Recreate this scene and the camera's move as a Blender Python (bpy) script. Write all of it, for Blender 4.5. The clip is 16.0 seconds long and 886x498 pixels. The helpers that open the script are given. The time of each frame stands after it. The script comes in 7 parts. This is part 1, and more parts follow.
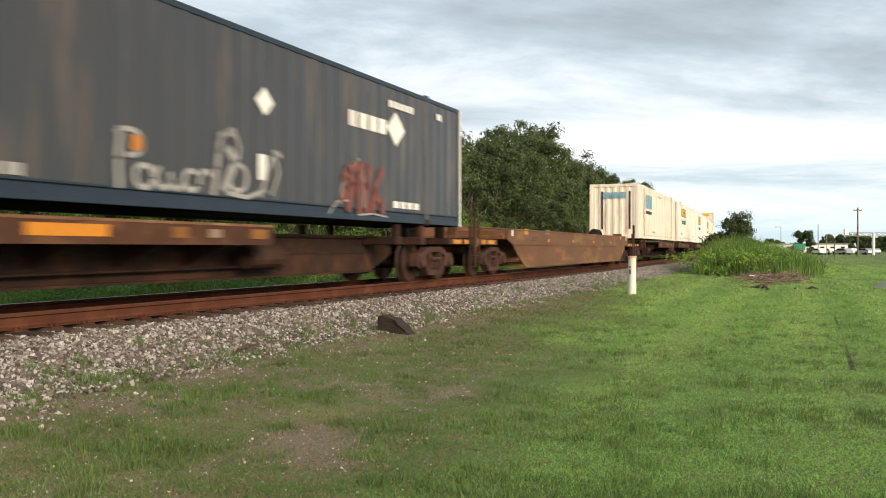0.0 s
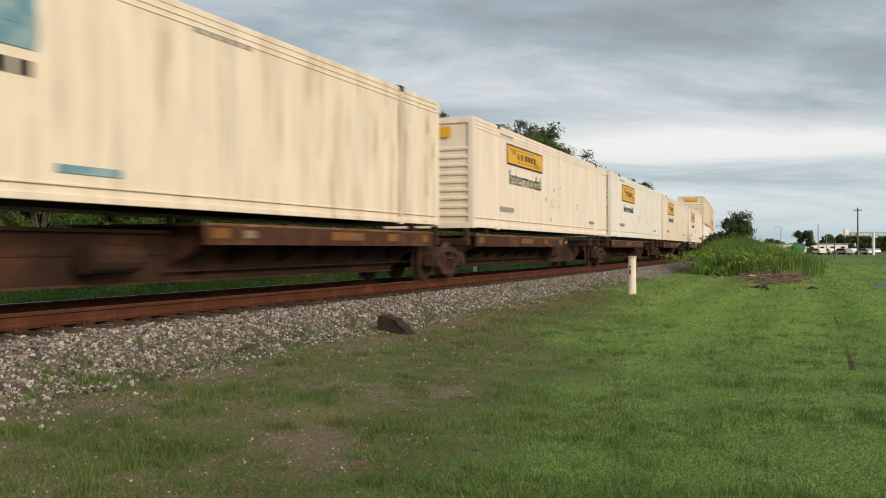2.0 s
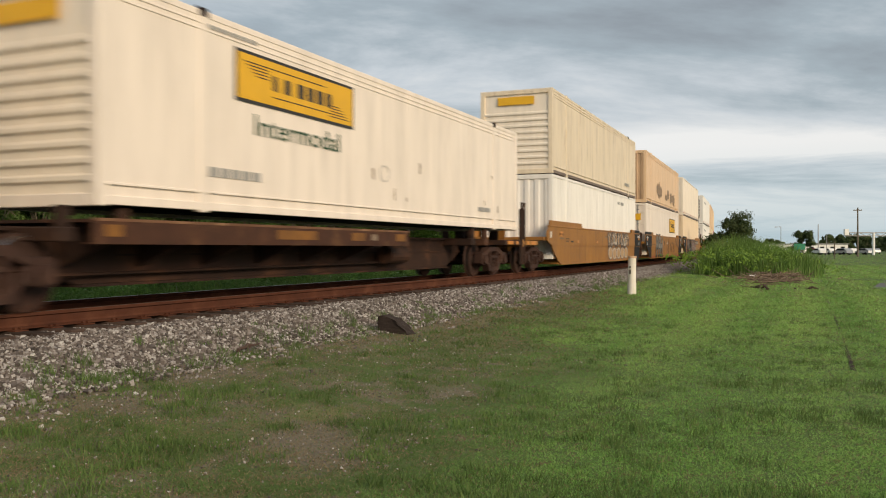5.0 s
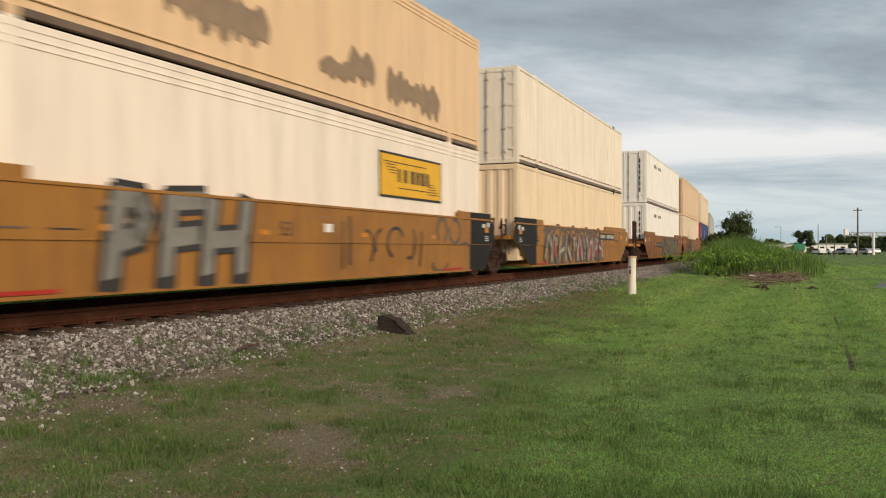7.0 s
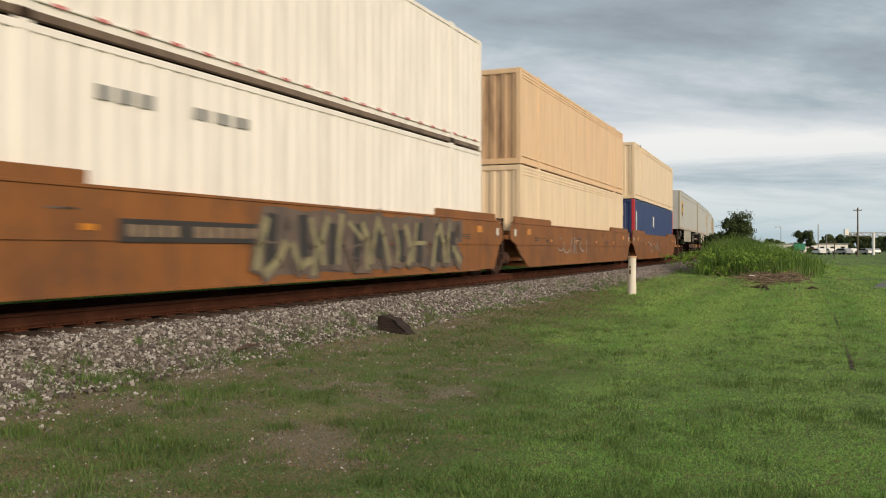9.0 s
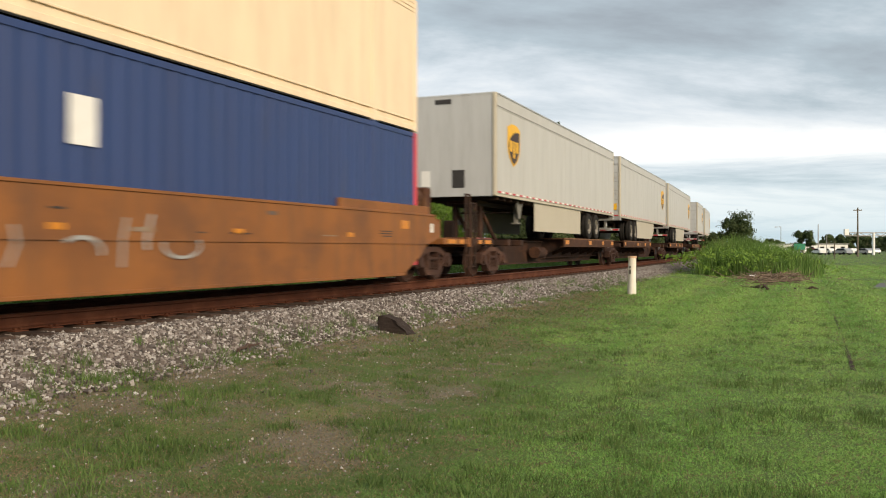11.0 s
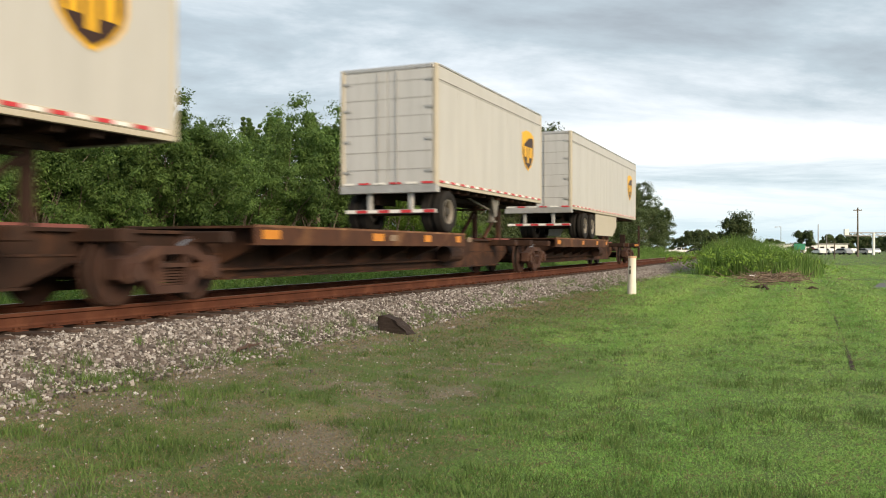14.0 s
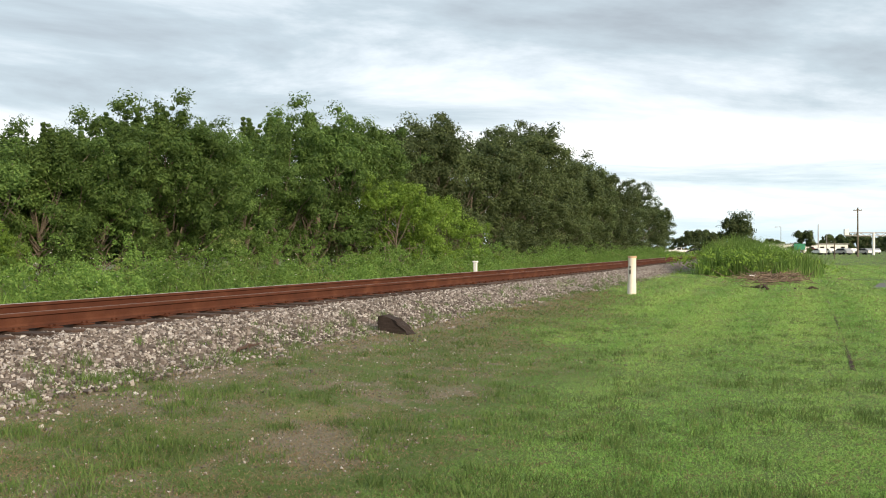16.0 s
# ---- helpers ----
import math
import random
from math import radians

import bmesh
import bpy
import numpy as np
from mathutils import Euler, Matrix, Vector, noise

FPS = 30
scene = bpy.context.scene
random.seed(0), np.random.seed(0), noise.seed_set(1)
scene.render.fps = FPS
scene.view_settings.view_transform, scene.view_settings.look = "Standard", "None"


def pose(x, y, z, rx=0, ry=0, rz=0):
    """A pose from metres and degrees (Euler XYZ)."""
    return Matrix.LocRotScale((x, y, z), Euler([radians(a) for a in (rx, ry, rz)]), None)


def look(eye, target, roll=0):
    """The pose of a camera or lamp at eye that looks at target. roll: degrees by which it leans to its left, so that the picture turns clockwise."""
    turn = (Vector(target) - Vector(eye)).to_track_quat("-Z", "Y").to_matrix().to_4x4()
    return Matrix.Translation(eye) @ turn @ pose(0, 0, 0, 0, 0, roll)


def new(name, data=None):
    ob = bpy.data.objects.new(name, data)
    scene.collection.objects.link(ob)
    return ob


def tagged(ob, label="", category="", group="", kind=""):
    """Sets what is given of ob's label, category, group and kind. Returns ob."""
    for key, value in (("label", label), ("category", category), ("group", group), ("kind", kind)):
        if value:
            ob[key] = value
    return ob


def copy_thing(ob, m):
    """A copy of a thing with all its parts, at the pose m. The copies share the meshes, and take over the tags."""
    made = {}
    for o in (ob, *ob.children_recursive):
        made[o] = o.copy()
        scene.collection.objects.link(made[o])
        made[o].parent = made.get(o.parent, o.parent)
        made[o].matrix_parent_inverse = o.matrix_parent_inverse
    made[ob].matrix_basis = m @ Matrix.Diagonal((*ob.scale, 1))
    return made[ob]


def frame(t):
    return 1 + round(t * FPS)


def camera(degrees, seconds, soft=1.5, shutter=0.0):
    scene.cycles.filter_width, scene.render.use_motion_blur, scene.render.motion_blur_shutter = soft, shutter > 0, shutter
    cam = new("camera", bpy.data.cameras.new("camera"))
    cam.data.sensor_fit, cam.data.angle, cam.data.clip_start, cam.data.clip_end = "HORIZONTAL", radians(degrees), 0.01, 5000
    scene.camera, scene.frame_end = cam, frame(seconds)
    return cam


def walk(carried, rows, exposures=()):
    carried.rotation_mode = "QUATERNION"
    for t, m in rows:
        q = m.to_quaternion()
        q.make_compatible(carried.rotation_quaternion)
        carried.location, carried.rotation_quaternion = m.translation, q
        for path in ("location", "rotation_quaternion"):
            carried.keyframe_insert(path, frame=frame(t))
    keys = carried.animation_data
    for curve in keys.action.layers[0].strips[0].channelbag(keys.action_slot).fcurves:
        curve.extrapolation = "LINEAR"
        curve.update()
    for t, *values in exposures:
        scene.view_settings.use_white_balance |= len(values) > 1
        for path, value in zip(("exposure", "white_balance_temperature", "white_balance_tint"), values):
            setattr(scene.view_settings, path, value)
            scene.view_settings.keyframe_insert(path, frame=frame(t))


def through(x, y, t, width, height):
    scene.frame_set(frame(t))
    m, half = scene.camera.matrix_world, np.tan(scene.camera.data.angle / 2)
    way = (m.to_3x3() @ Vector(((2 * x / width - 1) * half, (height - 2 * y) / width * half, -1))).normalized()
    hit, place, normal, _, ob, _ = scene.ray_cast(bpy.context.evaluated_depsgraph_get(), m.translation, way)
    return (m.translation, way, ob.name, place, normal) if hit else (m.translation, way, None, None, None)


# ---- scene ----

# ======== camera: it stands still beside the track ========
EYE = Vector((0.0, 0.0, 1.50))
YAW = radians(24.122)
PITCH = -0.0007
cam = camera(55.06, 16.0, soft=1.05, shutter=0.30)
STAND = look(EYE, EYE + Vector((math.cos(YAW), math.sin(YAW), PITCH)))
walk(cam, [(0.0, STAND), (16.0, STAND)],
     exposures=[(0.0, 0.12), (0.7, 0.10), (1.5, -0.22), (2.1, -0.48), (4.0, -0.50), (6.5, -0.50), (9.0, -0.48), (10.6, -0.25), (11.6, 0.0), (14.5, 0.1), (16.0, 0.2)])

# ======== the line of the track: a wide left-hand curve ========
RAIL_TOP = 0.737
CENTRE_Y = 9.39
BEND = 0.000787          # 1 / radius
SPEED = 21.458           # metres a second


def track_point(s, off, z):
    """A point s metres along the track, off metres beyond its centre line."""
    r = 1 / BEND
    return Vector((math.sin(BEND * s) * (r - off), CENTRE_Y + r - math.cos(BEND * s) * (r - off), z))


def on_track(s, z=RAIL_TOP):
    return Matrix.Translation(track_point(s, 0, z)) @ pose(0, 0, 0, 0, 0, math.degrees(BEND * s))


# ======== world, sun ========
world = bpy.data.worlds.new("sky")
scene.world = world
world.use_nodes = True
wn, wl = world.node_tree.nodes, world.node_tree.links
wn.clear()
SUN_ELEVATION, SUN_AZIMUTH = 23.0, -121.0   # azimuth counted from the track's direction


def build_sky():
    sky = wn.new("ShaderNodeTexSky")
    sky.sky_type = "NISHITA"
    sky.sun_disc = False
    sky.sun_elevation = radians(SUN_ELEVATION)
    sky.sun_rotation = radians(90 - SUN_AZIMUTH)
    sky.dust_density = 2.0
    gain = wn.new("ShaderNodeVectorMath")
    gain.operation = "SCALE"
    gain.inputs["Scale"].default_value = 0.10
    wl.new(sky.outputs["Color"], gain.inputs[0])
    # cloud deck: direction projected on a flat layer
    tc = wn.new("ShaderNodeTexCoord")
    sep = wn.new("ShaderNodeSeparateXYZ")
    wl.new(tc.outputs["Generated"], sep.inputs[0])
    lift = wn.new("ShaderNodeMath")
    lift.operation = "MAXIMUM"
    lift.inputs[1].default_value = 0.0
    wl.new(sep.outputs["Z"], lift.inputs[0])
    add = wn.new("ShaderNodeMath")
    add.inputs[1].default_value = 0.10
    wl.new(lift.outputs[0], add.inputs[0])
    flat = wn.new("ShaderNodeCombineXYZ")
    for i, ax in enumerate("XY"):
        d = wn.new("ShaderNodeMath")
        d.operation = "DIVIDE"
        wl.new(sep.outputs[ax], d.inputs[0])
        wl.new(add.outputs[0], d.inputs[1])
        wl.new(d.outputs[0], flat.inputs[i])
    turn = wn.new("ShaderNodeMapping")
    turn.inputs["Rotation"].default_value = (0, 0, radians(-38))
    wl.new(flat.outputs[0], turn.inputs[0])
    mapping = wn.new("ShaderNodeMapping")
    mapping.inputs["Scale"].default_value = (0.66, 0.44, 1)
    mapping.inputs["Location"].default_value = CLOUD_SHIFT
    wl.new(turn.outputs[0], mapping.inputs[0])
    big = wn.new("ShaderNodeTexNoise")
    big.inputs["Scale"].default_value = 1.15
    big.inputs["Detail"].default_value = 7
    big.inputs["Roughness"].default_value = 0.60
    big.inputs["Distortion"].default_value = 0.35
    wl.new(mapping.outputs[0], big.inputs["Vector"])
    ramp = wn.new("ShaderNodeValToRGB")
    e = ramp.color_ramp.elements
    e[0].position, e[0].color = 0.36, (0.315, 0.35, 0.385, 1)
    e[1].position, e[1].color = 0.74, (1.0, 0.99, 0.97, 1)
    m = ramp.color_ramp.elements.new(0.49)
    m.color = (0.44, 0.51, 0.555, 1)
    m = ramp.color_ramp.elements.new(0.59)
    m.color = (0.66, 0.71, 0.75, 1)
    # the deck is thinner, and so brighter, low in the sky
    thin = wn.new("ShaderNodeMapRange")
    thin.interpolation_type = "SMOOTHSTEP"
    thin.inputs["From Min"].default_value, thin.inputs["From Max"].default_value = 0.150, 0.205
    thin.inputs["To Min"].default_value, thin.inputs["To Max"].default_value = 0.17, 0.0
    wav = wn.new("ShaderNodeMath")
    wav.operation = "MULTIPLY_ADD"
    wav.inputs[1].default_value = 0.08
    wl.new(big.outputs["Fac"], wav.inputs[0])
    wl.new(sep.outputs["Z"], wav.inputs[2])
    wl.new(wav.outputs[0], thin.inputs["Value"])
    sm = wn.new("ShaderNodeMath")
    wl.new(big.outputs["Fac"], sm.inputs[0])
    wl.new(thin.outputs[0], sm.inputs[1])
    wl.new(sm.outputs[0], ramp.inputs[0])
    # paler towards the horizon
    hz = wn.new("ShaderNodeMapRange")
    hz.inputs["From Min"].default_value, hz.inputs["From Max"].default_value = 0.0, 0.115
    hz.inputs["To Min"].default_value, hz.inputs["To Max"].default_value = 0.85, 0.0
    wl.new(sep.outputs["Z"], hz.inputs["Value"])
    pale = wn.new("ShaderNodeMixRGB")
    pale.inputs[2].default_value = (0.52, 0.67, 0.73, 1)
    wl.new(hz.outputs[0], pale.inputs[0])
    wl.new(ramp.outputs[0], pale.inputs[1])
    mix = wn.new("ShaderNodeMixRGB")
    mix.inputs[0].default_value = 0.90
    wl.new(gain.outputs[0], mix.inputs[1])
    wl.new(pale.outputs[0], mix.inputs[2])
    bg = wn.new("ShaderNodeBackground")
    bg.inputs["Strength"].default_value = SKY_STRENGTH
    wl.new(mix.outputs[0], bg.inputs["Color"])
    out = wn.new("ShaderNodeOutputWorld")
    wl.new(bg.outputs[0], out.inputs["Surface"])


CLOUD_SHIFT = (0.9, -2.2, 0.0)
SKY_STRENGTH = 1.30
build_sky()
sun_data = bpy.data.lights.new("sun", "SUN")
sun_data.energy = 4.35
sun_data.angle = radians(25)
sun_data.color = (1.0, 0.80, 0.57)
sun = new("sun", sun_data)
az, el = radians(SUN_AZIMUTH), radians(SUN_ELEVATION)
sun_way = Vector((math.cos(az) * math.cos(el), math.sin(az) * math.cos(el), math.sin(el)))
sun.matrix_world = look(sun_way * 50, (0, 0, 0))


# ======== materials ========
def material(name, colour, second=None, rough=0.6, metal=0.0, scale=3.0, contrast=0.5, stretch=(1, 1, 1),
             third=None, third_scale=0.7, third_cut=(0.5, 0.65), bump=0.15, bump_scale=40.0, per_object=0.0, spec=0.3, grime=0.0):
    """Two-scale procedural surface: colour mixed with second by fine noise, with third in larger worn patches."""
    m = bpy.data.materials.new(name)
    m.use_nodes = True
    n, l = m.node_tree.nodes, m.node_tree.links
    b = n["Principled BSDF"]
    b.inputs["Roughness"].default_value, b.inputs["Metallic"].default_value = rough, metal
    b.inputs["Specular IOR Level"].default_value = spec
    tc = n.new("ShaderNodeTexCoord")
    mp = n.new("ShaderNodeMapping")
    mp.inputs["Scale"].default_value = stretch
    l.new(tc.outputs["Object"], mp.inputs[0])
    src = mp.outputs[0]
    if per_object:
        oi = n.new("ShaderNodeObjectInfo")
        mul = n.new("ShaderNodeMath")
        mul.operation = "MULTIPLY"
        mul.inputs[1].default_value = 37.0
        l.new(oi.outputs["Random"], mul.inputs[0])
        ad = n.new("ShaderNodeVectorMath")
        l.new(src, ad.inputs[0])
        l.new(mul.outputs[0], ad.inputs[1])
        src = ad.outputs[0]
    second = second or tuple(c * 0.75 for c in colour)
    fine = n.new("ShaderNodeTexNoise")
    fine.inputs["Scale"].default_value, fine.inputs["Detail"].default_value = scale, 6
    l.new(src, fine.inputs["Vector"])
    mr = n.new("ShaderNodeMapRange")
    mr.inputs["From Min"].default_value, mr.inputs["From Max"].default_value = 0.5 - contrast / 2, 0.5 + contrast / 2
    l.new(fine.outputs["Fac"], mr.inputs["Value"])
    mix = n.new("ShaderNodeMixRGB")
    mix.inputs[1].default_value, mix.inputs[2].default_value = (*colour, 1), (*second, 1)
    l.new(mr.outputs[0], mix.inputs[0])
    col = mix.outputs[0]
    if third:
        big = n.new("ShaderNodeTexNoise")
        big.inputs["Scale"].default_value, big.inputs["Detail"].default_value = third_scale, 8
        big.inputs["Roughness"].default_value = 0.65
        l.new(src, big.inputs["Vector"])
        mr2 = n.new("ShaderNodeMapRange")
        mr2.inputs["From Min"].default_value, mr2.inputs["From Max"].default_value = third_cut
        l.new(big.outputs["Fac"], mr2.inputs["Value"])
        mix2 = n.new("ShaderNodeMixRGB")
        mix2.inputs[2].default_value = (*third, 1)
        l.new(mr2.outputs[0], mix2.inputs[0])
        l.new(col, mix2.inputs[1])
        col = mix2.outputs[0]
    if per_object:
        hsv = n.new("ShaderNodeHueSaturation")
        mr3 = n.new("ShaderNodeMapRange")
        mr3.inputs["To Min"].default_value, mr3.inputs["To Max"].default_value = 1 - per_object, 1 + per_object
        l.new(oi.outputs["Random"], mr3.inputs["Value"])
        l.new(mr3.outputs[0], hsv.inputs["Value"])
        l.new(col, hsv.inputs["Color"])
        col = hsv.outputs[0]
    if grime:
        # dirt that has run down, and finer specks of wear
        mg = n.new("ShaderNodeMapping")
        mg.inputs["Scale"].default_value = (2.6, 2.6, 0.35)
        l.new(tc.outputs["Object"], mg.inputs[0])
        ng = n.new("ShaderNodeTexNoise")
        ng.inputs["Scale"].default_value, ng.inputs["Detail"].default_value, ng.inputs["Roughness"].default_value = 1.7, 9, 0.7
        l.new(mg.outputs[0], ng.inputs["Vector"])
        mrg = n.new("ShaderNodeMapRange")
        mrg.inputs["From Min"].default_value, mrg.inputs["From Max"].default_value = 0.48, 0.72
        mrg.inputs["To Max"].default_value = grime
        l.new(ng.outputs["Fac"], mrg.inputs["Value"])
        mixg = n.new("ShaderNodeMixRGB")
        mixg.inputs[2].default_value = (0.075, 0.052, 0.038, 1)
        l.new(mrg.outputs[0], mixg.inputs[0])
        l.new(col, mixg.inputs[1])
        col = mixg.outputs[0]
    l.new(col, b.inputs["Base Color"])
    if bump:
        bt = n.new("ShaderNodeTexNoise")
        bt.inputs["Scale"].default_value, bt.inputs["Detail"].default_value = bump_scale, 4
        l.new(src, bt.inputs["Vector"])
        bp = n.new("ShaderNodeBump")
        bp.inputs["Strength"].default_value, bp.inputs["Distance"].default_value = bump, 0.02
        l.new(bt.outputs["Fac"], bp.inputs["Height"])
        l.new(bp.outputs[0], b.inputs["Normal"])
    return m


def leaf_material(name, a, b_, dry=None, dry_cut=(0.6, 0.75), big=0.4, through=0.35):
    """Foliage: colour varies leaf by leaf and in larger drifts; some light passes through."""
    m = bpy.data.materials.new(name)
    m.use_nodes = True
    n, l = m.node_tree.nodes, m.node_tree.links
    b = n["Principled BSDF"]
    b.inputs["Roughness"].default_value = 0.55
    b.inputs["Specular IOR Level"].default_value = 0.15
    ge = n.new("ShaderNodeNewGeometry")
    mix = n.new("ShaderNodeMixRGB")
    mix.inputs[1].default_value, mix.inputs[2].default_value = (*a, 1), (*b_, 1)
    l.new(ge.outputs["Random Per Island"], mix.inputs[0])
    no = n.new("ShaderNodeTexNoise")
    no.inputs["Scale"].default_value, no.inputs["Detail"].default_value = big, 5
    l.new(ge.outputs["Position"], no.inputs["Vector"])
    hsv = n.new("ShaderNodeHueSaturation")
    mr = n.new("ShaderNodeMapRange")
    mr.inputs["From Min"].default_value, mr.inputs["From Max"].default_value = 0.3, 0.7
    mr.inputs["To Min"].default_value, mr.inputs["To Max"].default_value = 0.7, 1.35
    l.new(no.outputs["Fac"], mr.inputs["Value"])
    oi = n.new("ShaderNodeObjectInfo")
    vary = n.new("ShaderNodeMapRange")
    vary.inputs["To Min"].default_value, vary.inputs["To Max"].default_value = 0.78, 1.15
    l.new(oi.outputs["Random"], vary.inputs["Value"])
    mul = n.new("ShaderNodeMath")
    mul.operation = "MULTIPLY"
    l.new(mr.outputs[0], mul.inputs[0])
    l.new(vary.outputs[0], mul.inputs[1])
    l.new(mul.outputs[0], hsv.inputs["Value"])
    l.new(mix.outputs[0], hsv.inputs["Color"])
    col = hsv.outputs[0]
    if dry:
        no2 = n.new("ShaderNodeTexNoise")
        no2.inputs["Scale"].default_value, no2.inputs["Detail"].default_value = big * 1.7, 6
        no2.inputs["Roughness"].default_value = 0.7
        l.new(ge.outputs["Position"], no2.inputs["Vector"])
        mr2 = n.new("ShaderNodeMapRange")
        mr2.inputs["From Min"].default_value, mr2.inputs["From Max"].default_value = dry_cut
        l.new(no2.outputs["Fac"], mr2.inputs["Value"])
        mix2 = n.new("ShaderNodeMixRGB")
        mix2.inputs[2].default_value = (*dry, 1)
        l.new(mr2.outputs[0], mix2.inputs[0])
        l.new(col, mix2.inputs[1])
        col = mix2.outputs[0]
    l.new(col, b.inputs["Base Color"])
    if through:
        tr = n.new("ShaderNodeBsdfTranslucent")
        l.new(col, tr.inputs["Color"])
        ms = n.new("ShaderNodeMixShader")
        ms.inputs[0].default_value = through
        l.new(b.outputs[0], ms.inputs[1])
        l.new(tr.outputs[0], ms.inputs[2])
        l.new(ms.outputs[0], n["Material Output"].inputs["Surface"])
    return m


# far head paler than the near one: its sheen is put into the colour
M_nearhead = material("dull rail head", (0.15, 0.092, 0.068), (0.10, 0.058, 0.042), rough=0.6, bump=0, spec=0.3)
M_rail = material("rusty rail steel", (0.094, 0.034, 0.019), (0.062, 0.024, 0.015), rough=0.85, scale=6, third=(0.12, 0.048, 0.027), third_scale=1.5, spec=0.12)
M_sheenhead = material("worn rail head with painted sheen", (0.46, 0.43, 0.41), (0.36, 0.32, 0.29), rough=0.42, metal=0.4, bump=0, spec=0.4)
M_tie = material("creosoted tie timber", (0.040, 0.027, 0.022), (0.085, 0.055, 0.042), rough=0.9, scale=9, stretch=(6, 1, 6), per_object=0.3)
M_ballast = material("ballast bed", (0.155, 0.130, 0.110), (0.075, 0.062, 0.052), rough=0.95, scale=14, bump=0.6, bump_scale=22)
M_stone = None
M_grass = leaf_material("mown grass", (0.080, 0.150, 0.038), (0.160, 0.230, 0.072), big=0.9, through=0.25)


def field_grass():
    """Grass whose colour goes from weedy to lush, paler in the mower's passes and far off as if in grazing light, with
    dead blades where it is thin.
    """
    m = leaf_material("lawn grass", (0.070, 0.128, 0.035), (0.138, 0.206, 0.068), big=1.3, through=0.25)
    n, l = m.node_tree.nodes, m.node_tree.links
    col = n["Principled BSDF"].inputs["Base Color"].links[0].from_socket
    ends = [k.to_socket for k in m.node_tree.links if k.from_socket == col]
    ge = n.new("ShaderNodeNewGeometry")
    for name, lo, hi in (("lush", (0.108, 0.262, 0.048), (0.230, 0.420, 0.104)), ("pale", (0.255, 0.440, 0.092), (0.405, 0.580, 0.170)), ("dead", (0.145, 0.102, 0.056), (0.31, 0.242, 0.145))):
        at = n.new("ShaderNodeAttribute")
        at.attribute_name = name
        two = n.new("ShaderNodeMixRGB")
        two.inputs[1].default_value, two.inputs[2].default_value = (*lo, 1), (*hi, 1)
        l.new(ge.outputs["Random Per Island"], two.inputs[0])
        mix = n.new("ShaderNodeMixRGB")
        l.new(at.outputs["Fac"], mix.inputs[0])
        l.new(col, mix.inputs[1])
        l.new(two.outputs[0], mix.inputs[2])
        col = mix.outputs[0]
    for e in ends:
        l.new(col, e)
    return m


M_lawn = field_grass()
M_leaf = leaf_material("broad green leaves", (0.072, 0.132, 0.036), (0.150, 0.236, 0.064), big=0.5, through=0.45)
M_leafdark = leaf_material("oak leaves", (0.060, 0.090, 0.036), (0.112, 0.145, 0.058), big=0.25)
M_leaflight = leaf_material("young green leaves", (0.13, 0.23, 0.035), (0.22, 0.34, 0.06), big=0.5)
M_weed = leaf_material("weeds", (0.105, 0.205, 0.044), (0.205, 0.325, 0.078), dry=(0.24, 0.22, 0.10), dry_cut=(0.56, 0.72), big=0.4)
M_bark = material("grey bark", (0.205, 0.172, 0.130), (0.095, 0.080, 0.062), rough=0.95, scale=8, stretch=(1, 1, 0.3), bump=0.6)
M_deadwood = material("dead brush", (0.24, 0.175, 0.125), (0.13, 0.092, 0.07), rough=0.95, scale=5)
M_beam = material("rust-brown beam paint", (0.086, 0.038, 0.022), (0.046, 0.023, 0.016), rough=0.75, scale=3, third=(0.15, 0.075, 0.036), third_scale=1.3, third_cut=(0.52, 0.7), per_object=0.15, spec=0.2)
M_rust = material("brown freight car steel", (0.048, 0.024, 0.016), (0.024, 0.015, 0.012), rough=0.8, scale=2.5, third=(0.086, 0.040, 0.023), third_scale=1.1, per_object=0.12, spec=0.2)
# worn deck lip; the light on it is put into this lighter colour
M_litedge = material("worn rusty edge painted as lit", (0.19, 0.092, 0.048), (0.10, 0.050, 0.030), rough=0.75, scale=5, third=(0.27, 0.15, 0.08), third_scale=1.5)
M_dullamber = material("dull amber patch", (0.26, 0.115, 0.026), (0.14, 0.065, 0.022), rough=0.7, scale=5)
M_dark = material("grimy cast steel", (0.030, 0.018, 0.014), (0.016, 0.012, 0.010), rough=0.8, scale=5, third=(0.060, 0.029, 0.018), third_scale=2.5, per_object=0.15, spec=0.2)
M_wheel = material("wheel steel", (0.056, 0.027, 0.019), (0.030, 0.018, 0.014), rough=0.75, metal=0.0, scale=4, spec=0.2)
M_truck = material("rust-brown truck casting", (0.060, 0.030, 0.022), (0.034, 0.020, 0.016), rough=0.8, scale=4, third=(0.092, 0.047, 0.032), third_scale=2.0, per_object=0.2, spec=0.2)
M_tread = material("bright wheel tread", (0.30, 0.285, 0.27), rough=0.28, metal=1.0, bump=0)
M_wellbrown = material("faded brown well car paint", (0.165, 0.074, 0.029), (0.11, 0.050, 0.024), rough=0.6, scale=1.2, third=(0.31, 0.17, 0.06), third_scale=0.8, third_cut=(0.52, 0.74), stretch=(0.7, 1, 2.2), grime=0.55)
M_wellorange = material("rusty orange well car paint", (0.275, 0.108, 0.030), (0.20, 0.080, 0.026), rough=0.6, scale=1.2, third=(0.13, 0.058, 0.028), third_scale=0.8, third_cut=(0.50, 0.72), grime=0.5)
M_wellyellow = material("yellow well car paint", (0.36, 0.165, 0.034), (0.27, 0.122, 0.028), rough=0.55, scale=1.0, third=(0.25, 0.11, 0.03), third_scale=0.9, third_cut=(0.52, 0.76), grime=0.5)
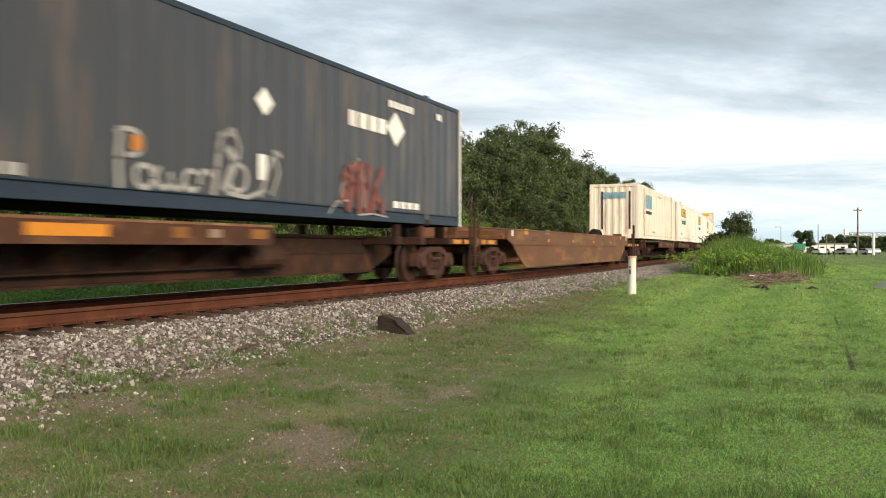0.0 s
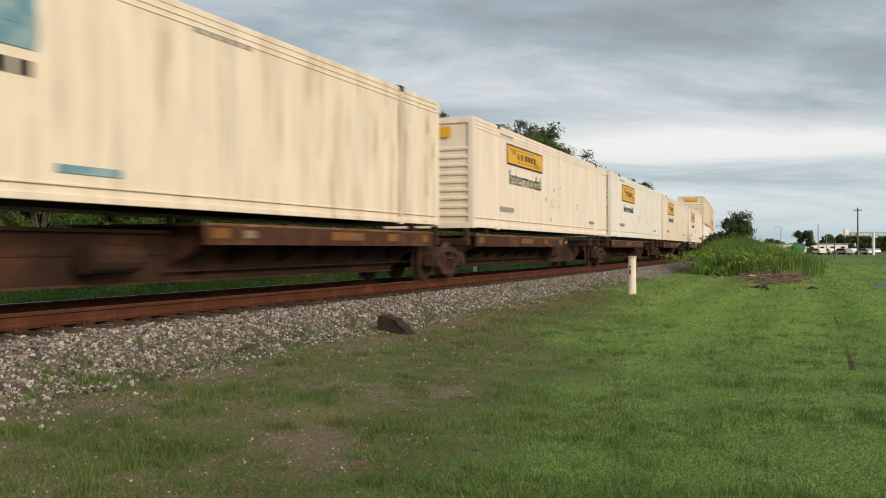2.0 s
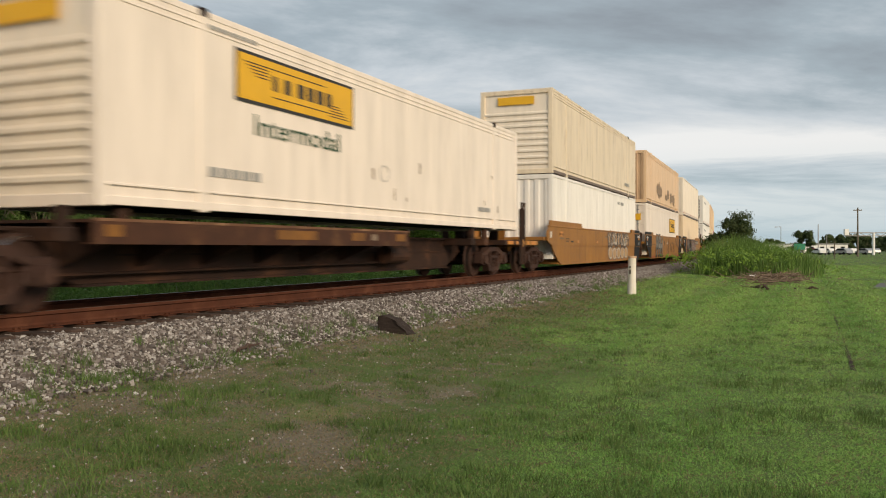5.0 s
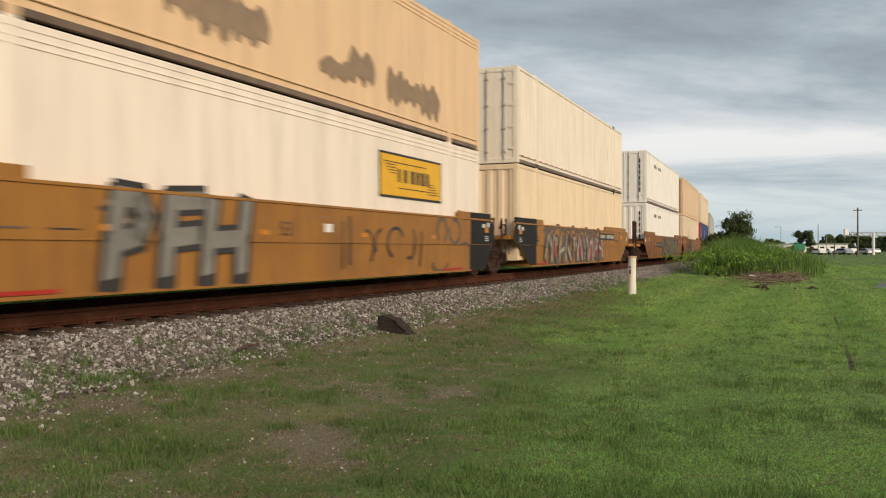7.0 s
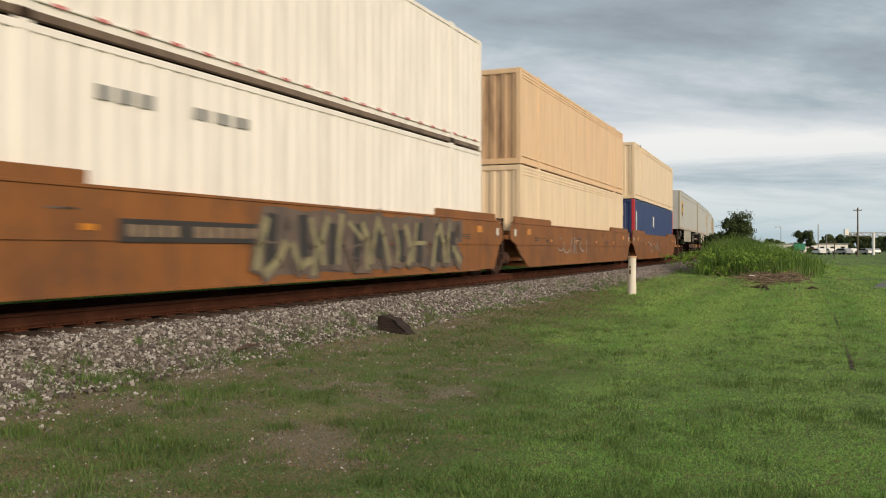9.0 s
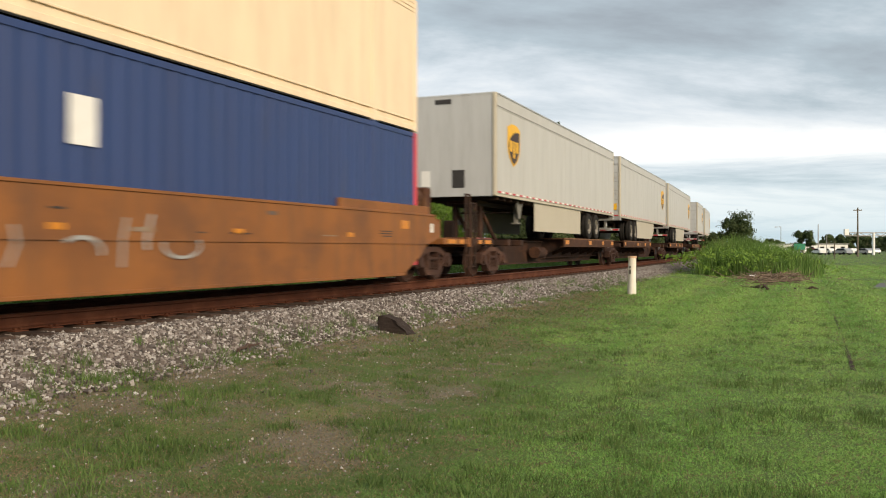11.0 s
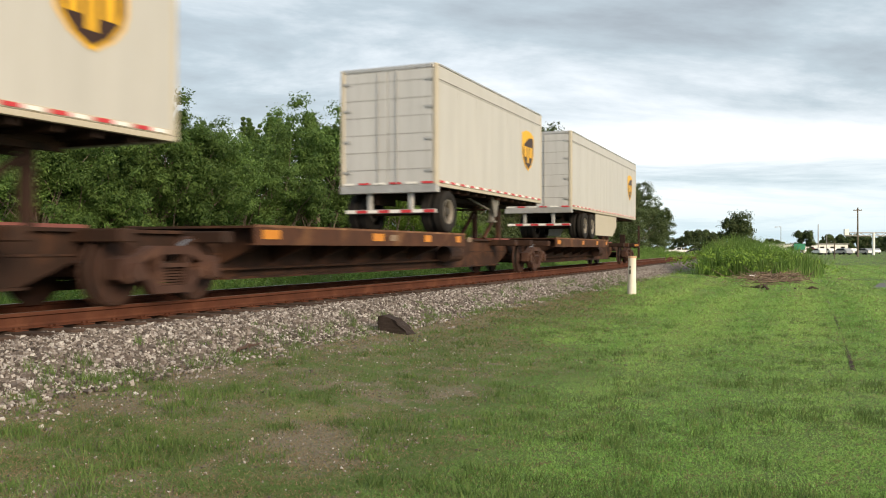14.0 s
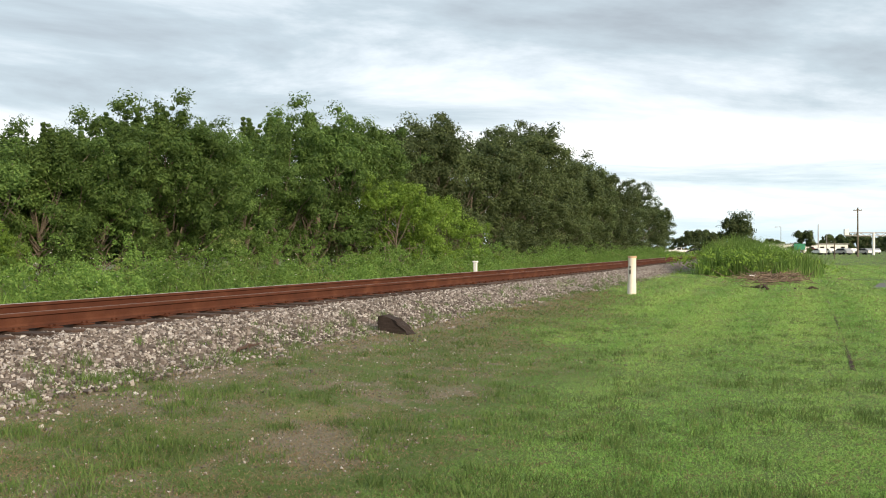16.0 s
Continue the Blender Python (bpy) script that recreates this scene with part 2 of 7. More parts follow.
M_wellblack = material("black end panel paint", (0.016, 0.016, 0.018), (0.028, 0.026, 0.026), rough=0.7, scale=2, spec=0.15)
M_amber = material("amber reflector", (0.60, 0.24, 0.025), (0.46, 0.17, 0.02), rough=0.4, scale=8, bump=0)
M_redpaint = material("red paint", (0.42, 0.035, 0.025), rough=0.5)
M_redtape = material("red reflective tape", (0.55, 0.05, 0.06), rough=0.4, bump=0)
M_whitepaint = material("white paint", (0.80, 0.80, 0.78), (0.70, 0.69, 0.66), rough=0.5, scale=3)
M_greypaint = material("grey paint", (0.35, 0.35, 0.34), rough=0.6)
M_ink = material("dark lettering", (0.045, 0.042, 0.042), rough=0.6, bump=0)
M_inkgreen = material("dark green lettering", (0.025, 0.085, 0.045), rough=0.6, bump=0)
M_inkblue = material("blue lettering", (0.11, 0.27, 0.38), (0.30, 0.42, 0.47), rough=0.6, bump=0, scale=4, contrast=0.35)
M_yellow = material("yellow sign paint", (0.78, 0.44, 0.025), (0.68, 0.38, 0.025), rough=0.5, scale=4)
M_palespray = material("pale spray paint", (0.52, 0.47, 0.40), (0.38, 0.34, 0.30), rough=0.8, scale=3)
M_worngrey = material("worn grey-white spray paint", (0.42, 0.37, 0.31), (0.22, 0.18, 0.15), rough=0.8, scale=4, contrast=0.3)
M_tanspray = material("tan spray paint", (0.44, 0.30, 0.17), (0.36, 0.22, 0.11), rough=0.8, scale=3)
M_darkspray = material("dark spray paint", (0.085, 0.07, 0.065), (0.16, 0.12, 0.10), rough=0.8, scale=3)
M_brightred = material("red spray paint", (0.36, 0.06, 0.06), (0.24, 0.05, 0.05), rough=0.8, scale=4)
M_dullred = material("dull red spray paint", (0.22, 0.075, 0.065), (0.14, 0.06, 0.055), rough=0.8, scale=4)
M_silver = material("silver grey spray paint", (0.24, 0.228, 0.208), (0.17, 0.162, 0.148), rough=0.6, scale=4)
M_stencil = material("faded stencil paint", (0.28, 0.22, 0.16), (0.17, 0.11, 0.075), rough=0.8, scale=9)
M_rimring = material("dusty white rim edge", (0.25, 0.23, 0.20), (0.14, 0.125, 0.105), rough=0.6, scale=8)
# inner rim: its dark colour stands in for shade in the recess
M_rim = material("dusty wheel rim with recess shade", (0.060, 0.054, 0.046), (0.03, 0.027, 0.024), rough=0.6, metal=0.0, scale=8)
M_olive = material("dull olive spray paint", (0.30, 0.27, 0.15), (0.16, 0.15, 0.10), rough=0.8, scale=5)
M_navyrail = material("navy rail paint", (0.022, 0.037, 0.056), rough=0.45, scale=4)
M_legs = material("dull steel legs", (0.20, 0.19, 0.17), rough=0.6, scale=5)
M_brownshield = material("dark brown emblem paint", (0.045, 0.022, 0.015), rough=0.5, bump=0)


def painted(name, colour, rust=(0.20, 0.09, 0.045), cut=(0.62, 0.78), rough=0.5, second=None, spec=0.35, grime=0.13):
    """Painted container steel: rust and grime running down in streaks."""
    return material(name, colour, second or tuple(c * 0.90 for c in colour), rough=rough, scale=1.4, contrast=0.4,
                    third=rust, third_scale=2.2, third_cut=cut, stretch=(1.6, 1.6, 0.22), bump=0.06, bump_scale=12, spec=spec, grime=grime)


M_white = painted("white container paint", (0.89, 0.79, 0.69), cut=(0.70, 0.9))
M_whiteworn = painted("worn white container paint", (0.86, 0.77, 0.65), rust=(0.36, 0.20, 0.11), cut=(0.64, 0.80))
M_whitecool = painted("cool white container paint", (0.87, 0.84, 0.79), cut=(0.74, 0.95))
M_rustycream = painted("rust-stained cream paint", (0.86, 0.77, 0.64), rust=(0.50, 0.29, 0.15), cut=(0.53, 0.78), grime=0.25)
M_cream = painted("grimy cream container paint", (0.80, 0.68, 0.51), rust=(0.42, 0.28, 0.17), cut=(0.58, 0.80), grime=0.22)
M_beige = painted("beige container paint", (0.84, 0.67, 0.47), rust=(0.36, 0.22, 0.12), cut=(0.66, 0.86))
M_tan = painted("tan container paint", (0.80, 0.56, 0.345), rust=(0.20, 0.10, 0.05), cut=(0.66, 0.84))
M_black = painted("charcoal container paint", (0.040, 0.043, 0.050), rust=(0.13, 0.098, 0.072), cut=(0.52, 0.74), rough=0.34, spec=0.5, grime=0.3)
M_tanrust = painted("rust-stained tan paint", (0.56, 0.37, 0.22), rust=(0.13, 0.065, 0.04), cut=(0.47, 0.78))
M_navy = painted("navy container paint", (0.030, 0.055, 0.16), rust=(0.05, 0.06, 0.11), cut=(0.6, 0.8))
# brown rail; the shadow between stacked boxes is put into its colour too
M_sill = painted("grimy brown lower rail paint with joint shade", (0.20, 0.145, 0.105), rust=(0.09, 0.06, 0.045), cut=(0.45, 0.7))
M_redpost = painted("red post paint", (0.55, 0.05, 0.07), cut=(0.8, 0.95))
M_trailer = painted("cream grey trailer skin", (0.485, 0.48, 0.455), rust=(0.43, 0.42, 0.39), cut=(0.55, 0.8), rough=0.45, grime=0.05)
M_trailerend = painted("grey trailer end skin", (0.50, 0.51, 0.51), rust=(0.40, 0.40, 0.40), cut=(0.55, 0.8), rough=0.45)
M_alu = material("dull aluminium", (0.55, 0.54, 0.52), rough=0.45, metal=0.6, scale=5)
M_tyre = material("tyre rubber", (0.016, 0.015, 0.0145), (0.028, 0.026, 0.024), rough=0.9, scale=6, spec=0.15)
M_skirt = material("pale trailer skirt", (0.47, 0.43, 0.345), (0.43, 0.39, 0.31), rough=0.5, scale=1.0)


def stone_material():
    m = material("crushed ballast stone", (0.42, 0.38, 0.35), rough=0.9, scale=20, bump=0.3)
    n, l = m.node_tree.nodes, m.node_tree.links
    ge = n.new("ShaderNodeNewGeometry")
    ramp = n.new("ShaderNodeValToRGB")
    el_ = ramp.color_ramp.elements
    el_[0].color, el_[1].color = (0.060, 0.051, 0.047, 1), (0.48, 0.462, 0.445, 1)
    e2 = ramp.color_ramp.elements.new(0.35)
    e2.color = (0.140, 0.118, 0.108, 1)
    e3 = ramp.color_ramp.elements.new(0.7)
    e3.color = (0.255, 0.229, 0.213, 1)
    l.new(ge.outputs["Random Per Island"], ramp.inputs[0])
    l.new(ramp.outputs[0], n["Principled BSDF"].inputs["Base Color"])
    return m


M_stone = stone_material()


# ======== mesh helpers ========
def empty(name, label, category, group="", kind=""):
    ob = new(name)
    return tagged(ob, label, category, group, kind)


def link_mesh(name, me, mat, parent=None, label=""):
    ob = new(name, me)
    if mat is not None and not me.materials:
        me.materials.append(mat)
    if parent is not None:
        ob.parent = parent
    return tagged(ob, label)


def part(name, bm, mat, parent=None, label="", smooth=False):
    me = bpy.data.meshes.new(name)
    bm.normal_update()
    bm.to_mesh(me)
    bm.free()
    if smooth:
        me.shade_smooth()
    return link_mesh(name, me, mat, parent, label)


def box(bm, x0, x1, y0, y1, z0, z1, bevel=0.0):
    r = bmesh.ops.create_cube(bm, size=1.0)
    v = r["verts"]
    bmesh.ops.scale(bm, vec=(x1 - x0, y1 - y0, z1 - z0), verts=v)
    bmesh.ops.translate(bm, vec=((x0 + x1) / 2, (y0 + y1) / 2, (z0 + z1) / 2), verts=v)
    if bevel:
        es = list({e for w in v for e in w.link_edges})
        bmesh.ops.bevel(bm, geom=es, offset=bevel, segments=1, affect="EDGES")
    return bm


def boxes(*dims, bevel=0.0):
    bm = bmesh.new()
    for d in dims:
        box(bm, *d, bevel=bevel)
    return bm


def cyl(bm, p0, p1, r0, r1=None, seg=12):
    p0, p1 = Vector(p0), Vector(p1)
    d = p1 - p0
    m = Matrix.Translation((p0 + p1) / 2) @ d.to_track_quat("Z", "Y").to_matrix().to_4x4()
    bmesh.ops.create_cone(bm, cap_ends=True, segments=seg, radius1=r0, radius2=r0 if r1 is None else r1, depth=d.length, matrix=m)
    return bm


def prism(bm, pts, y0, y1):
    """A plate with the outline pts (x, z), from y0 to y1."""
    a = [bm.verts.new((x, y0, z)) for x, z in pts]
    b = [bm.verts.new((x, y1, z)) for x, z in pts]
    bm.faces.new(a)
    bm.faces.new(b[::-1])
    for i in range(len(pts)):
        j = (i + 1) % len(pts)
        bm.faces.new((a[j], a[i], b[i], b[j]))
    return bm


def mesh_from(name, verts, faces, mat, parent=None, label="", smooth=False):
    """verts (n, 3) and faces (m, k) arrays as one mesh."""
    me = bpy.data.meshes.new(name)
    verts, faces = np.asarray(verts, "f"), np.asarray(faces, "i")
    k = faces.shape[1]
    me.vertices.add(len(verts))
    me.vertices.foreach_set("co", verts.ravel())
    me.loops.add(faces.size)
    me.loops.foreach_set("vertex_index", faces.ravel())
    me.polygons.add(len(faces))
    me.polygons.foreach_set("loop_start", np.arange(0, faces.size, k, dtype="i"))
    me.update(calc_edges=True)
    if smooth:
        me.shade_smooth()
    else:
        me.shade_flat()
    return link_mesh(name, me, mat, parent, label)


def lettering(name, text, size, mat, parent, m, label="", thick=0.004, width=0.0, fat=0.0):
    """Raised lettering in the built-in font; m places its lower left corner, text along local x, up along local y."""
    cu = bpy.data.curves.new(name, "FONT")
    cu.body, cu.size, cu.extrude, cu.resolution_u, cu.offset = text, size, thick, 3, fat
    tmp = bpy.data.objects.new(name, cu)
    scene.collection.objects.link(tmp)
    bpy.context.view_layer.update()
    me = bpy.data.meshes.new_from_object(tmp.evaluated_get(bpy.context.evaluated_depsgraph_get()))
    bpy.data.objects.remove(tmp)
    bpy.data.curves.remove(cu)
    if width:
        me.transform(Matrix.Diagonal((width / max(v.co.x for v in me.vertices), 1, 1, 1)))
    me.transform(m)
    return link_mesh(name, me, mat, parent, label)


# text on a side that faces -y: local x stays x, local y becomes z
FACE = Matrix.Rotation(radians(90), 4, "X")
rng = np.random.default_rng(7)


# ======== ground ========
def patch(x, y, f, seed):
    """A soft random field from 0 to 1 over the plan."""
    g = np.random.default_rng(seed)
    v = 0
    for k in range(5):
        q, ph = g.normal(size=2) * f * (1 + 0.6 * k), g.uniform(0, 6.28, 2)
        v = v + np.sin(x * q[0] + y * q[1] + ph[0] + 1.5 * np.sin(x * q[1] * 0.7 - y * q[0] * 0.6 + ph[1])) / (1 + 0.4 * k)
    return 0.5 + v / 5.5


def ground_height(x, y):
    r = 1 / BEND
    off = r - np.hypot(x, y - (CENTRE_Y + r))
    z = np.interp(off, [-400, -6.0, -2.5, -2.1, 2.3, 3.2, 6, 400], [0, 0, 0.14, 0.10, 0.08, 0.05, -0.05, -0.05])
    return z + 0.025 * np.sin(x * 0.9 + 1.3 * np.sin(y * 0.7)) * np.sin(y * 1.1 + 0.5) * (np.abs(off) > 3)


# bare and straw-coloured spots: x, y, radius, strength
SPOTS = ((5.35, 3.50, 0.36, 0.46), (5.80, 3.70, 0.30, 0.36), (5.0, 3.15, 0.28, 0.30), (6.3, 4.6, 0.35, 0.22), (8.3, 3.55, 0.34, 0.34), (7.7, 4.3, 0.4, 0.22),
         (7.4, 6.3, 0.45, 0.20), (5.9, 5.9, 0.4, 0.22), (11.2, 6.3, 0.5, 0.18), (13.8, 6.3, 0.7, 0.24), (19.7, 7.0, 1.6, 0.26), (15.5, 6.6, 0.8, 0.2),
         (24.0, 6.6, 1.5, 0.2), (30.0, 1.0, 0.8, 0.22), (36.5, 2.2, 2.5, 0.15))


def off_track(x, y):
    r = 1 / BEND
    return r - np.hypot(x, y - (CENTRE_Y + r))


def bareness(x, y):
    """How thin the grass is, from 0 to 1 and more."""
    off = off_track(x, y)
    b = 0.02 + patch(x, y, 1.6, 5) * 0.22 + patch(x, y, 6.0, 6) * 0.40 + patch(x, y, 17.0, 8) * 0.38
    b = b + np.interp(off, [-6.5, -4.8, -3.6, -2.5], [0, 0.03, 0.07, 0.14]) * np.interp(x, [10, 30], [1.0, 0.6])
    b = b - 0.22 * lushness(x, y)
    for sx, sy, sr, k in SPOTS:
        b = b + 0.70 * k * np.exp(-((x - sx) ** 2 + (y - sy) ** 2) / sr ** 2)
    return b


def lushness(x, y):
    """From the weedy strip by the track, 0, to the mown lawn, 1."""
    return np.clip(0.5 + (1.35 + 0.176 * x - y + 2.0 * (patch(x, y, 0.9, 16) - 0.5)) / 2.4, 0, 1)


def stripes(x, y):
    """Passes of the mower along the track, from 0 to 1."""
    off = off_track(x, y)
    return 0.5 + 0.5 * np.sin(off * 3.3 + 1.2 * patch(x, y, 0.3, 19)) * np.clip((patch(x, y, 0.5, 20) - 0.1) * 1.6, 0, 1)


def build_ground():
    def axis(near, fine, far):
        a = list(np.arange(near[0], near[1], fine))
        step, v, up = fine, near[1], []
        while v < far:
            up.append(v)
            step *= 1.25
            v += step
        step, v, down = fine, near[0], []
        while v > -far:
            step *= 1.25
            v -= step
            down.append(v)
        return np.array(down[::-1] + a + up)
    xs, ys = axis((0, 30), 0.2, 3500), axis((-6, 14), 0.2, 3500)
    X, Y = np.meshgrid(xs, ys, indexing="ij")
    V = np.stack([X, Y, ground_height(X, Y)], -1).reshape(-1, 3)
    i, j = np.meshgrid(np.arange(len(xs) - 1), np.arange(len(ys) - 1), indexing="ij")
    a = (i * len(ys) + j).ravel()
    F = np.stack([a, a + len(ys), a + len(ys) + 1, a + 1], -1)
    m = material("lawn soil", (0.050, 0.085, 0.022), (0.10, 0.145, 0.04), rough=0.95, scale=14, contrast=0.5,
                 third=(0.21, 0.19, 0.085), third_scale=0.35, third_cut=(0.54, 0.72), bump=0.5, bump_scale=30)
    n, l = m.node_tree.nodes, m.node_tree.links
    bsdf = n["Principled BSDF"]
    old = bsdf.inputs["Base Color"].links[0].from_socket
    at = n.new("ShaderNodeAttribute")
    at.attribute_name = "bare"
    grit = n.new("ShaderNodeTexNoise")
    grit.inputs["Scale"].default_value, grit.inputs["Detail"].default_value, grit.inputs["Roughness"].default_value = 38, 8, 0.75
    ramp = n.new("ShaderNodeValToRGB")
    ramp.color_ramp.elements[0].color, ramp.color_ramp.elements[1].color = (0.055, 0.045, 0.028, 1), (0.25, 0.218, 0.155, 1)
    ramp.color_ramp.elements[0].position, ramp.color_ramp.elements[1].position = 0.3, 0.7
    here = n.new("ShaderNodeNewGeometry")
    l.new(here.outputs["Position"], grit.inputs["Vector"])
    l.new(grit.outputs["Fac"], ramp.inputs[0])
    mr = n.new("ShaderNodeMapRange")
    mr.inputs["From Min"].default_value, mr.inputs["From Max"].default_value = 0.50, 0.72
    crumb = n.new("ShaderNodeTexNoise")
    crumb.inputs["Scale"].default_value, crumb.inputs["Detail"].default_value, crumb.inputs["Roughness"].default_value = 26, 6, 0.7
    l.new(here.outputs["Position"], crumb.inputs["Vector"])
    jag = n.new("ShaderNodeMath")
    jag.operation = "MULTIPLY_ADD"
    jag.inputs[1].default_value = 0.55
    l.new(crumb.outputs["Fac"], jag.inputs[0])
    low = n.new("ShaderNodeMath")
    low.inputs[1].default_value = -0.275
    l.new(at.outputs["Fac"], low.inputs[0])
    l.new(low.outputs[0], jag.inputs[2])
    l.new(jag.outputs[0], mr.inputs["Value"])
    mix = n.new("ShaderNodeMixRGB")
    l.new(mr.outputs[0], mix.inputs[0])
    l.new(old, mix.inputs[1])
    l.new(ramp.outputs[0], mix.inputs[2])
    l.new(mix.outputs[0], bsdf.inputs["Base Color"])
    ob = mesh_from("ground", V, F, m, smooth=True)
    bare = ob.data.attributes.new("bare", "FLOAT", "POINT")
    bare.data.foreach_set("value", np.where(np.hypot(V[:, 0], V[:, 1]) < 120, bareness(V[:, 0], V[:, 1]), 0.2).astype("f"))
    tagged(ob, "short green lawn with bare sandy patches", "ground", kind="structure")


build_ground()


# ======== track ========
def sweep(name, profile, s0, s1, step, mat, parent=None, label="", closed=True):
    """A profile of (off, z) drawn along the track."""
    ss = np.arange(s0, s1 + step, step)
    r = 1 / BEND
    P = np.array(profile)
    k = len(P)
    V = np.empty((len(ss), k, 3))
    V[:, :, 0] = np.sin(BEND * ss)[:, None] * (r - P[None, :, 0])
    V[:, :, 1] = CENTRE_Y + r - np.cos(BEND * ss)[:, None] * (r - P[None, :, 0])
    V[:, :, 2] = P[None, :, 1]
    V = V.reshape(-1, 3)
    n = k if closed else k - 1
    i, j = np.meshgrid(np.arange(len(ss) - 1), np.arange(n), indexing="ij")
    a, b = i * k + j, i * k + (j + 1) % k
    F = np.stack([a, b, b + k, a + k], -1).reshape(-1, 4)
    return mesh_from(name, V, F, mat, parent, label)


def rail_profile(c):
    z = RAIL_TOP
    half = [(0.030, z), (0.036, z - 0.012), (0.036, z - 0.038), (0.012, z - 0.052), (0.009, z - 0.13), (0.020, z - 0.155), (0.074, z - 0.172), (0.074, z - 0.185)]
    return [(c + y, h) for y, h in half] + [(c - y, h) for y, h in half[::-1]]


def build_track():
    bed = sweep("ballast", [(-2.7, 0.04), (-2.42, 0.17), (-1.95, 0.37), (-1.6, 0.475), (-1.3, 0.485), (1.3, 0.485), (1.8, 0.46), (2.6, 0.16), (2.95, 0.0)],
                -60, 420, 2.0, M_ballast, closed=False)
    tagged(bed, "grey crushed stone ballast bed under the track", "ballast", kind="structure")
    track = empty("railway_track", "rust-brown steel rails on dark timber ties in ballast", "railway track", kind="structure")
    for c in (-0.7535, 0.7535):
        rail = sweep("rail", rail_profile(c), -60, 420, 2.0, M_rail, track, "rust-brown rail with a worn head")
        sweep("rail_head", [(c - 0.031, RAIL_TOP + 0.0005), (c - 0.022, RAIL_TOP + 0.004), (c + 0.022, RAIL_TOP + 0.004), (c + 0.031, RAIL_TOP + 0.0005)], -60, 420, 2.0, M_nearhead if c < 0 else M_sheenhead, rail, "worn running surface", closed=False)
    # ties
    tie = bmesh.new()
    box(tie, -0.115, 0.115, -1.30, 1.30, -0.18, 0, bevel=0.012)
    me = bpy.data.meshes.new("tie")
    tie.to_mesh(me)
    tie.free()
    rnd = random.Random(4)
    for k in range(210):
        s = 0 + k * 0.5
        ob = link_mesh("tie", me, M_tie, track)
        ob.matrix_local = Matrix.Translation(track_point(s + rnd.uniform(-0.03, 0.03), rnd.uniform(-0.05, 0.05), RAIL_TOP - 0.20 + rnd.uniform(-0.008, 0.005))) @ pose(0, 0, 0, 0, 0, math.degrees(BEND * s) + rnd.uniform(-1, 1))
    # plates and spikes, one stuff part
    bm = bmesh.new()
    for k in range(120):
        s = k * 0.5
        for c in (-0.7535, 0.7535):
            p = track_point(s, c, 0)
            box(bm, p.x - 0.09, p.x + 0.09, p.y - 0.17, p.y + 0.17, RAIL_TOP - 0.203, RAIL_TOP - 0.186)
            for dx, dy in ((-0.05, -0.105), (0.04, -0.09), (0.05, 0.105)):
                box(bm, p.x + dx - 0.012, p.x + dx + 0.012, p.y + dy - 0.02, p.y + dy + 0.02, RAIL_TOP - 0.19, RAIL_TOP - 0.160)
    tagged(part("tie_plates", bm, M_rail, track, "rusty tie plates and spikes"), kind="stuff")
    # far rest of the ties
    V, F = [], []
    for k in range(210, 420):
        s = k * 0.5
        q = [track_point(s + a, b, RAIL_TOP - 0.20) for a, b in ((-0.115, -1.3), (0.115, -1.3), (0.115, 1.3), (-0.115, 1.3))]
        i = len(V)
        V += [tuple(v) for v in q] + [(v.x, v.y, v.z - 0.1) for v in q]
        F += [(i, i + 1, i + 2, i + 3), (i, i + 4, i + 5, i + 1)]
    tagged(mesh_from("far_ties", V, F, M_tie, track), kind="stuff")
    return track


build_track()


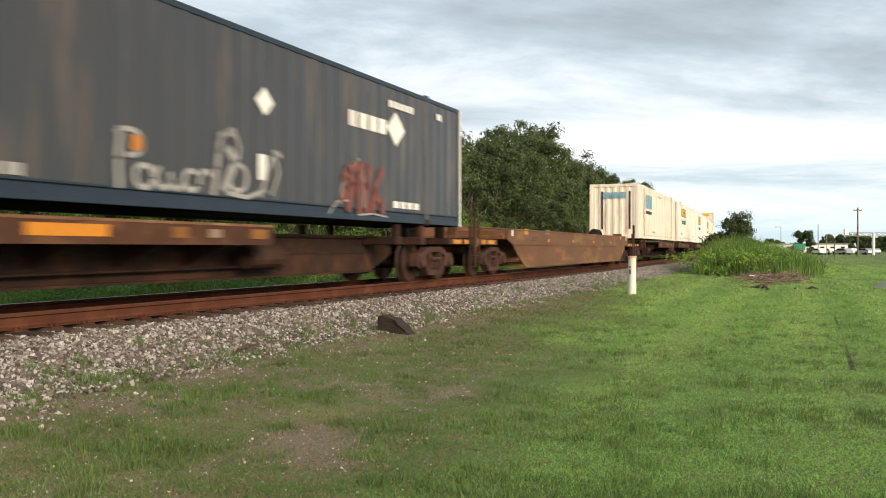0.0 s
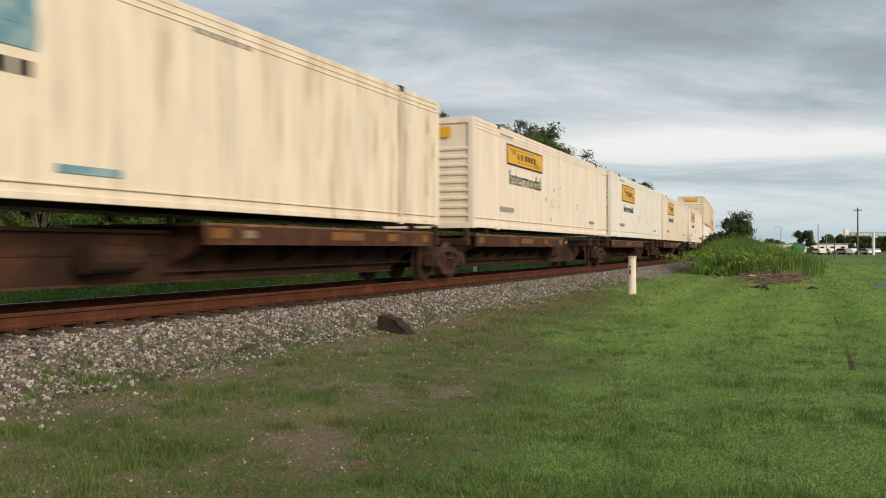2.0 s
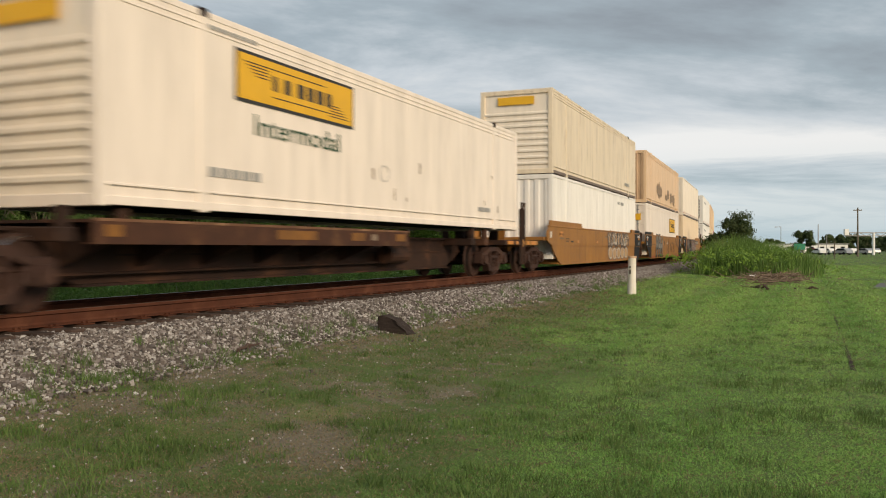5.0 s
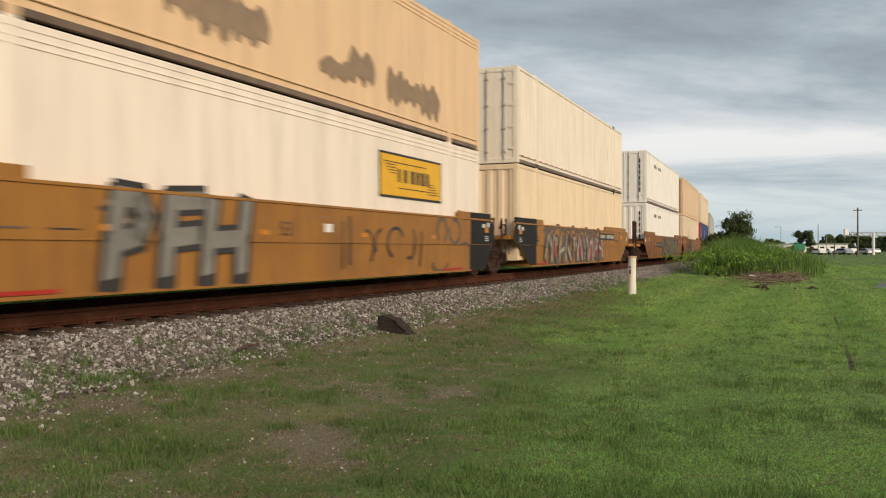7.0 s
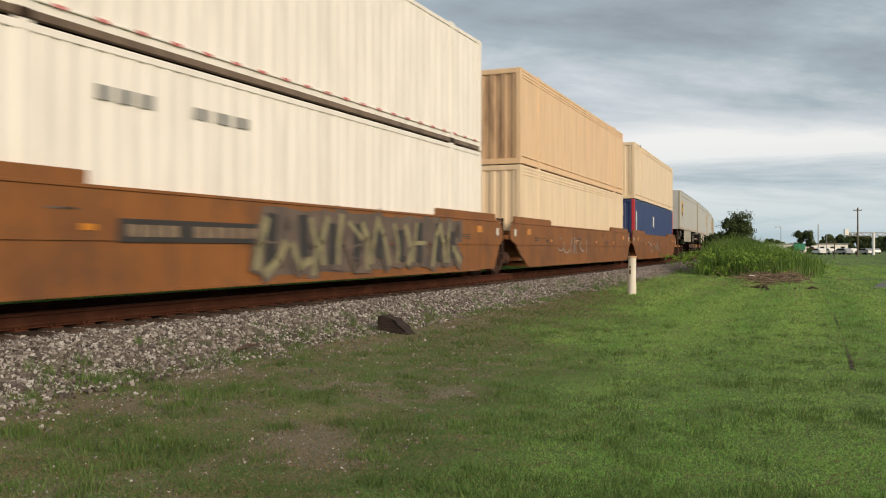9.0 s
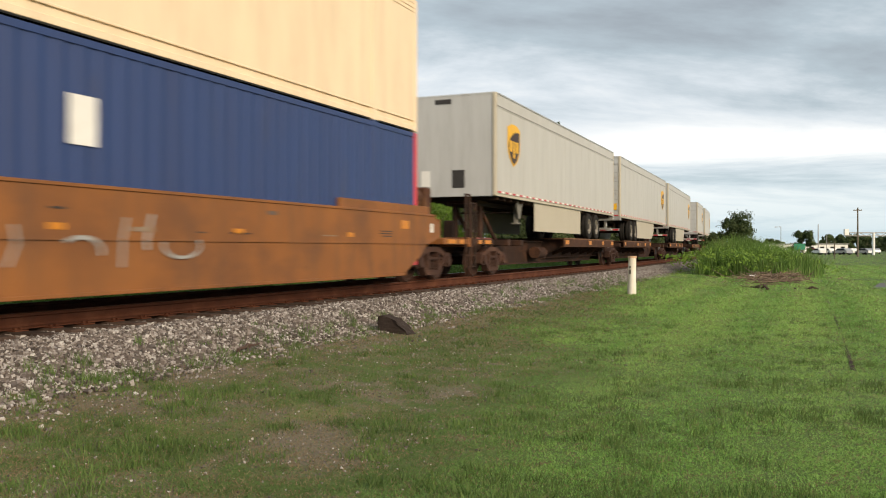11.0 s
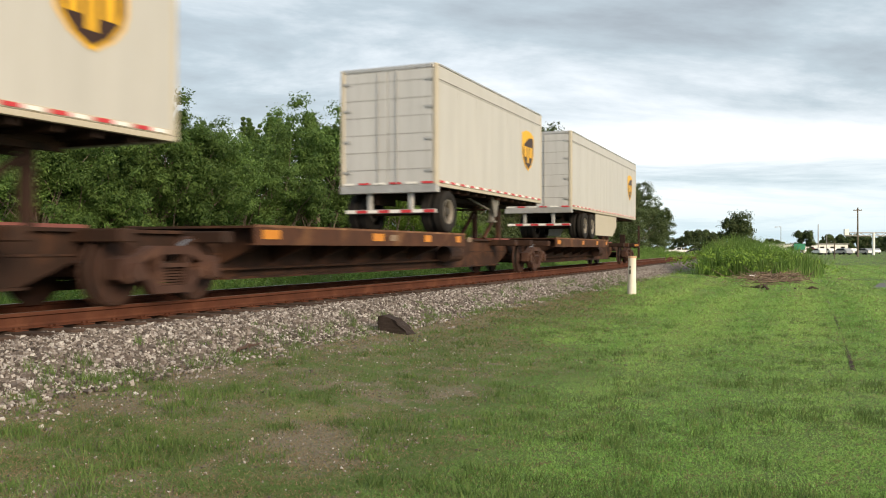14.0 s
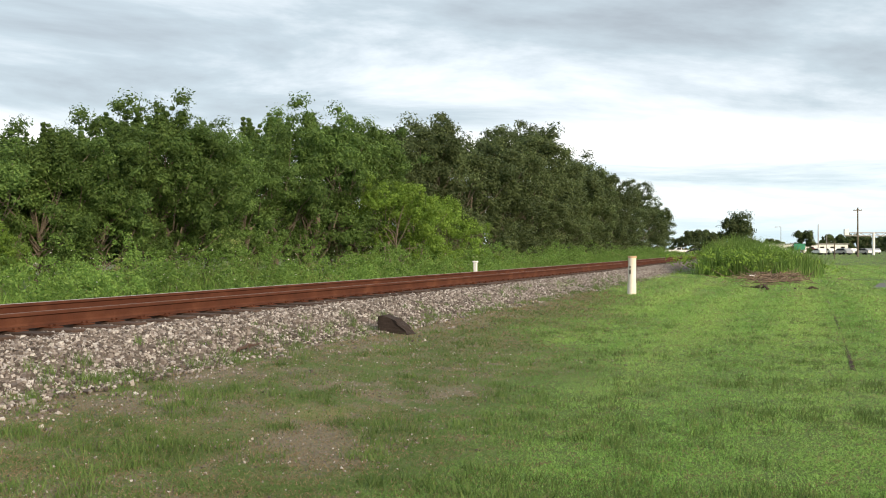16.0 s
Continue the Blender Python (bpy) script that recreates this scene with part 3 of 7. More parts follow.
def stones(name, n, s_range, off_range, height, size, label, seed, parent=None, s_bias=1.0, ragged=True):
    """Angular stones strewn on a surface: one mesh of kind stuff."""
    g = np.random.default_rng(seed)
    # a rough block with eight corners
    bv = np.array([(i, j, k) for i in (-1, 1) for j in (-1, 1) for k in (-1, 1)]) * 0.68
    bf = np.array([(0, 1, 3), (0, 3, 2), (4, 6, 7), (4, 7, 5), (0, 4, 5), (0, 5, 1), (2, 3, 7), (2, 7, 6), (0, 2, 6), (0, 6, 4), (1, 5, 7), (1, 7, 3)])
    s = s_range[0] + (s_range[1] - s_range[0]) * g.random(n) ** s_bias
    off = off_range[0] + (off_range[1] - off_range[0]) * g.random(n)
    r = 1 / BEND
    x = np.sin(BEND * s) * (r - off)
    y = CENTRE_Y + r - np.cos(BEND * s) * (r - off)
    keep = np.ones(n, bool)
    if ragged:
        # ties stay clear, the toe is ragged
        keep = ~((off > -1.32) & (np.abs((s + 0.25) % 0.5 - 0.25) < 0.13)) & (off > -2.95 + 0.85 * patch(x, y, 1.5, 9))
        keep |= (g.random(n) < 0.28) & (off < -1.4)
    x, y, off, s = x[keep], y[keep], off[keep], s[keep]
    n = len(x)
    z = height(off, x, y)
    sc = size[0] + (size[1] - size[0]) * g.random((n, 1, 1)) ** 1.5
    V = (bv[None] * g.uniform(0.55, 1.3, (n, len(bv), 1)) + g.normal(size=(n, len(bv), 3)) * 0.16) * sc * g.uniform(0.6, 1.2, (n, 1, 3))
    tip = g.normal(size=(n, 1)) * 0.6
    V[:, :, 1], V[:, :, 2] = V[:, :, 1] * np.cos(tip) - V[:, :, 2] * np.sin(tip), V[:, :, 1] * np.sin(tip) + V[:, :, 2] * np.cos(tip)
    th = g.uniform(0, 6.28, n)
    c_, s_ = np.cos(th)[:, None], np.sin(th)[:, None]
    V[:, :, 0], V[:, :, 1] = V[:, :, 0] * c_ - V[:, :, 1] * s_, V[:, :, 0] * s_ + V[:, :, 1] * c_
    V += np.stack([x, y, z], -1)[:, None, :]
    F = bf[None] + (np.arange(n) * len(bv))[:, None, None]
    ob = mesh_from(name, V.reshape(-1, 3), F.reshape(-1, 3), M_stone, parent)
    return tagged(ob, label, "stones", kind="stuff")


BED = ([-2.7, -2.42, -1.95, -1.6, -1.3, 1.3], [0.10, 0.17, 0.37, 0.475, 0.485, 0.485])
bed_height = lambda off, x, y: np.interp(off, *BED) + 0.005
stones("ballast_stones", 92000, (2, 62), (-3.0, -0.85), lambda o, x, y: np.where(o > -2.65, bed_height(o, x, y), ground_height(x, y) + 0.008), (0.013, 0.033), "loose grey and tan crushed ballast stones", 11, s_bias=1.7)
stones("far_ballast_stones", 6000, (58, 150), (-2.6, -0.9), bed_height, (0.025, 0.05), "loose grey ballast stones along the track", 12)


def strewn():
    """Stones that rolled off the bed: heaps here and there, thinning out over the grass."""
    heaps = ((8.0, 6.55, 0.32), (7.3, 6.35, 0.22), (5.2, 6.2, 0.35), (9.8, 6.6, 0.25), (10.6, 6.75, 0.3), (6.2, 6.1, 0.2), (12.9, 6.75, 0.35), (8.9, 6.25, 0.2), (16.5, 6.9, 0.4))

    def lie(o, x, y):
        near = np.zeros_like(x)
        for hx, hy, hr in heaps:
            near = np.maximum(near, np.exp(-((x - hx) ** 2 + (y - hy) ** 2) / hr ** 2))
        seen = (near + 0.35 * patch(x, y, 3.0, 14) > 0.55) & (near > 0.05) | (patch(x, y, 6.0, 18) > 0.80)
        return ground_height(x, y) + np.where(seen, 0.008, -0.10)

    stones("strewn_stones", 6500, (3, 22), (-4.1, -2.5), lie, (0.008, 0.026), "pale ballast stones strewn in the grass", 13, ragged=False)


strewn()
stones("grit", 9000, (3, 12), (-7.2, -2.8), lambda o, x, y: ground_height(x, y) + 0.003 - 0.06 * (bareness(x, y) < 0.56), (0.003, 0.012), "grey and tan grit on bare soil", 15, ragged=False)

# ======== grass ========
def blades(name, x, y, z, height, width, mat, seed, lean=0.5, label="", category="grass", bend=True):
    """Blades of grass as thin bent strips, one mesh."""
    g = np.random.default_rng(seed)
    n = len(x)
    th, ln = g.uniform(0, 6.283, n), g.uniform(0.1, lean, n)
    a = g.uniform(0, 6.283, n)
    h, w = height, width
    dx, dy = np.cos(th) * w / 2, np.sin(th) * w / 2
    lx, ly = np.cos(a) * ln * h, np.sin(a) * ln * h
    if bend:
        V = np.stack([np.stack([x - dx, y - dy, z], -1), np.stack([x + dx, y + dy, z], -1),
                      np.stack([x + lx * 0.35 + dx * 0.7, y + ly * 0.35 + dy * 0.7, z + h * 0.6], -1),
                      np.stack([x + lx * 0.35 - dx * 0.7, y + ly * 0.35 - dy * 0.7, z + h * 0.6], -1),
                      np.stack([x + lx, y + ly, z + h * (1 - 0.3 * ln)], -1)], 1)
        i = np.arange(n)[:, None] * 5
        F = np.concatenate([i + np.array([0, 1, 2]), i + np.array([0, 2, 3]), i + np.array([3, 2, 4])])
        k = 5
    else:
        V = np.stack([np.stack([x - dx, y - dy, z], -1), np.stack([x + dx, y + dy, z], -1), np.stack([x + lx, y + ly, z + h], -1)], 1)
        F = np.arange(n)[:, None] * 3 + np.array([0, 1, 2])
        k = 3
    ob = mesh_from(name, V.reshape(-1, k and 3), F, mat)
    return tagged(ob, label, category, kind="stuff")


def lawn(n, near, far, hgt, wid, seed, name, label, lean=1.7):
    g = np.random.default_rng(seed)
    d = near * (far / near) ** g.random(n)
    q = g.uniform(-0.57, 0.57, n)
    wide = g.random(n) < 0.10      # the lawn goes on all round
    d = np.where(wide, 0.6 + 24 * g.random(n), d)
    q = np.where(wide, g.uniform(-3, 3, n), q)
    d = np.where(wide & (g.random(n) < 0.4), -d, d)
    x = d * math.cos(YAW) + q * d * math.sin(YAW)
    y = d * math.sin(YAW) - q * d * math.cos(YAW)
    off, bare = off_track(x, y), bareness(x, y)
    keep = (off < -2.3 - 0.5 * patch(x, y, 2.5, 17)) & (g.random(n) > np.clip((bare - 0.56) * 2.4, 0.0, 0.60))
    x, y, d, bare, off = x[keep], y[keep], d[keep], bare[keep], off[keep]
    m = len(x)
    sc = np.clip(np.abs(d) / 12, 0.75, 9)
    lush = lushness(x, y)
    h = hgt * g.uniform(0.45, 1.4, m) * np.clip(sc, 0.75, 2.2) * (0.7 + 0.6 * patch(x, y, 3.2, 22))
    ob = blades(name, x, y, ground_height(x, y) - 0.004, h, wid * g.uniform(0.6, 1.3, m) * sc, M_lawn, seed + 1, lean=lean, label=label, bend=False)
    # blades farther along x are coloured paler, in place of grazing light
    pale = lush * np.clip(0.15 + 0.75 * stripes(x, y) * np.interp(x, [5, 14], [0.35, 1.0]) + 0.25 * (g.random(m) - 0.5), 0, 1)
    dead = g.random(m) < np.clip((bare - 0.30) * 1.8, 0.08, 0.75)
    for nm, v in (("lush", np.clip(lush + 0.3 * (patch(x, y, 5.0, 23) - 0.5), 0, 1)), ("pale", pale), ("dead", dead)):
        at = ob.data.attributes.new(nm, "FLOAT", "POINT")
        at.data.foreach_set("value", np.repeat(v.astype("f"), 3))
    return ob


lawn(760000, 3.6, 75, 0.023, 0.011, 21, "lawn_grass", "short mown green lawn with straw-coloured patches", lean=2.6)
lawn(90000, 60, 260, 0.030, 0.010, 28, "far_lawn_grass", "mown green lawn reaching the far road")
lawn(420000, 3.6, 26, 0.014, 0.021, 24, "ground_leaves", "small low weed leaves between the grass", lean=3.2)


def tufts():
    """Coarser tufts standing out of the mown grass and along the ballast."""
    g = np.random.default_rng(25)
    n = 5200
    d = 3.7 * (40 / 3.7) ** g.random(n)
    q = g.uniform(-0.57, 0.57, n)
    x, y = d * math.cos(YAW) + q * d * math.sin(YAW), d * math.sin(YAW) - q * d * math.cos(YAW)
    r = 1 / BEND
    off = r - np.hypot(x, y - (CENTRE_Y + r))
    keep = (off < -2.1) & (bareness(x, y) < 0.60 + 0.12 * g.random(n)) & (patch(x, y, 2.0, 27) > 0.48)
    x, y, off = x[keep], y[keep], off[keep]
    m = 330
    s2 = 3 + 34 * g.random(m) ** 1.2
    o2 = -3.0 + 1.15 * g.random(m) ** 1.7
    x = np.append(x, np.sin(BEND * s2) * (r - o2))
    y = np.append(y, CENTRE_Y + r - np.cos(BEND * s2) * (r - o2))
    off = np.append(off, o2)
    n, k = len(x), 26
    hh = np.repeat(g.uniform(0.04, 0.10, n) * np.interp(off, [-5, -2.6], [1, 1.7]), k)
    sp = np.repeat(g.uniform(0.03, 0.10, n), k)
    X, Y = np.repeat(x, k) + g.normal(size=n * k) * sp, np.repeat(y, k) + g.normal(size=n * k) * sp
    O = np.repeat(off, k)
    blades("grass_tufts", X, Y, np.maximum(ground_height(X, Y) - 0.004, np.where(O > -2.6, np.interp(O, *BED), -9)), hh * g.uniform(0.5, 1.2, n * k), g.uniform(0.005, 0.011, n * k), M_grass, 26, lean=0.8, label="coarse green grass tufts", bend=False)


tufts()


# ======== trees and weeds ========
def leaf_cloud(g, centres, radii, per, size, flat=0.75):
    """Rhombic leaves scattered in clumps. Returns verts and faces."""
    n = len(centres) * per
    c = np.repeat(centres, per, 0)
    r = np.repeat(radii, per)[:, None]
    d = g.normal(size=(n, 3))
    d /= np.linalg.norm(d, axis=1)[:, None]
    p = c + d * r * (0.62 + 0.30 * np.clip(g.normal(size=(n, 1)), -2.0, 1.25)) * np.array([1, 1, flat])
    out = d + g.normal(size=(n, 3)) * 0.45 + np.array([0, 0, 0.35])
    out /= np.linalg.norm(out, axis=1)[:, None]
    a = g.normal(size=(n, 3))
    a -= out * (a * out).sum(1)[:, None]
    a /= np.linalg.norm(a, axis=1)[:, None]
    b = np.cross(a, out)
    b /= np.linalg.norm(b, axis=1)[:, None] + 1e-9
    s = size * g.uniform(0.6, 1.4, (n, 1))
    V = np.stack([p - a * s, p + b * s * 0.42, p + a * s, p - b * s * 0.42], 1)
    F = np.arange(n)[:, None] * 4 + np.array([0, 1, 2, 3])
    return V.reshape(-1, 3), F


def limb(bm, p0, p1, r0, r1, g, segs=3):
    pts = [Vector(p0).lerp(Vector(p1), i / segs) + (Vector(g.normal(size=3)) * (Vector(p1) - Vector(p0)).length * 0.05 if 0 < i < segs else Vector()) for i in range(segs + 1)]
    for i in range(segs):
        a, b = i / segs, (i + 1) / segs
        cyl(bm, pts[i], pts[i + 1], r0 + (r1 - r0) * a, r0 + (r1 - r0) * b, seg=6)


def tree(name, label, seed, height, spread, clumps, per, leaf, mat, low=0.25, trunk=0.16, clump_r=0.8, leaders=5):
    """A trunk with limbs and a ragged crown of leaf clumps."""
    g = np.random.default_rng(seed)
    ob = empty(name, label, "tree")
    bm = bmesh.new()
    top = height * 0.8
    cs, rs = [], []
    limb(bm, (0, 0, -0.2), (g.normal() * 0.3, g.normal() * 0.3, top * 0.55), trunk, trunk * 0.6, g)
    for k in range(3):
        a = g.uniform(0, 6.283)
        limb(bm, (0, 0, -0.1), (math.cos(a) * spread * 0.45, math.sin(a) * spread * 0.45, top * g.uniform(0.45, 0.7)), trunk * 0.55, trunk * 0.2, g, segs=4)
    # boughs first, then clumps of leaves gathered about each
    boughs = []
    for k in range(max(10, clumps // 7)):
        h = low + (1 - low) * g.random() ** 0.8
        a = g.uniform(0, 6.283)
        w = spread * (1 - max(0, (h - 0.45) / 0.62) ** 2) ** 0.5 * (0.40 + 0.60 * g.random() ** 0.5) * g.uniform(0.8, 1.12)
        boughs.append(Vector((math.cos(a) * w, math.sin(a) * w, h * height * g.uniform(0.92, 1.02))))
        limb(bm, (0, 0, min(top * 0.55, boughs[-1].z * 0.45)), boughs[-1], trunk * 0.26, 0.012, g)
    for k in range(clumps):
        c = boughs[k % len(boughs)] + Vector(g.normal(size=3)) * spread * 0.17
        cs.append((c.x, c.y, max(c.z, low * height)))
        rs.append(clump_r * g.uniform(0.5, 1.15))
    # thin upright shoots that stand out of the crown
    for k in range(leaders):
        a, w = g.uniform(0, 6.283), spread * g.uniform(0, 0.75)
        foot = height * (1 - 0.22 * (w / spread) ** 2) * g.uniform(0.90, 0.99)
        lean = g.normal(size=2) * 0.07
        for j in range(5):
            cs.append((math.cos(a) * w + lean[0] * j, math.sin(a) * w + lean[1] * j, foot + height * 0.030 * j))
            rs.append(clump_r * (0.46 - 0.08 * j))
    part("trunk", bm, M_bark, ob, "grey-brown forked trunk")
    V, F = leaf_cloud(g, np.array(cs), np.array(rs), per, leaf)
    mesh_from("crown", V, F, mat, ob)
    return ob


def copies(ob, places):
    """Moves ob to the first place and copies it to the others: (x, y, turn, scale)."""
    for k, (x, y, turn, sc) in enumerate(places):
        m = Matrix.Translation((x, y, float(ground_height(np.array(x), np.array(y))) - 0.05)) @ pose(0, 0, 0, 0, 0, turn)
        if k == 0:
            ob.scale = (places[0][3],) * 3
            ob.matrix_basis = m @ Matrix.Diagonal((sc, sc, sc, 1))
        else:
            c = copy_thing(ob, m)
            c.scale = (sc, sc, sc)


def place(px, d):
    """Plan position at the depth d and the side ratio px."""
    return d * math.cos(YAW) + px * d * math.sin(YAW), d * math.sin(YAW) - px * d * math.cos(YAW)


def along(s, off):
    p = track_point(s, off, 0)
    return p.x, p.y


def plant_trees():
    rnd = random.Random(3)
    kinds = [tree("broadleaf_tree", "bushy green broadleaf tree with forked stems", 30 + k, 5.6, 2.4, 170, 150, 0.060, M_leaf, low=0.29, trunk=0.11, clump_r=0.47, leaders=9) for k in range(3)]
    light = [tree("young_tree", "light green bushy young tree", 40 + k, 4.2, 2.1, 110, 140, 0.058, M_leaflight, low=0.05, trunk=0.08, clump_r=0.45, leaders=6) for k in range(2)]
    oaks = [tree("oak_tree", "tall dark green oak tree", 50 + k, 11.0, 4.6, 200, 190, 0.125, M_leafdark, low=0.12, trunk=0.30, clump_r=1.05, leaders=0) for k in range(3)]
    thicket = [tree("thicket_shrub", "dense dark green shrub under the trees", 45, 3.4, 1.9, 90, 110, 0.085, M_leafdark, low=0.0, trunk=0.06, clump_r=0.5, leaders=2)]
    spots = {id(k): [] for k in kinds + light + oaks + thicket}

    def stand(group, off, base, rows):
        # rows: side ratio and slope of the crown's top as seen from the lawn
        for q, slope in rows:
            d = 20.0
            for _ in range(12):
                p = place(q, d)
                now = 1 / BEND - math.hypot(p[0], p[1] - (CENTRE_Y + 1 / BEND))
                d *= (CENTRE_Y + off) / (CENTRE_Y + now) if now > -5 else 1.5
            k = rnd.choice(group)
            x, y = place(q, d)
            spots[id(k)].append((x, y, rnd.uniform(0, 360), (1.5 + slope * d) / (base * 1.12)))

    stand(kinds, 11.0, 5.6, [(-0.53, 0.135), (-0.475, 0.150), (-0.435, 0.158), (-0.40, 0.150), (-0.345, 0.183), (-0.315, 0.165), (-0.27, 0.140)])
    stand(kinds, 12.5, 5.6, [(-0.60, 0.14), (-0.505, 0.145), (-0.37, 0.155), (-0.235, 0.135), (-0.20, 0.165), (-0.16, 0.172), (-0.12, 0.157), (-0.095, 0.150)])
    stand(light, 8.6, 4.2, [(-0.055, 0.084), (-0.03, 0.072), (0.005, 0.060), (0.02, 0.040), (-0.54, 0.035)])
    stand(oaks, 15.5, 11.0, [(-0.08, 0.142), (-0.045, 0.150), (-0.02, 0.152), (0.015, 0.146), (0.045, 0.142), (0.068, 0.136), (0.09, 0.150), (0.115, 0.132), (0.14, 0.118), (0.16, 0.106), (0.178, 0.090)])
    stand(oaks, 13.5, 11.0, [(0.10, 0.10), (0.135, 0.095), (0.165, 0.088), (0.19, 0.085), (0.208, 0.080), (0.226, 0.078), (0.242, 0.062), (0.252, 0.044)])
    # a second rank closes the view behind the first
    s = -2.0
    while s < 46:
        k = rnd.choice(kinds)
        x, y = along(s, rnd.uniform(16, 19))
        spots[id(k)].append((x, y, rnd.uniform(0, 360), rnd.uniform(0.8, 0.92)))
        spots[id(thicket[0])].append((*along(s + 1.0, rnd.uniform(14.2, 15.5)), rnd.uniform(0, 360), rnd.uniform(0.85, 1.15)))
        s += rnd.uniform(2.6, 3.6)
    for k in kinds + light + oaks + thicket:
        copies(k, spots[id(k)])


plant_trees()


def weed_bank():
    """Knee- to chest-high weeds between the track and the trees."""
    g = np.random.default_rng(61)
    bump_ = lambda x, y: 0.62 + 0.75 * patch(x, y, 1.1, 63)
    r = 1 / BEND
    # rounded mounds of weeds, each a dome of leaf clumps
    m, k = 620, 22
    s = 1 + 150 * g.random(m) ** 1.8
    off = 3.1 + 6.6 * g.random(m)
    cx = np.sin(BEND * s) * (r - off)
    cy = CENTRE_Y + r - np.cos(BEND * s) * (r - off)
    wid = g.uniform(0.35, 0.85, m) * np.interp(s, [1, 60, 150], [1, 1.3, 2.2])
    top = np.interp(off, [3.1, 3.8, 5.5, 9.7], [0.40, 0.85, 1.35, 1.75]) * g.uniform(0.75, 1.15, m) * bump_(cx, cy)
    a, e = g.uniform(0, 6.283, (m, k)), g.random((m, k)) ** 0.7
    rad = np.sqrt(1 - e ** 2) * wid[:, None]
    x = (cx[:, None] + np.cos(a) * rad).ravel()
    y = (cy[:, None] + np.sin(a) * rad).ravel()
    z = ground_height(x, y) + (top[:, None] * (0.25 + 0.75 * e)).ravel()
    V, F = leaf_cloud(g, np.stack([x, y, z], -1), g.uniform(0.11, 0.24, m * k), 20, 0.040)
    ob = mesh_from("weeds", V, F, M_weed)
    tagged(ob, "dense green weeds and vines beside the ballast", "weeds", kind="stuff")
    k = 260
    s = 2 + 40 * g.random(k) ** 1.3
    off = 4.0 + 5 * g.random(k)
    x = np.sin(BEND * s) * (r - off)
    y = CENTRE_Y + r - np.cos(BEND * s) * (r - off)
    z = ground_height(x, y) + np.interp(off, [2.9, 3.8, 5.5, 9.5], [0.3, 0.65, 1.2, 1.65]) * g.uniform(0.85, 1.08, k) * bump_(x, y)
    V, F = leaf_cloud(g, np.stack([x, y, z], -1), np.full(k, 0.03), 2, 0.018)
    tagged(mesh_from("wild_flowers", V, F, M_whitepaint), "tiny white wild flowers among the weeds", "flowers", kind="stuff")
    m = 20000
    s = 1 + 150 * g.random(m) ** 1.4
    off = 3.0 + 7.0 * g.random(m)
    x = np.sin(BEND * s) * (r - off)
    y = CENTRE_Y + r - np.cos(BEND * s) * (r - off)
    h = np.interp(off, [3.0, 4.5, 10], [0.3, 0.8, 1.5]) * g.uniform(0.5, 1.1, m)
    blades("tall_grass", x, y, ground_height(x, y), h, np.full(m, 0.022), M_weed, 62, lean=0.45, label="tall green grass stalks among the weeds")


weed_bank()


def brush_clump():
    """The overgrown mound beside the track, with dead branches in front."""
    g = np.random.default_rng(71)
    n = 16000
    x, y = 54 + g.normal(size=n) * 4.5, 4.0 + g.normal(size=n) * 1.75
    keep = (x > 46) & (x < 66) & (y > 0.0) & (y < 6.3)
    x, y = x[keep], y[keep]
    h = (2.35 - 0.26 * np.abs(x - 54) ** 1.1 * 0.4) * g.uniform(0.45, 1.1, len(x)) * np.interp(y, [0, 2, 5, 7.3], [0.55, 0.85, 1.1, 0.75])
    blades("tall_brush_grass", x, y, ground_height(x, y), np.maximum(h, 0.3), np.full(len(x), 0.045), M_weed, 72, lean=0.5, label="clump of tall overgrown green grass")
    n = 900
    x, y = 54 + g.normal(size=n) * 4, 4.2 + g.normal(size=n) * 1.5
    z = ground_height(x, y) + 1.35 * g.random(n) ** 0.6 * np.interp(y, [0, 2, 5, 7.3], [0.5, 0.9, 1.15, 0.8])
    V, F = leaf_cloud(g, np.stack([x, y, z], -1), g.uniform(0.2, 0.5, n), 20, 0.08)
    tagged(mesh_from("vines", V, F, M_leaflight), "green leafy vines over tall grass", "vines", kind="stuff")
    t = tree("vine_covered_tree", "small dark tree overgrown with vines", 73, 4.2, 2.2, 110, 120, 0.11, M_leafdark, low=0.1, trunk=0.1, clump_r=0.75)
    copies(t, [(70, 6.6, 40, 0.86)])


brush_clump()


# ======== the train ========
MOVERS = []      # (thing, place along the track at the start)
WHEELSETS = []   # (wheelset, base pose, place along the track at the start)
WHEEL_R = 0.4572


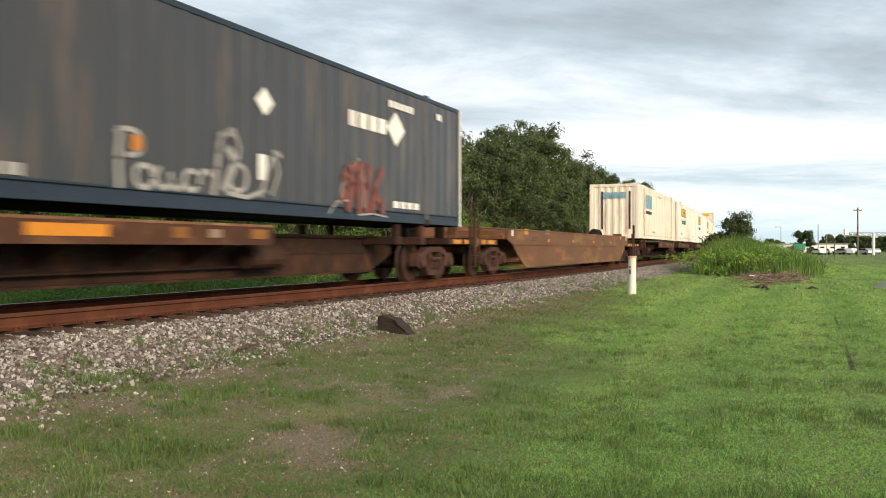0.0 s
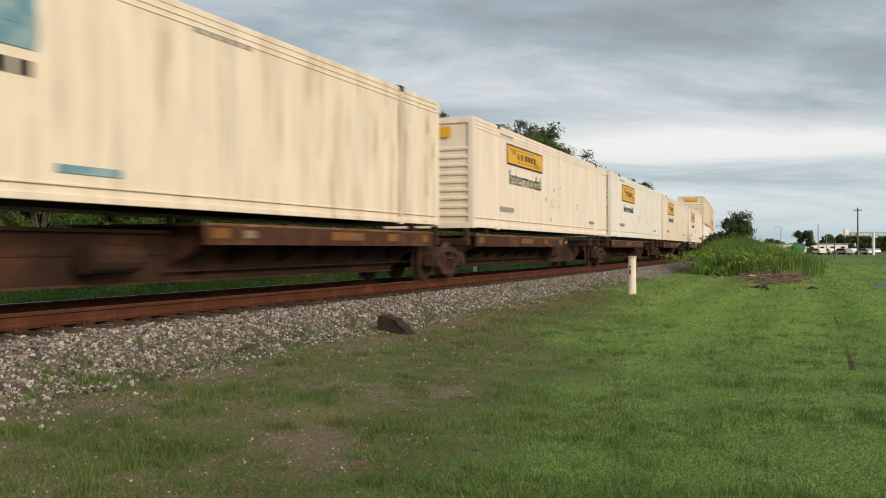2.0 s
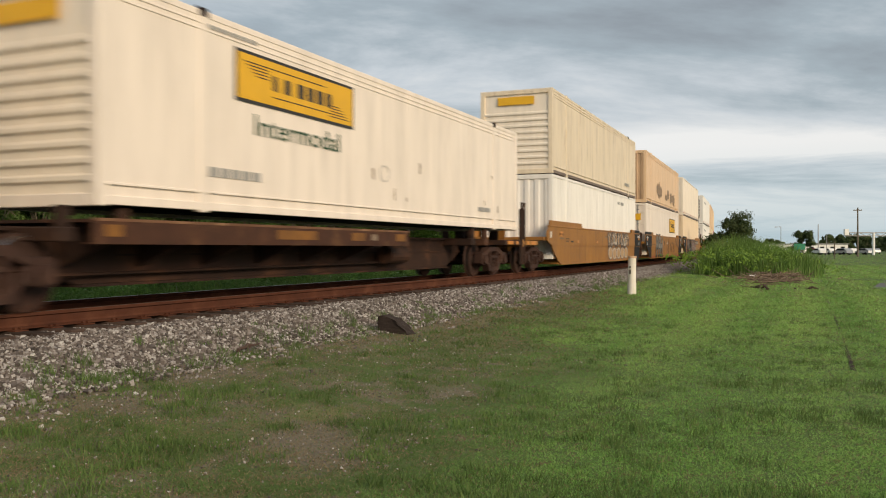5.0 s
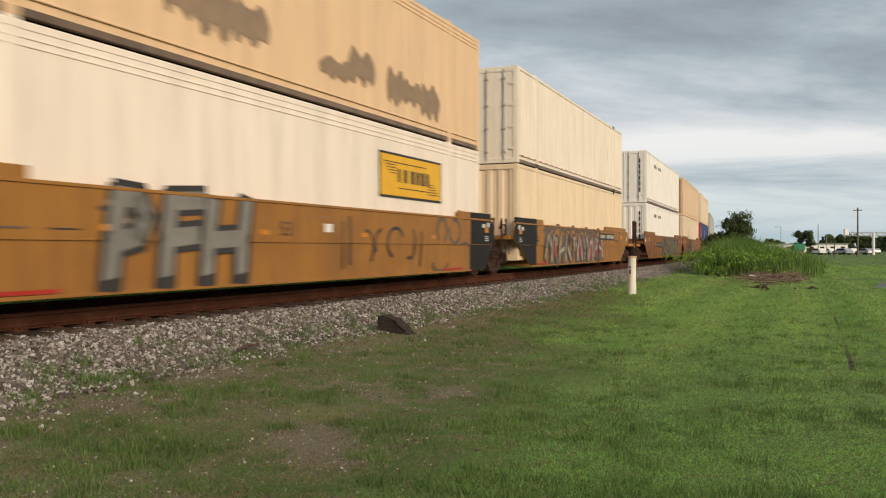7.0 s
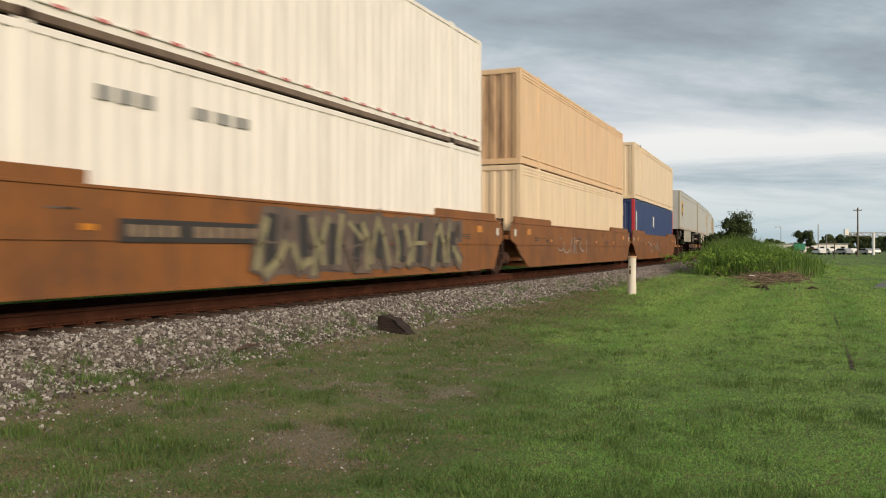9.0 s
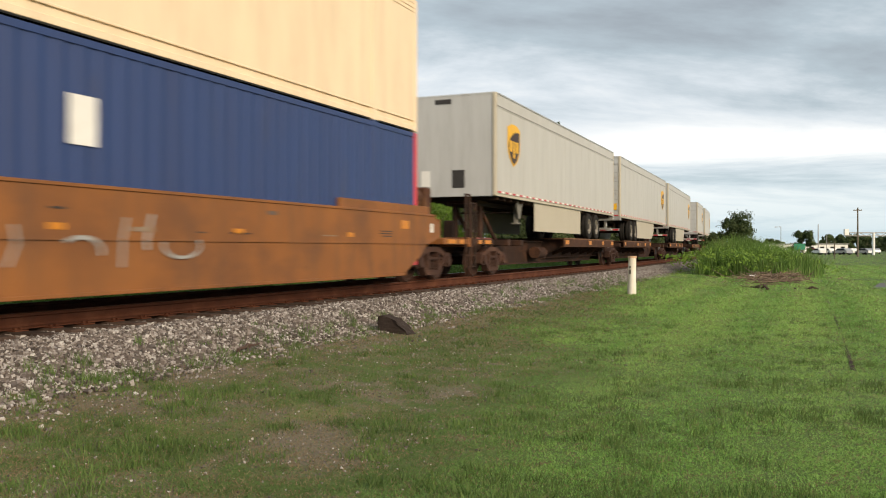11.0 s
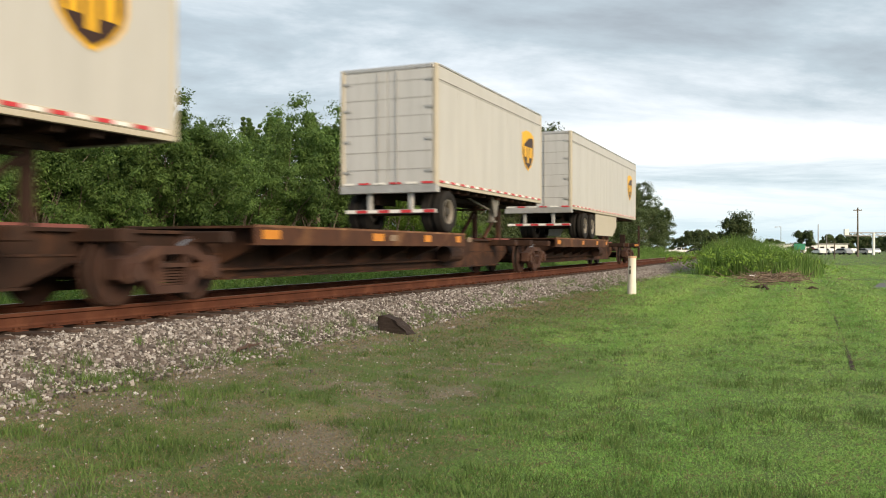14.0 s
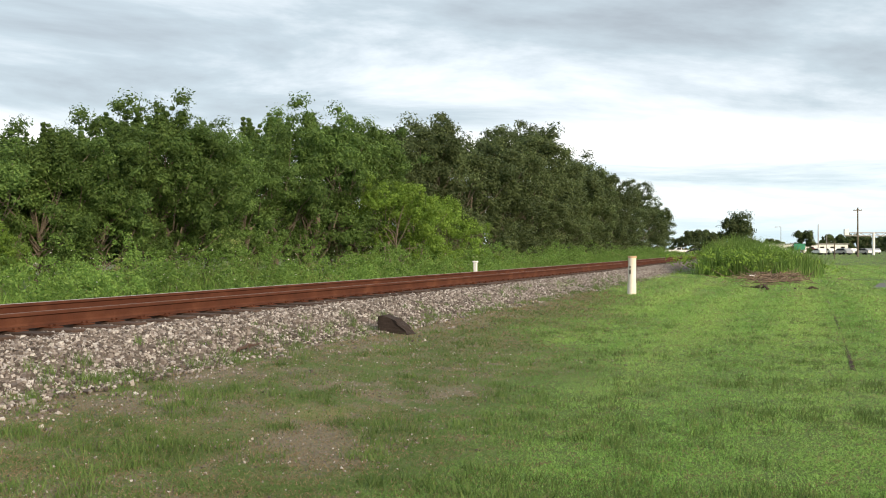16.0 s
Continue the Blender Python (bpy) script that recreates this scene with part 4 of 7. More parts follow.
def wheelset(parent, x, u):
    """One axle with two wheels and bearing caps, under its truck."""
    z = WHEEL_R - 0.46
    bm = bmesh.new()
    cyl(bm, (0, -1.02, 0), (0, 1.02, 0), 0.085, seg=10)
    for sy in (-1, 1):
        prof = [(0.685, 0.495), (0.715, 0.48), (0.725, WHEEL_R), (0.815, WHEEL_R - 0.006), (0.82, 0.41), (0.79, 0.385), (0.775, 0.20), (0.82, 0.16), (0.83, 0.09)]
        seg = 28
        rings = []
        for yy, rr in prof:
            rings.append([bm.verts.new((rr * math.cos(6.28318 * k / seg), sy * yy, rr * math.sin(6.28318 * k / seg))) for k in range(seg)])
        for a, b in zip(rings, rings[1:]):
            for k in range(seg):
                j = (k + 1) % seg
                bm.faces.new((a[k], a[j], b[j], b[k]) if sy > 0 else (a[k], b[k], b[j], a[j]))
        inner = [bm.verts.new((0.09 * math.cos(6.28318 * k / seg), sy * 0.685, 0.09 * math.sin(6.28318 * k / seg))) for k in range(seg)]
        for k in range(seg):
            j = (k + 1) % seg
            bm.faces.new((rings[0][k], inner[k], inner[j], rings[0][j]) if sy > 0 else (rings[0][k], rings[0][j], inner[j], inner[k]))
        cyl(bm, (0, sy * 1.0, 0), (0, sy * 1.10, 0), 0.085, seg=10)
        for k in range(3):
            a = 2.0944 * k
            cyl(bm, (0.05 * math.cos(a), sy * 1.09, 0.05 * math.sin(a)), (0.05 * math.cos(a), sy * 1.125, 0.05 * math.sin(a)), 0.018, seg=6)
    ob = part("wheelset", bm, M_wheel, parent, "dark steel wheels on an axle")
    ob.data.materials.append(M_tread)
    for p in ob.data.polygons:
        r = math.hypot(p.center.x, p.center.z)
        if 0.45 < r < 0.47 and abs(p.center.y) > 0.72 and abs(p.center.y) < 0.82:
            p.material_index = 1
    base = Matrix.Translation((x, 0, z))
    ob.matrix_local = base
    WHEELSETS.append((ob, base, u))
    return ob


FRAME_MESH = {}


def truck(car, x, u):
    """A two-axle freight truck: bolster with side frames, springs and wheelsets."""
    bm = boxes((-0.2, 0.2, -1.0, 1.0, 0.30, 0.58), bevel=0.03)
    cyl(bm, (0, 0, 0.55), (0, 0, 0.68), 0.22, seg=14)
    tk = part("truck", bm, M_dark, car, "grimy two-axle freight truck")
    tk.location = (x, 0, 0.0)
    if "frame" not in FRAME_MESH:
        fb = bmesh.new()
        # bars of the cast frame: top chord, slanting tension bars, pedestals, columns
        prism(fb, [(-1.10, 0.36), (-1.08, 0.62), (-0.92, 0.67), (-0.70, 0.62), (-0.58, 0.50), (-0.66, 0.34), (-0.80, 0.32), (-0.96, 0.30)], -0.11, 0.11)
        prism(fb, [(1.10, 0.36), (0.96, 0.30), (0.80, 0.32), (0.66, 0.34), (0.58, 0.50), (0.70, 0.62), (0.92, 0.67), (1.08, 0.62)], -0.11, 0.11)
        prism(fb, [(-0.80, 0.64), (-0.40, 0.80), (0.40, 0.80), (0.80, 0.64), (0.72, 0.54), (0.36, 0.68), (-0.36, 0.68), (-0.72, 0.54)], -0.10, 0.10)
        prism(fb, [(-0.72, 0.50), (-0.60, 0.36), (-0.42, 0.14), (0.42, 0.14), (0.60, 0.36), (0.72, 0.50), (0.62, 0.52), (0.34, 0.25), (-0.34, 0.25), (-0.62, 0.52)], -0.10, 0.10)
        prism(fb, [(-0.36, 0.22), (-0.27, 0.22), (-0.27, 0.70), (-0.36, 0.70)], -0.11, 0.11)
        prism(fb, [(0.27, 0.22), (0.36, 0.22), (0.36, 0.70), (0.27, 0.70)], -0.11, 0.11)
        for sx in (-0.875, 0.875):
            cyl(fb, (sx, -0.17, 0.457), (sx, 0.17, 0.457), 0.125, seg=14)
        for v in fb.verts:
            v.co.x *= 0.914
        me = bpy.data.meshes.new("side_frame")
        fb.to_mesh(me)
        fb.free()
        me.materials.append(M_truck)
        FRAME_MESH["frame"] = me
        sb = bmesh.new()
        for k in range(3):
            for j in range(6):
                cyl(sb, (-0.17 + 0.17 * k, 0, 0.255 + 0.04 * j), (-0.17 + 0.17 * k, 0, 0.280 + 0.04 * j), 0.075, seg=10)
        box(sb, -0.30, 0.30, -0.12, 0.12, 0.50, 0.56)
        me = bpy.data.meshes.new("spring_nest")
        sb.to_mesh(me)
        sb.free()
        me.materials.append(M_truck)
        FRAME_MESH["spring"] = me
    for sy in (-1, 1):
        a = link_mesh("side_frame", FRAME_MESH["frame"], None, tk)
        a.location = (0, sy * 1.0, 0)
        b = link_mesh("spring_nest", FRAME_MESH["spring"], None, tk)
        b.location = (0, sy * 1.0, 0)
    for dx in (-0.80, 0.80):
        w = wheelset(tk, dx, u)
        WHEELSETS[-1] = (w, Matrix.Translation((dx, 0, WHEEL_R)), u)
        w.matrix_local = WHEELSETS[-1][1]
    return tk


def end_gear(car, x, out, tall=1.25, paint=None):
    """Platform, ladder, steps and coupler at a car's free end; out is -1 or 1."""
    o = out
    f = lambda a, b: (min(x + o * a, x + o * b), max(x + o * a, x + o * b))
    part("end_deck", boxes((*f(-0.7, 0.95), -1.28, 1.28, 0.86, 1.0), (*f(0.88, 0.98), -1.30, 1.30, 0.80, 1.04), (*f(-0.6, 0.9), -0.30, 0.30, 0.62, 0.86), bevel=0.01), paint or M_rust, car)
    for a, b in ((-0.45, 0.05), (0.28, 0.52)):
        part("reflector", boxes((*f(a, b), -1.288, -1.282, 0.88, 0.98)), M_amber, car, "amber reflector patch")
    bm = bmesh.new()
    box(bm, *f(0.95, 1.55), -0.10, 0.10, 0.66, 0.84, bevel=0.02)
    box(bm, *f(1.42, 1.75), -0.20, 0.16, 0.62, 0.90, bevel=0.05)
    part("coupler", bm, M_dark, car, "cast steel coupler")
    for sy in (-1, 1):
        bm = bmesh.new()
        for dx in (0.72, 0.98):
            cyl(bm, (x + o * dx, sy * 1.26, 0.28), (x + o * dx, sy * 1.26, tall), 0.036, seg=6)
        for h in (0.29, 0.58, 0.9, tall - 0.02):
            cyl(bm, (x + o * 0.72, sy * 1.26, h), (x + o * 0.98, sy * 1.26, h), 0.014, seg=6)
        part("ladder", bm, M_rust if paint else M_dark, car, "rusty steel grab irons and steps")
    part("valve_box", boxes((*f(0.55, 0.64), -0.60, -0.32, 1.0, 1.5), bevel=0.02), paint or M_dark, car, "upright steel box")
    bm = boxes((*f(0.55, 0.70), 0.5, 0.8, 1.0, 1.55), bevel=0.02)
    cyl(bm, (x + o * 0.62, 0.65, 1.5), (x + o * 0.75, 0.65, 1.5), 0.26, seg=16)
    part("brake_stand", bm, M_dark, car, "hand brake stand")
    bm = bmesh.new()
    cyl(bm, (x + o * 0.95, -0.3, 0.75), (x + o * 1.5, -0.35, 0.45), 0.025, seg=6)
    part("air_hose", bm, M_dark, car)


REFLECTOR = {}


def plate(car, name, x0, x1, z0, z1, mat, label="", y=-1.305, t=0.006):
    return part(name, boxes((x0, x1, y - t, y, z0, z1)), mat, car, label)


def spine_unit(label, uc, ul, ur, deck, trucks, ends, hitch=None, seed=0):
    """One platform of a spine car between the trucks at ul and ur. deck: its tyre platform; hitch: a fifth-wheel stand."""
    car = empty("spine_car", label, "rail car", "spine car platforms")
    rnd = random.Random(seed)
    a, b = ul - uc, ur - uc
    for y0, y1 in ((-0.42, -0.36), (0.36, 0.42)):
        bm = bmesh.new()
        prism(bm, [(a - 0.2, 0.70), (a + 0.9, 0.66), (a + 1.9, 0.29), (b - 1.9, 0.29), (b - 0.9, 0.66), (b + 0.2, 0.70), (b + 0.2, 1.0), (a - 0.2, 1.0)], y0, y1)
        part("sill_web", bm, M_rust, car)
    part("sill_top_flange", boxes((a - 0.2, b + 0.2, -0.50, 0.50, 0.98, 1.03)), M_rust, car)
    part("sill_bottom_flange", boxes((a + 1.9, b - 1.9, -0.50, 0.50, 0.25, 0.288)), M_rust, car)
    part("sill_rib", boxes((a + 0.3, b - 0.3, -0.44, -0.421, 0.66, 0.69)), M_rust, car)
    d0, d1 = deck[0] - uc, deck[1] - uc
    part("tyre_deck", boxes((d0, d1, -1.27, 1.27, 1.085, 1.125)), M_rust, car, "worn steel tyre platform")
    for sy in (-1, 1):
        bm = boxes((d0, d1, sy * 1.30 - 0.03, sy * 1.30 + 0.03, 0.83, 1.14), bevel=0.008)
        box(bm, d0, d1, min(sy * 1.18, sy * 1.33), max(sy * 1.18, sy * 1.33), 0.815, 0.84)
        part("side_beam", bm, M_beam, car)
        part("deck_edge", boxes((d0, d1, min(sy * 1.325, sy * 1.337), max(sy * 1.325, sy * 1.337), 1.100, 1.137)), M_litedge, car, "worn rusty deck edge, painted lighter as if lit")
    k = d0 + 0.25
    while k < d1 - 0.1:
        for sy in (-1, 1):
            bm = bmesh.new()
            v = [(k, sy * 0.42, 1.08), (k, sy * 1.27, 1.08), (k, sy * 1.27, 0.83), (k, sy * 0.42, 0.50)]
            w = [bm.verts.new(p) for p in v] + [bm.verts.new((p[0] + 0.05, p[1], p[2])) for p in v]
            for q in ((0, 1, 2, 3), (7, 6, 5, 4), (0, 4, 5, 1), (1, 5, 6, 2), (2, 6, 7, 3), (3, 7, 4, 0)):
                bm.faces.new([w[i] for i in q])
            part("deck_bracket", bm, M_rust, car)
        k += 1.42
    for fx in (0.02, 0.44, 0.72, 0.93):
        x = d0 + (d1 - d0) * fx
        plate(car, "reflector", x, x + (rnd.uniform(0.25, 0.5) if hitch or fx != 0.44 else 1.2), 0.91, 1.06, M_amber if hitch or seed < 10 and fx < 0.5 else M_dullamber, "amber reflector patch", y=-1.332)
        if rnd.random() < 0.5:
            plate(car, "stencil_patch", x + 0.75, x + 0.75 + rnd.uniform(0.2, 0.4), 0.92, 1.04, M_stencil, "faded stencilled patch", y=-1.332)
    # outer brackets that carry the container
    for x in (a + 1.0, b - 1.0, (a + b) / 2 - 6.1, (a + b) / 2 + 6.1):
        part("bolster_arm", boxes((x - 0.14, x + 0.14, -1.25, 1.25, 0.84, 1.02), (x - 0.07, x + 0.07, -1.24, -1.10, 1.0, 1.28), (x - 0.07, x + 0.07, 1.10, 1.24, 1.0, 1.28), bevel=0.015) if hitch is None
             else boxes((x - 0.14, x + 0.14, -1.25, 1.25, 0.84, 1.02), bevel=0.015), M_rust, car)
    bm = bmesh.new()
    x = d1 + 0.5 if d1 < b - 2.5 else d0 - 1.2
    cyl(bm, (x - 0.45, -0.72, 0.62), (x + 0.45, -0.72, 0.62), 0.20, seg=14)
    part("air_reservoir", bm, M_rust, car, "rusty air reservoir", smooth=False)
    bm = bmesh.new()
    cyl(bm, (d0, -0.55, 0.42), (d1 + 1.5, -0.55, 0.46), 0.025, seg=6)
    part("brake_pipe", bm, M_rust, car)
    if hitch is not None:
        x, way = hitch[0] - uc, hitch[1]
        bm = boxes((x - 0.10, x + 0.10, -0.45, -0.33, 1.0, 2.1), (x - 0.10, x + 0.10, 0.33, 0.45, 1.0, 2.1), (x - 0.35, x + 0.35, -0.50, 0.50, 2.08, 2.19), bevel=0.015)
        for sy in (-0.39, 0.39):
            cyl(bm, (x, sy, 1.95), (x + way * 1.3, sy, 1.05), 0.06, seg=8)
        part("hitch_stand", bm, M_rust, car, "rusty fifth-wheel hitch stand with a diagonal strut")
        part("hitch_base", boxes((x - 0.5, x + 0.9, -0.44, 0.44, 1.03, 1.08)), M_dullred, car, "faded red hitch base")
    for t in trucks:
        truck(car, t - uc, t)
    for e, out in ends:
        end_gear(car, e - uc, out, tall=1.95)
    MOVERS.append((car, uc))
    return car


def well_unit(label, uc, ul, ur, paint, trucks, ends, seed=0, black=False, raised=True, long_ends=0.45, free=(False, False), tank=False, near_top=1.50):
    """One well between the trucks at ul and ur: tall side sills, end platforms, floor."""
    car = empty("well_car", label, "rail car", "well cars")
    inner = 0.33 if black else 0.0
    a, b = ul - uc + long_ends + (0 if free[0] else inner), ur - uc - long_ends - (0 if free[1] else inner)
    rnd = random.Random(seed)
    for sy in (-1, 1):
        o = sy
        cut = 1.75 if free[1] else 0.62
        lower = [(a + 1.75, 0.22), (b - cut, 0.22), (b - cut * 0.54, 0.60), (b - cut * 0.31, 0.88), (a + 0.55, 0.88), (a + 0.95, 0.60)]
        top = near_top if sy < 0 else 1.50
        upper = [(a + 0.55, 0.86), (b - cut * 0.31, 0.86), (b - cut * 0.06, 0.98), (b, 1.02), (b, top - 0.24), (b - 0.22, top), (a + 0.22, top), (a, top - 0.24), (a, 1.02), (a + 0.1, 0.98)]
        bm = bmesh.new()
        prism(bm, lower, o * 1.36 - 0.02, o * 1.36 + 0.02)
        prism(bm, upper, o * 1.385 - 0.02, o * 1.385 + 0.02)
        sill = part("side_sill", bm, paint, car)
        part("bottom_chord", boxes((a + 1.75, b - 1.75, o * 1.37 - 0.045, o * 1.37 + 0.045, 0.19, 0.24), bevel=0.006), paint, sill)
        part("top_chord", boxes((a + 0.25, b - 0.25, o * 1.375 - 0.05, o * 1.375 + 0.05, top - 0.015, top + 0.03), bevel=0.006), paint, sill)
        if raised is True or (raised == "far" and sy > 0):
            for x0, x1 in ((a + 0.5, a + 4.4), (b - 4.4, b - 0.5)):
                part("raised_chord", boxes((x0, x1, o * 1.34 - 0.035, o * 1.34 + 0.035, 1.52, 1.70), bevel=0.01), paint, sill)
        elif raised is False:
            for x0, x1 in ([(a + 0.5, a + 5.0)] if free[0] else []) + ([(b - 5.0, b - 0.45)] if free[1] else []):
                part("raised_chord", boxes((x0, x1, o * 1.34 - 0.035, o * 1.34 + 0.035, 1.52, 1.70), bevel=0.01), paint, sill)
            for x0 in (a + 2.1, b - 2.4):
                part("guide_lug", boxes((x0, x0 + 0.3, o * 1.33 - 0.04, o * 1.33 + 0.04, 1.52, 1.70), bevel=0.03), paint, sill)
        if black and sy < 0:
            for left in (True, False):
                if free[0 if left else 1]:
                    continue
                cut = 1.75 if left else 0.62
                far_ = 2.35 if left else 1.75
                e = a if left else b
                q = 1 if left else -1
                pts = [(e - q * 0.003, 1.02), (e - q * 0.003, 1.26), (e + q * 0.22, 1.505), (e + q * far_, 1.505), (e + q * far_, 0.87), (e + q * cut * 0.31, 0.87), (e + q * cut * 0.06, 0.98)]
                bm = prism(bmesh.new(), pts if left else pts[::-1], -1.41, -1.402)
                part("black_panel", bm, M_wellblack, sill, "black painted end panel")
                r0, r1, r2 = e + q * 0.25, e + q * far_, e + q * (far_ + 0.75)
                part("raised_chord", boxes((min(r0, r1), max(r0, r1), -1.40, -1.33, 1.52, 1.68), bevel=0.012), M_wellblack, sill)
                part("raised_chord", boxes((min(r1, r2), max(r1, r2), -1.40, -1.33, 1.52, 1.68), bevel=0.012), paint, sill)
                low = [(e + q * cut * 0.33, 0.875), (e + q * far_, 0.875), (e + q * far_, 0.225), (e + q * (cut + 0.02), 0.225), (e + q * cut * 0.56, 0.60)]
                part("black_panel", prism(bmesh.new(), low if left else low[::-1], -1.388, -1.381), M_wellblack, sill)
                for dx, dz, w, h, mm in ((0.5, 1.18, 0.22, 0.13, M_amber), (0.42, 1.32, 0.14, 0.12, M_whitepaint), (0.75, 1.30, 0.16, 0.10, M_whitepaint), (0.5, 1.06, 0.22, 0.02, M_whitepaint), (0.5, 1.01, 0.22, 0.02, M_whitepaint), (0.5, 0.96, 0.22, 0.02, M_whitepaint)):
                    xa = e + q * dx
                    plate(car, "stencil_bar", min(xa, xa + q * w), max(xa, xa + q * w), dz, dz + h, mm, "painted block on the black panel", y=-1.411)
                xa = e + q * 2.3
                plate(car, "red_strip", min(xa, xa + q * 1.2), max(xa, xa + q * 1.2), 0.25, 0.30, M_redpaint, "red painted strip", y=-1.42)
        if sy < 0:
            for e, q in ((a, 1), (b, -1)):
                if black and not free[0 if q > 0 else 1]:
                    continue
                for dx, dz, w, h, mm in ((1.6, 1.18, 0.35, 0.17, M_amber), (0.35, 1.12, 0.14, 0.20, M_whitepaint), (2.4, 1.10, 0.5, 0.02, M_ink), (2.4, 1.05, 0.5, 0.02, M_ink), (2.4, 1.00, 0.4, 0.02, M_ink)):
                    xa = e + q * dx
                    plate(car, "stencil_bar", min(xa, xa + q * w), max(xa, xa + q * w), dz, dz + h, mm, "painted stencil block", y=-1.406)
            for k in range(9):
                x = rnd.uniform(a + 1.2, b - 2.2)
                zz = rnd.choice((0.98, 1.08, 1.22, 1.30))
                plate(car, "stencil_bar", x, x + rnd.uniform(0.15, 0.6), zz, zz + rnd.choice((0.02, 0.025, 0.06)), rnd.choice((M_ink, M_darkspray, M_stencil)), "small painted stencil", y=-1.406)
            for k in range(4):
                x = a + 2.5 + (b - a - 5) * (k + 0.5) / 4
                plate(car, "reflector", x, x + 0.22, 0.98, 1.06, M_amber, "amber reflector", y=-1.406)
        # vertical stiffeners
        for k in range(6):
            x = a + 2.4 + (b - a - 4.8) * k / 5
            part("stiffener", boxes((x - 0.05, x + 0.05, o * 1.28 - 0.05, o * 1.28 + 0.05, 0.24, top - 0.05)), paint, sill)
    bm = bmesh.new()
    for k in range(5):
        x = a + 1.9 + (b - a - 3.8) * k / 4
        box(bm, x - 0.3, x + 0.3, -1.34, 1.34, 0.22, 0.36)
    box(bm, a + 1.7, b - 1.7, -0.15, 0.15, 0.24, 0.30)
    part("well_floor", bm, paint, car)
    for e, q in ((a, 1), (b, -1)):
        x0, x1 = sorted((e - q * 0.15, e + q * 1.25))
        bm = boxes((x0, x1, -1.32, 1.32, 1.02, 1.14), bevel=0.01)
        x0, x1 = sorted((e + q * 1.15, e + q * 1.25))
        box(bm, x0, x1, -1.30, 1.30, 0.40, 1.30)
        x0, x1 = sorted((e - q * 0.45, e + q * 1.2))
        box(bm, x0, x1, -0.35, 0.35, 0.66, 1.02)
        part("end_platform", bm, paint, car)
    for t in trucks:
        truck(car, t - uc, t)
    for e, out in ends:
        end_gear(car, e - uc, out, tall=2.15 if near_top > 1.4 else 1.5, paint=paint)
    if free[1] and tank:
        bm = bmesh.new()
        cyl(bm, (b - 0.95, -0.75, 1.95), (b + 0.05, -0.75, 1.95), 0.21, seg=14)
        cyl(bm, (b + 0.05, -0.75, 1.95), (b + 0.15, -0.75, 1.95), 0.21, 0.10, seg=14)
        box(bm, b - 0.75, b - 0.65, -0.95, -0.55, 1.12, 1.86)
        box(bm, b - 0.20, b - 0.10, -0.95, -0.55, 1.12, 1.86)
        box(bm, b + 0.18, b + 0.5, -0.98, -0.50, 1.12, 2.2, bevel=0.04)
        part("air_tank", bm, M_beam, car, "rusty air tank and valve box on the end platform")
    for e, q in ([] if free[0] else [(a, 1)]) + ([] if free[1] else [(b, -1)]):
        for xx in (0.12, 0.50):
            bm = bmesh.new()
            cyl(bm, (e - q * xx, -1.2, 0.45), (e - q * xx, -1.2, 1.62), 0.03, seg=6)
            if xx < 0.3:
                for rung in range(4):
                    cyl(bm, (e - q * 0.10, -1.21, 0.62 + rung * 0.27), (e - q * 0.52, -1.21, 0.62 + rung * 0.27), 0.018, seg=6)
            else:
                cyl(bm, (e - q * xx, -1.2, 1.6), (e + q * 0.2, -0.9, 1.35), 0.025, seg=6)
            part("grab_post", bm, M_rust, car, "upright end railing post")
    MOVERS.append((car, uc))
    return car


CL, CH, CW = 16.15, 2.896, 1.295


def corrugated(x0, x1, z0, z1, y, depth, pitch, out):
    """A corrugated sheet at y; out is -1 or 1, the way it faces."""
    bm = bmesh.new()
    xs, x = [], x0
    while x < x1 - 1e-6:
        xs += [(x, 0), (min(x + pitch * 0.36, x1), 0), (min(x + pitch * 0.5, x1), 1), (min(x + pitch * 0.86, x1), 1)]
        x += pitch
    xs.append((x1, 0))
    lo = [bm.verts.new((px, y - out * depth * d, z0)) for px, d in xs]
    hi = [bm.verts.new((px, y - out * depth * d, z1)) for px, d in xs]
    for i in range(len(xs) - 1):
        if xs[i + 1][0] - xs[i][0] < 1e-6:
            continue
        q = (lo[i], lo[i + 1], hi[i + 1], hi[i])
        bm.faces.new(q if out < 0 else q[::-1])
    return bm


def smooth_sheet(x0, x1, z0, z1, y, out, seams=1.22):
    """A flat sheet with narrow raised seams."""
    bm = bmesh.new()
    xs, k = [(x0, 0)], x0 + seams
    while k < x1 - 0.1:
        xs += [(k - 0.026, 0), (k - 0.018, 1), (k + 0.018, 1), (k + 0.026, 0)]
        k += seams
    xs.append((x1, 0))
    lo = [bm.verts.new((px_, y + out * 0.005 * d, z0)) for px_, d in xs]
    hi = [bm.verts.new((px_, y + out * 0.005 * d, z1)) for px_, d in xs]
    for i in range(len(xs) - 1):
        q = (lo[i], lo[i + 1], hi[i + 1], hi[i])
        bm.faces.new(q if out < 0 else q[::-1])
    return bm


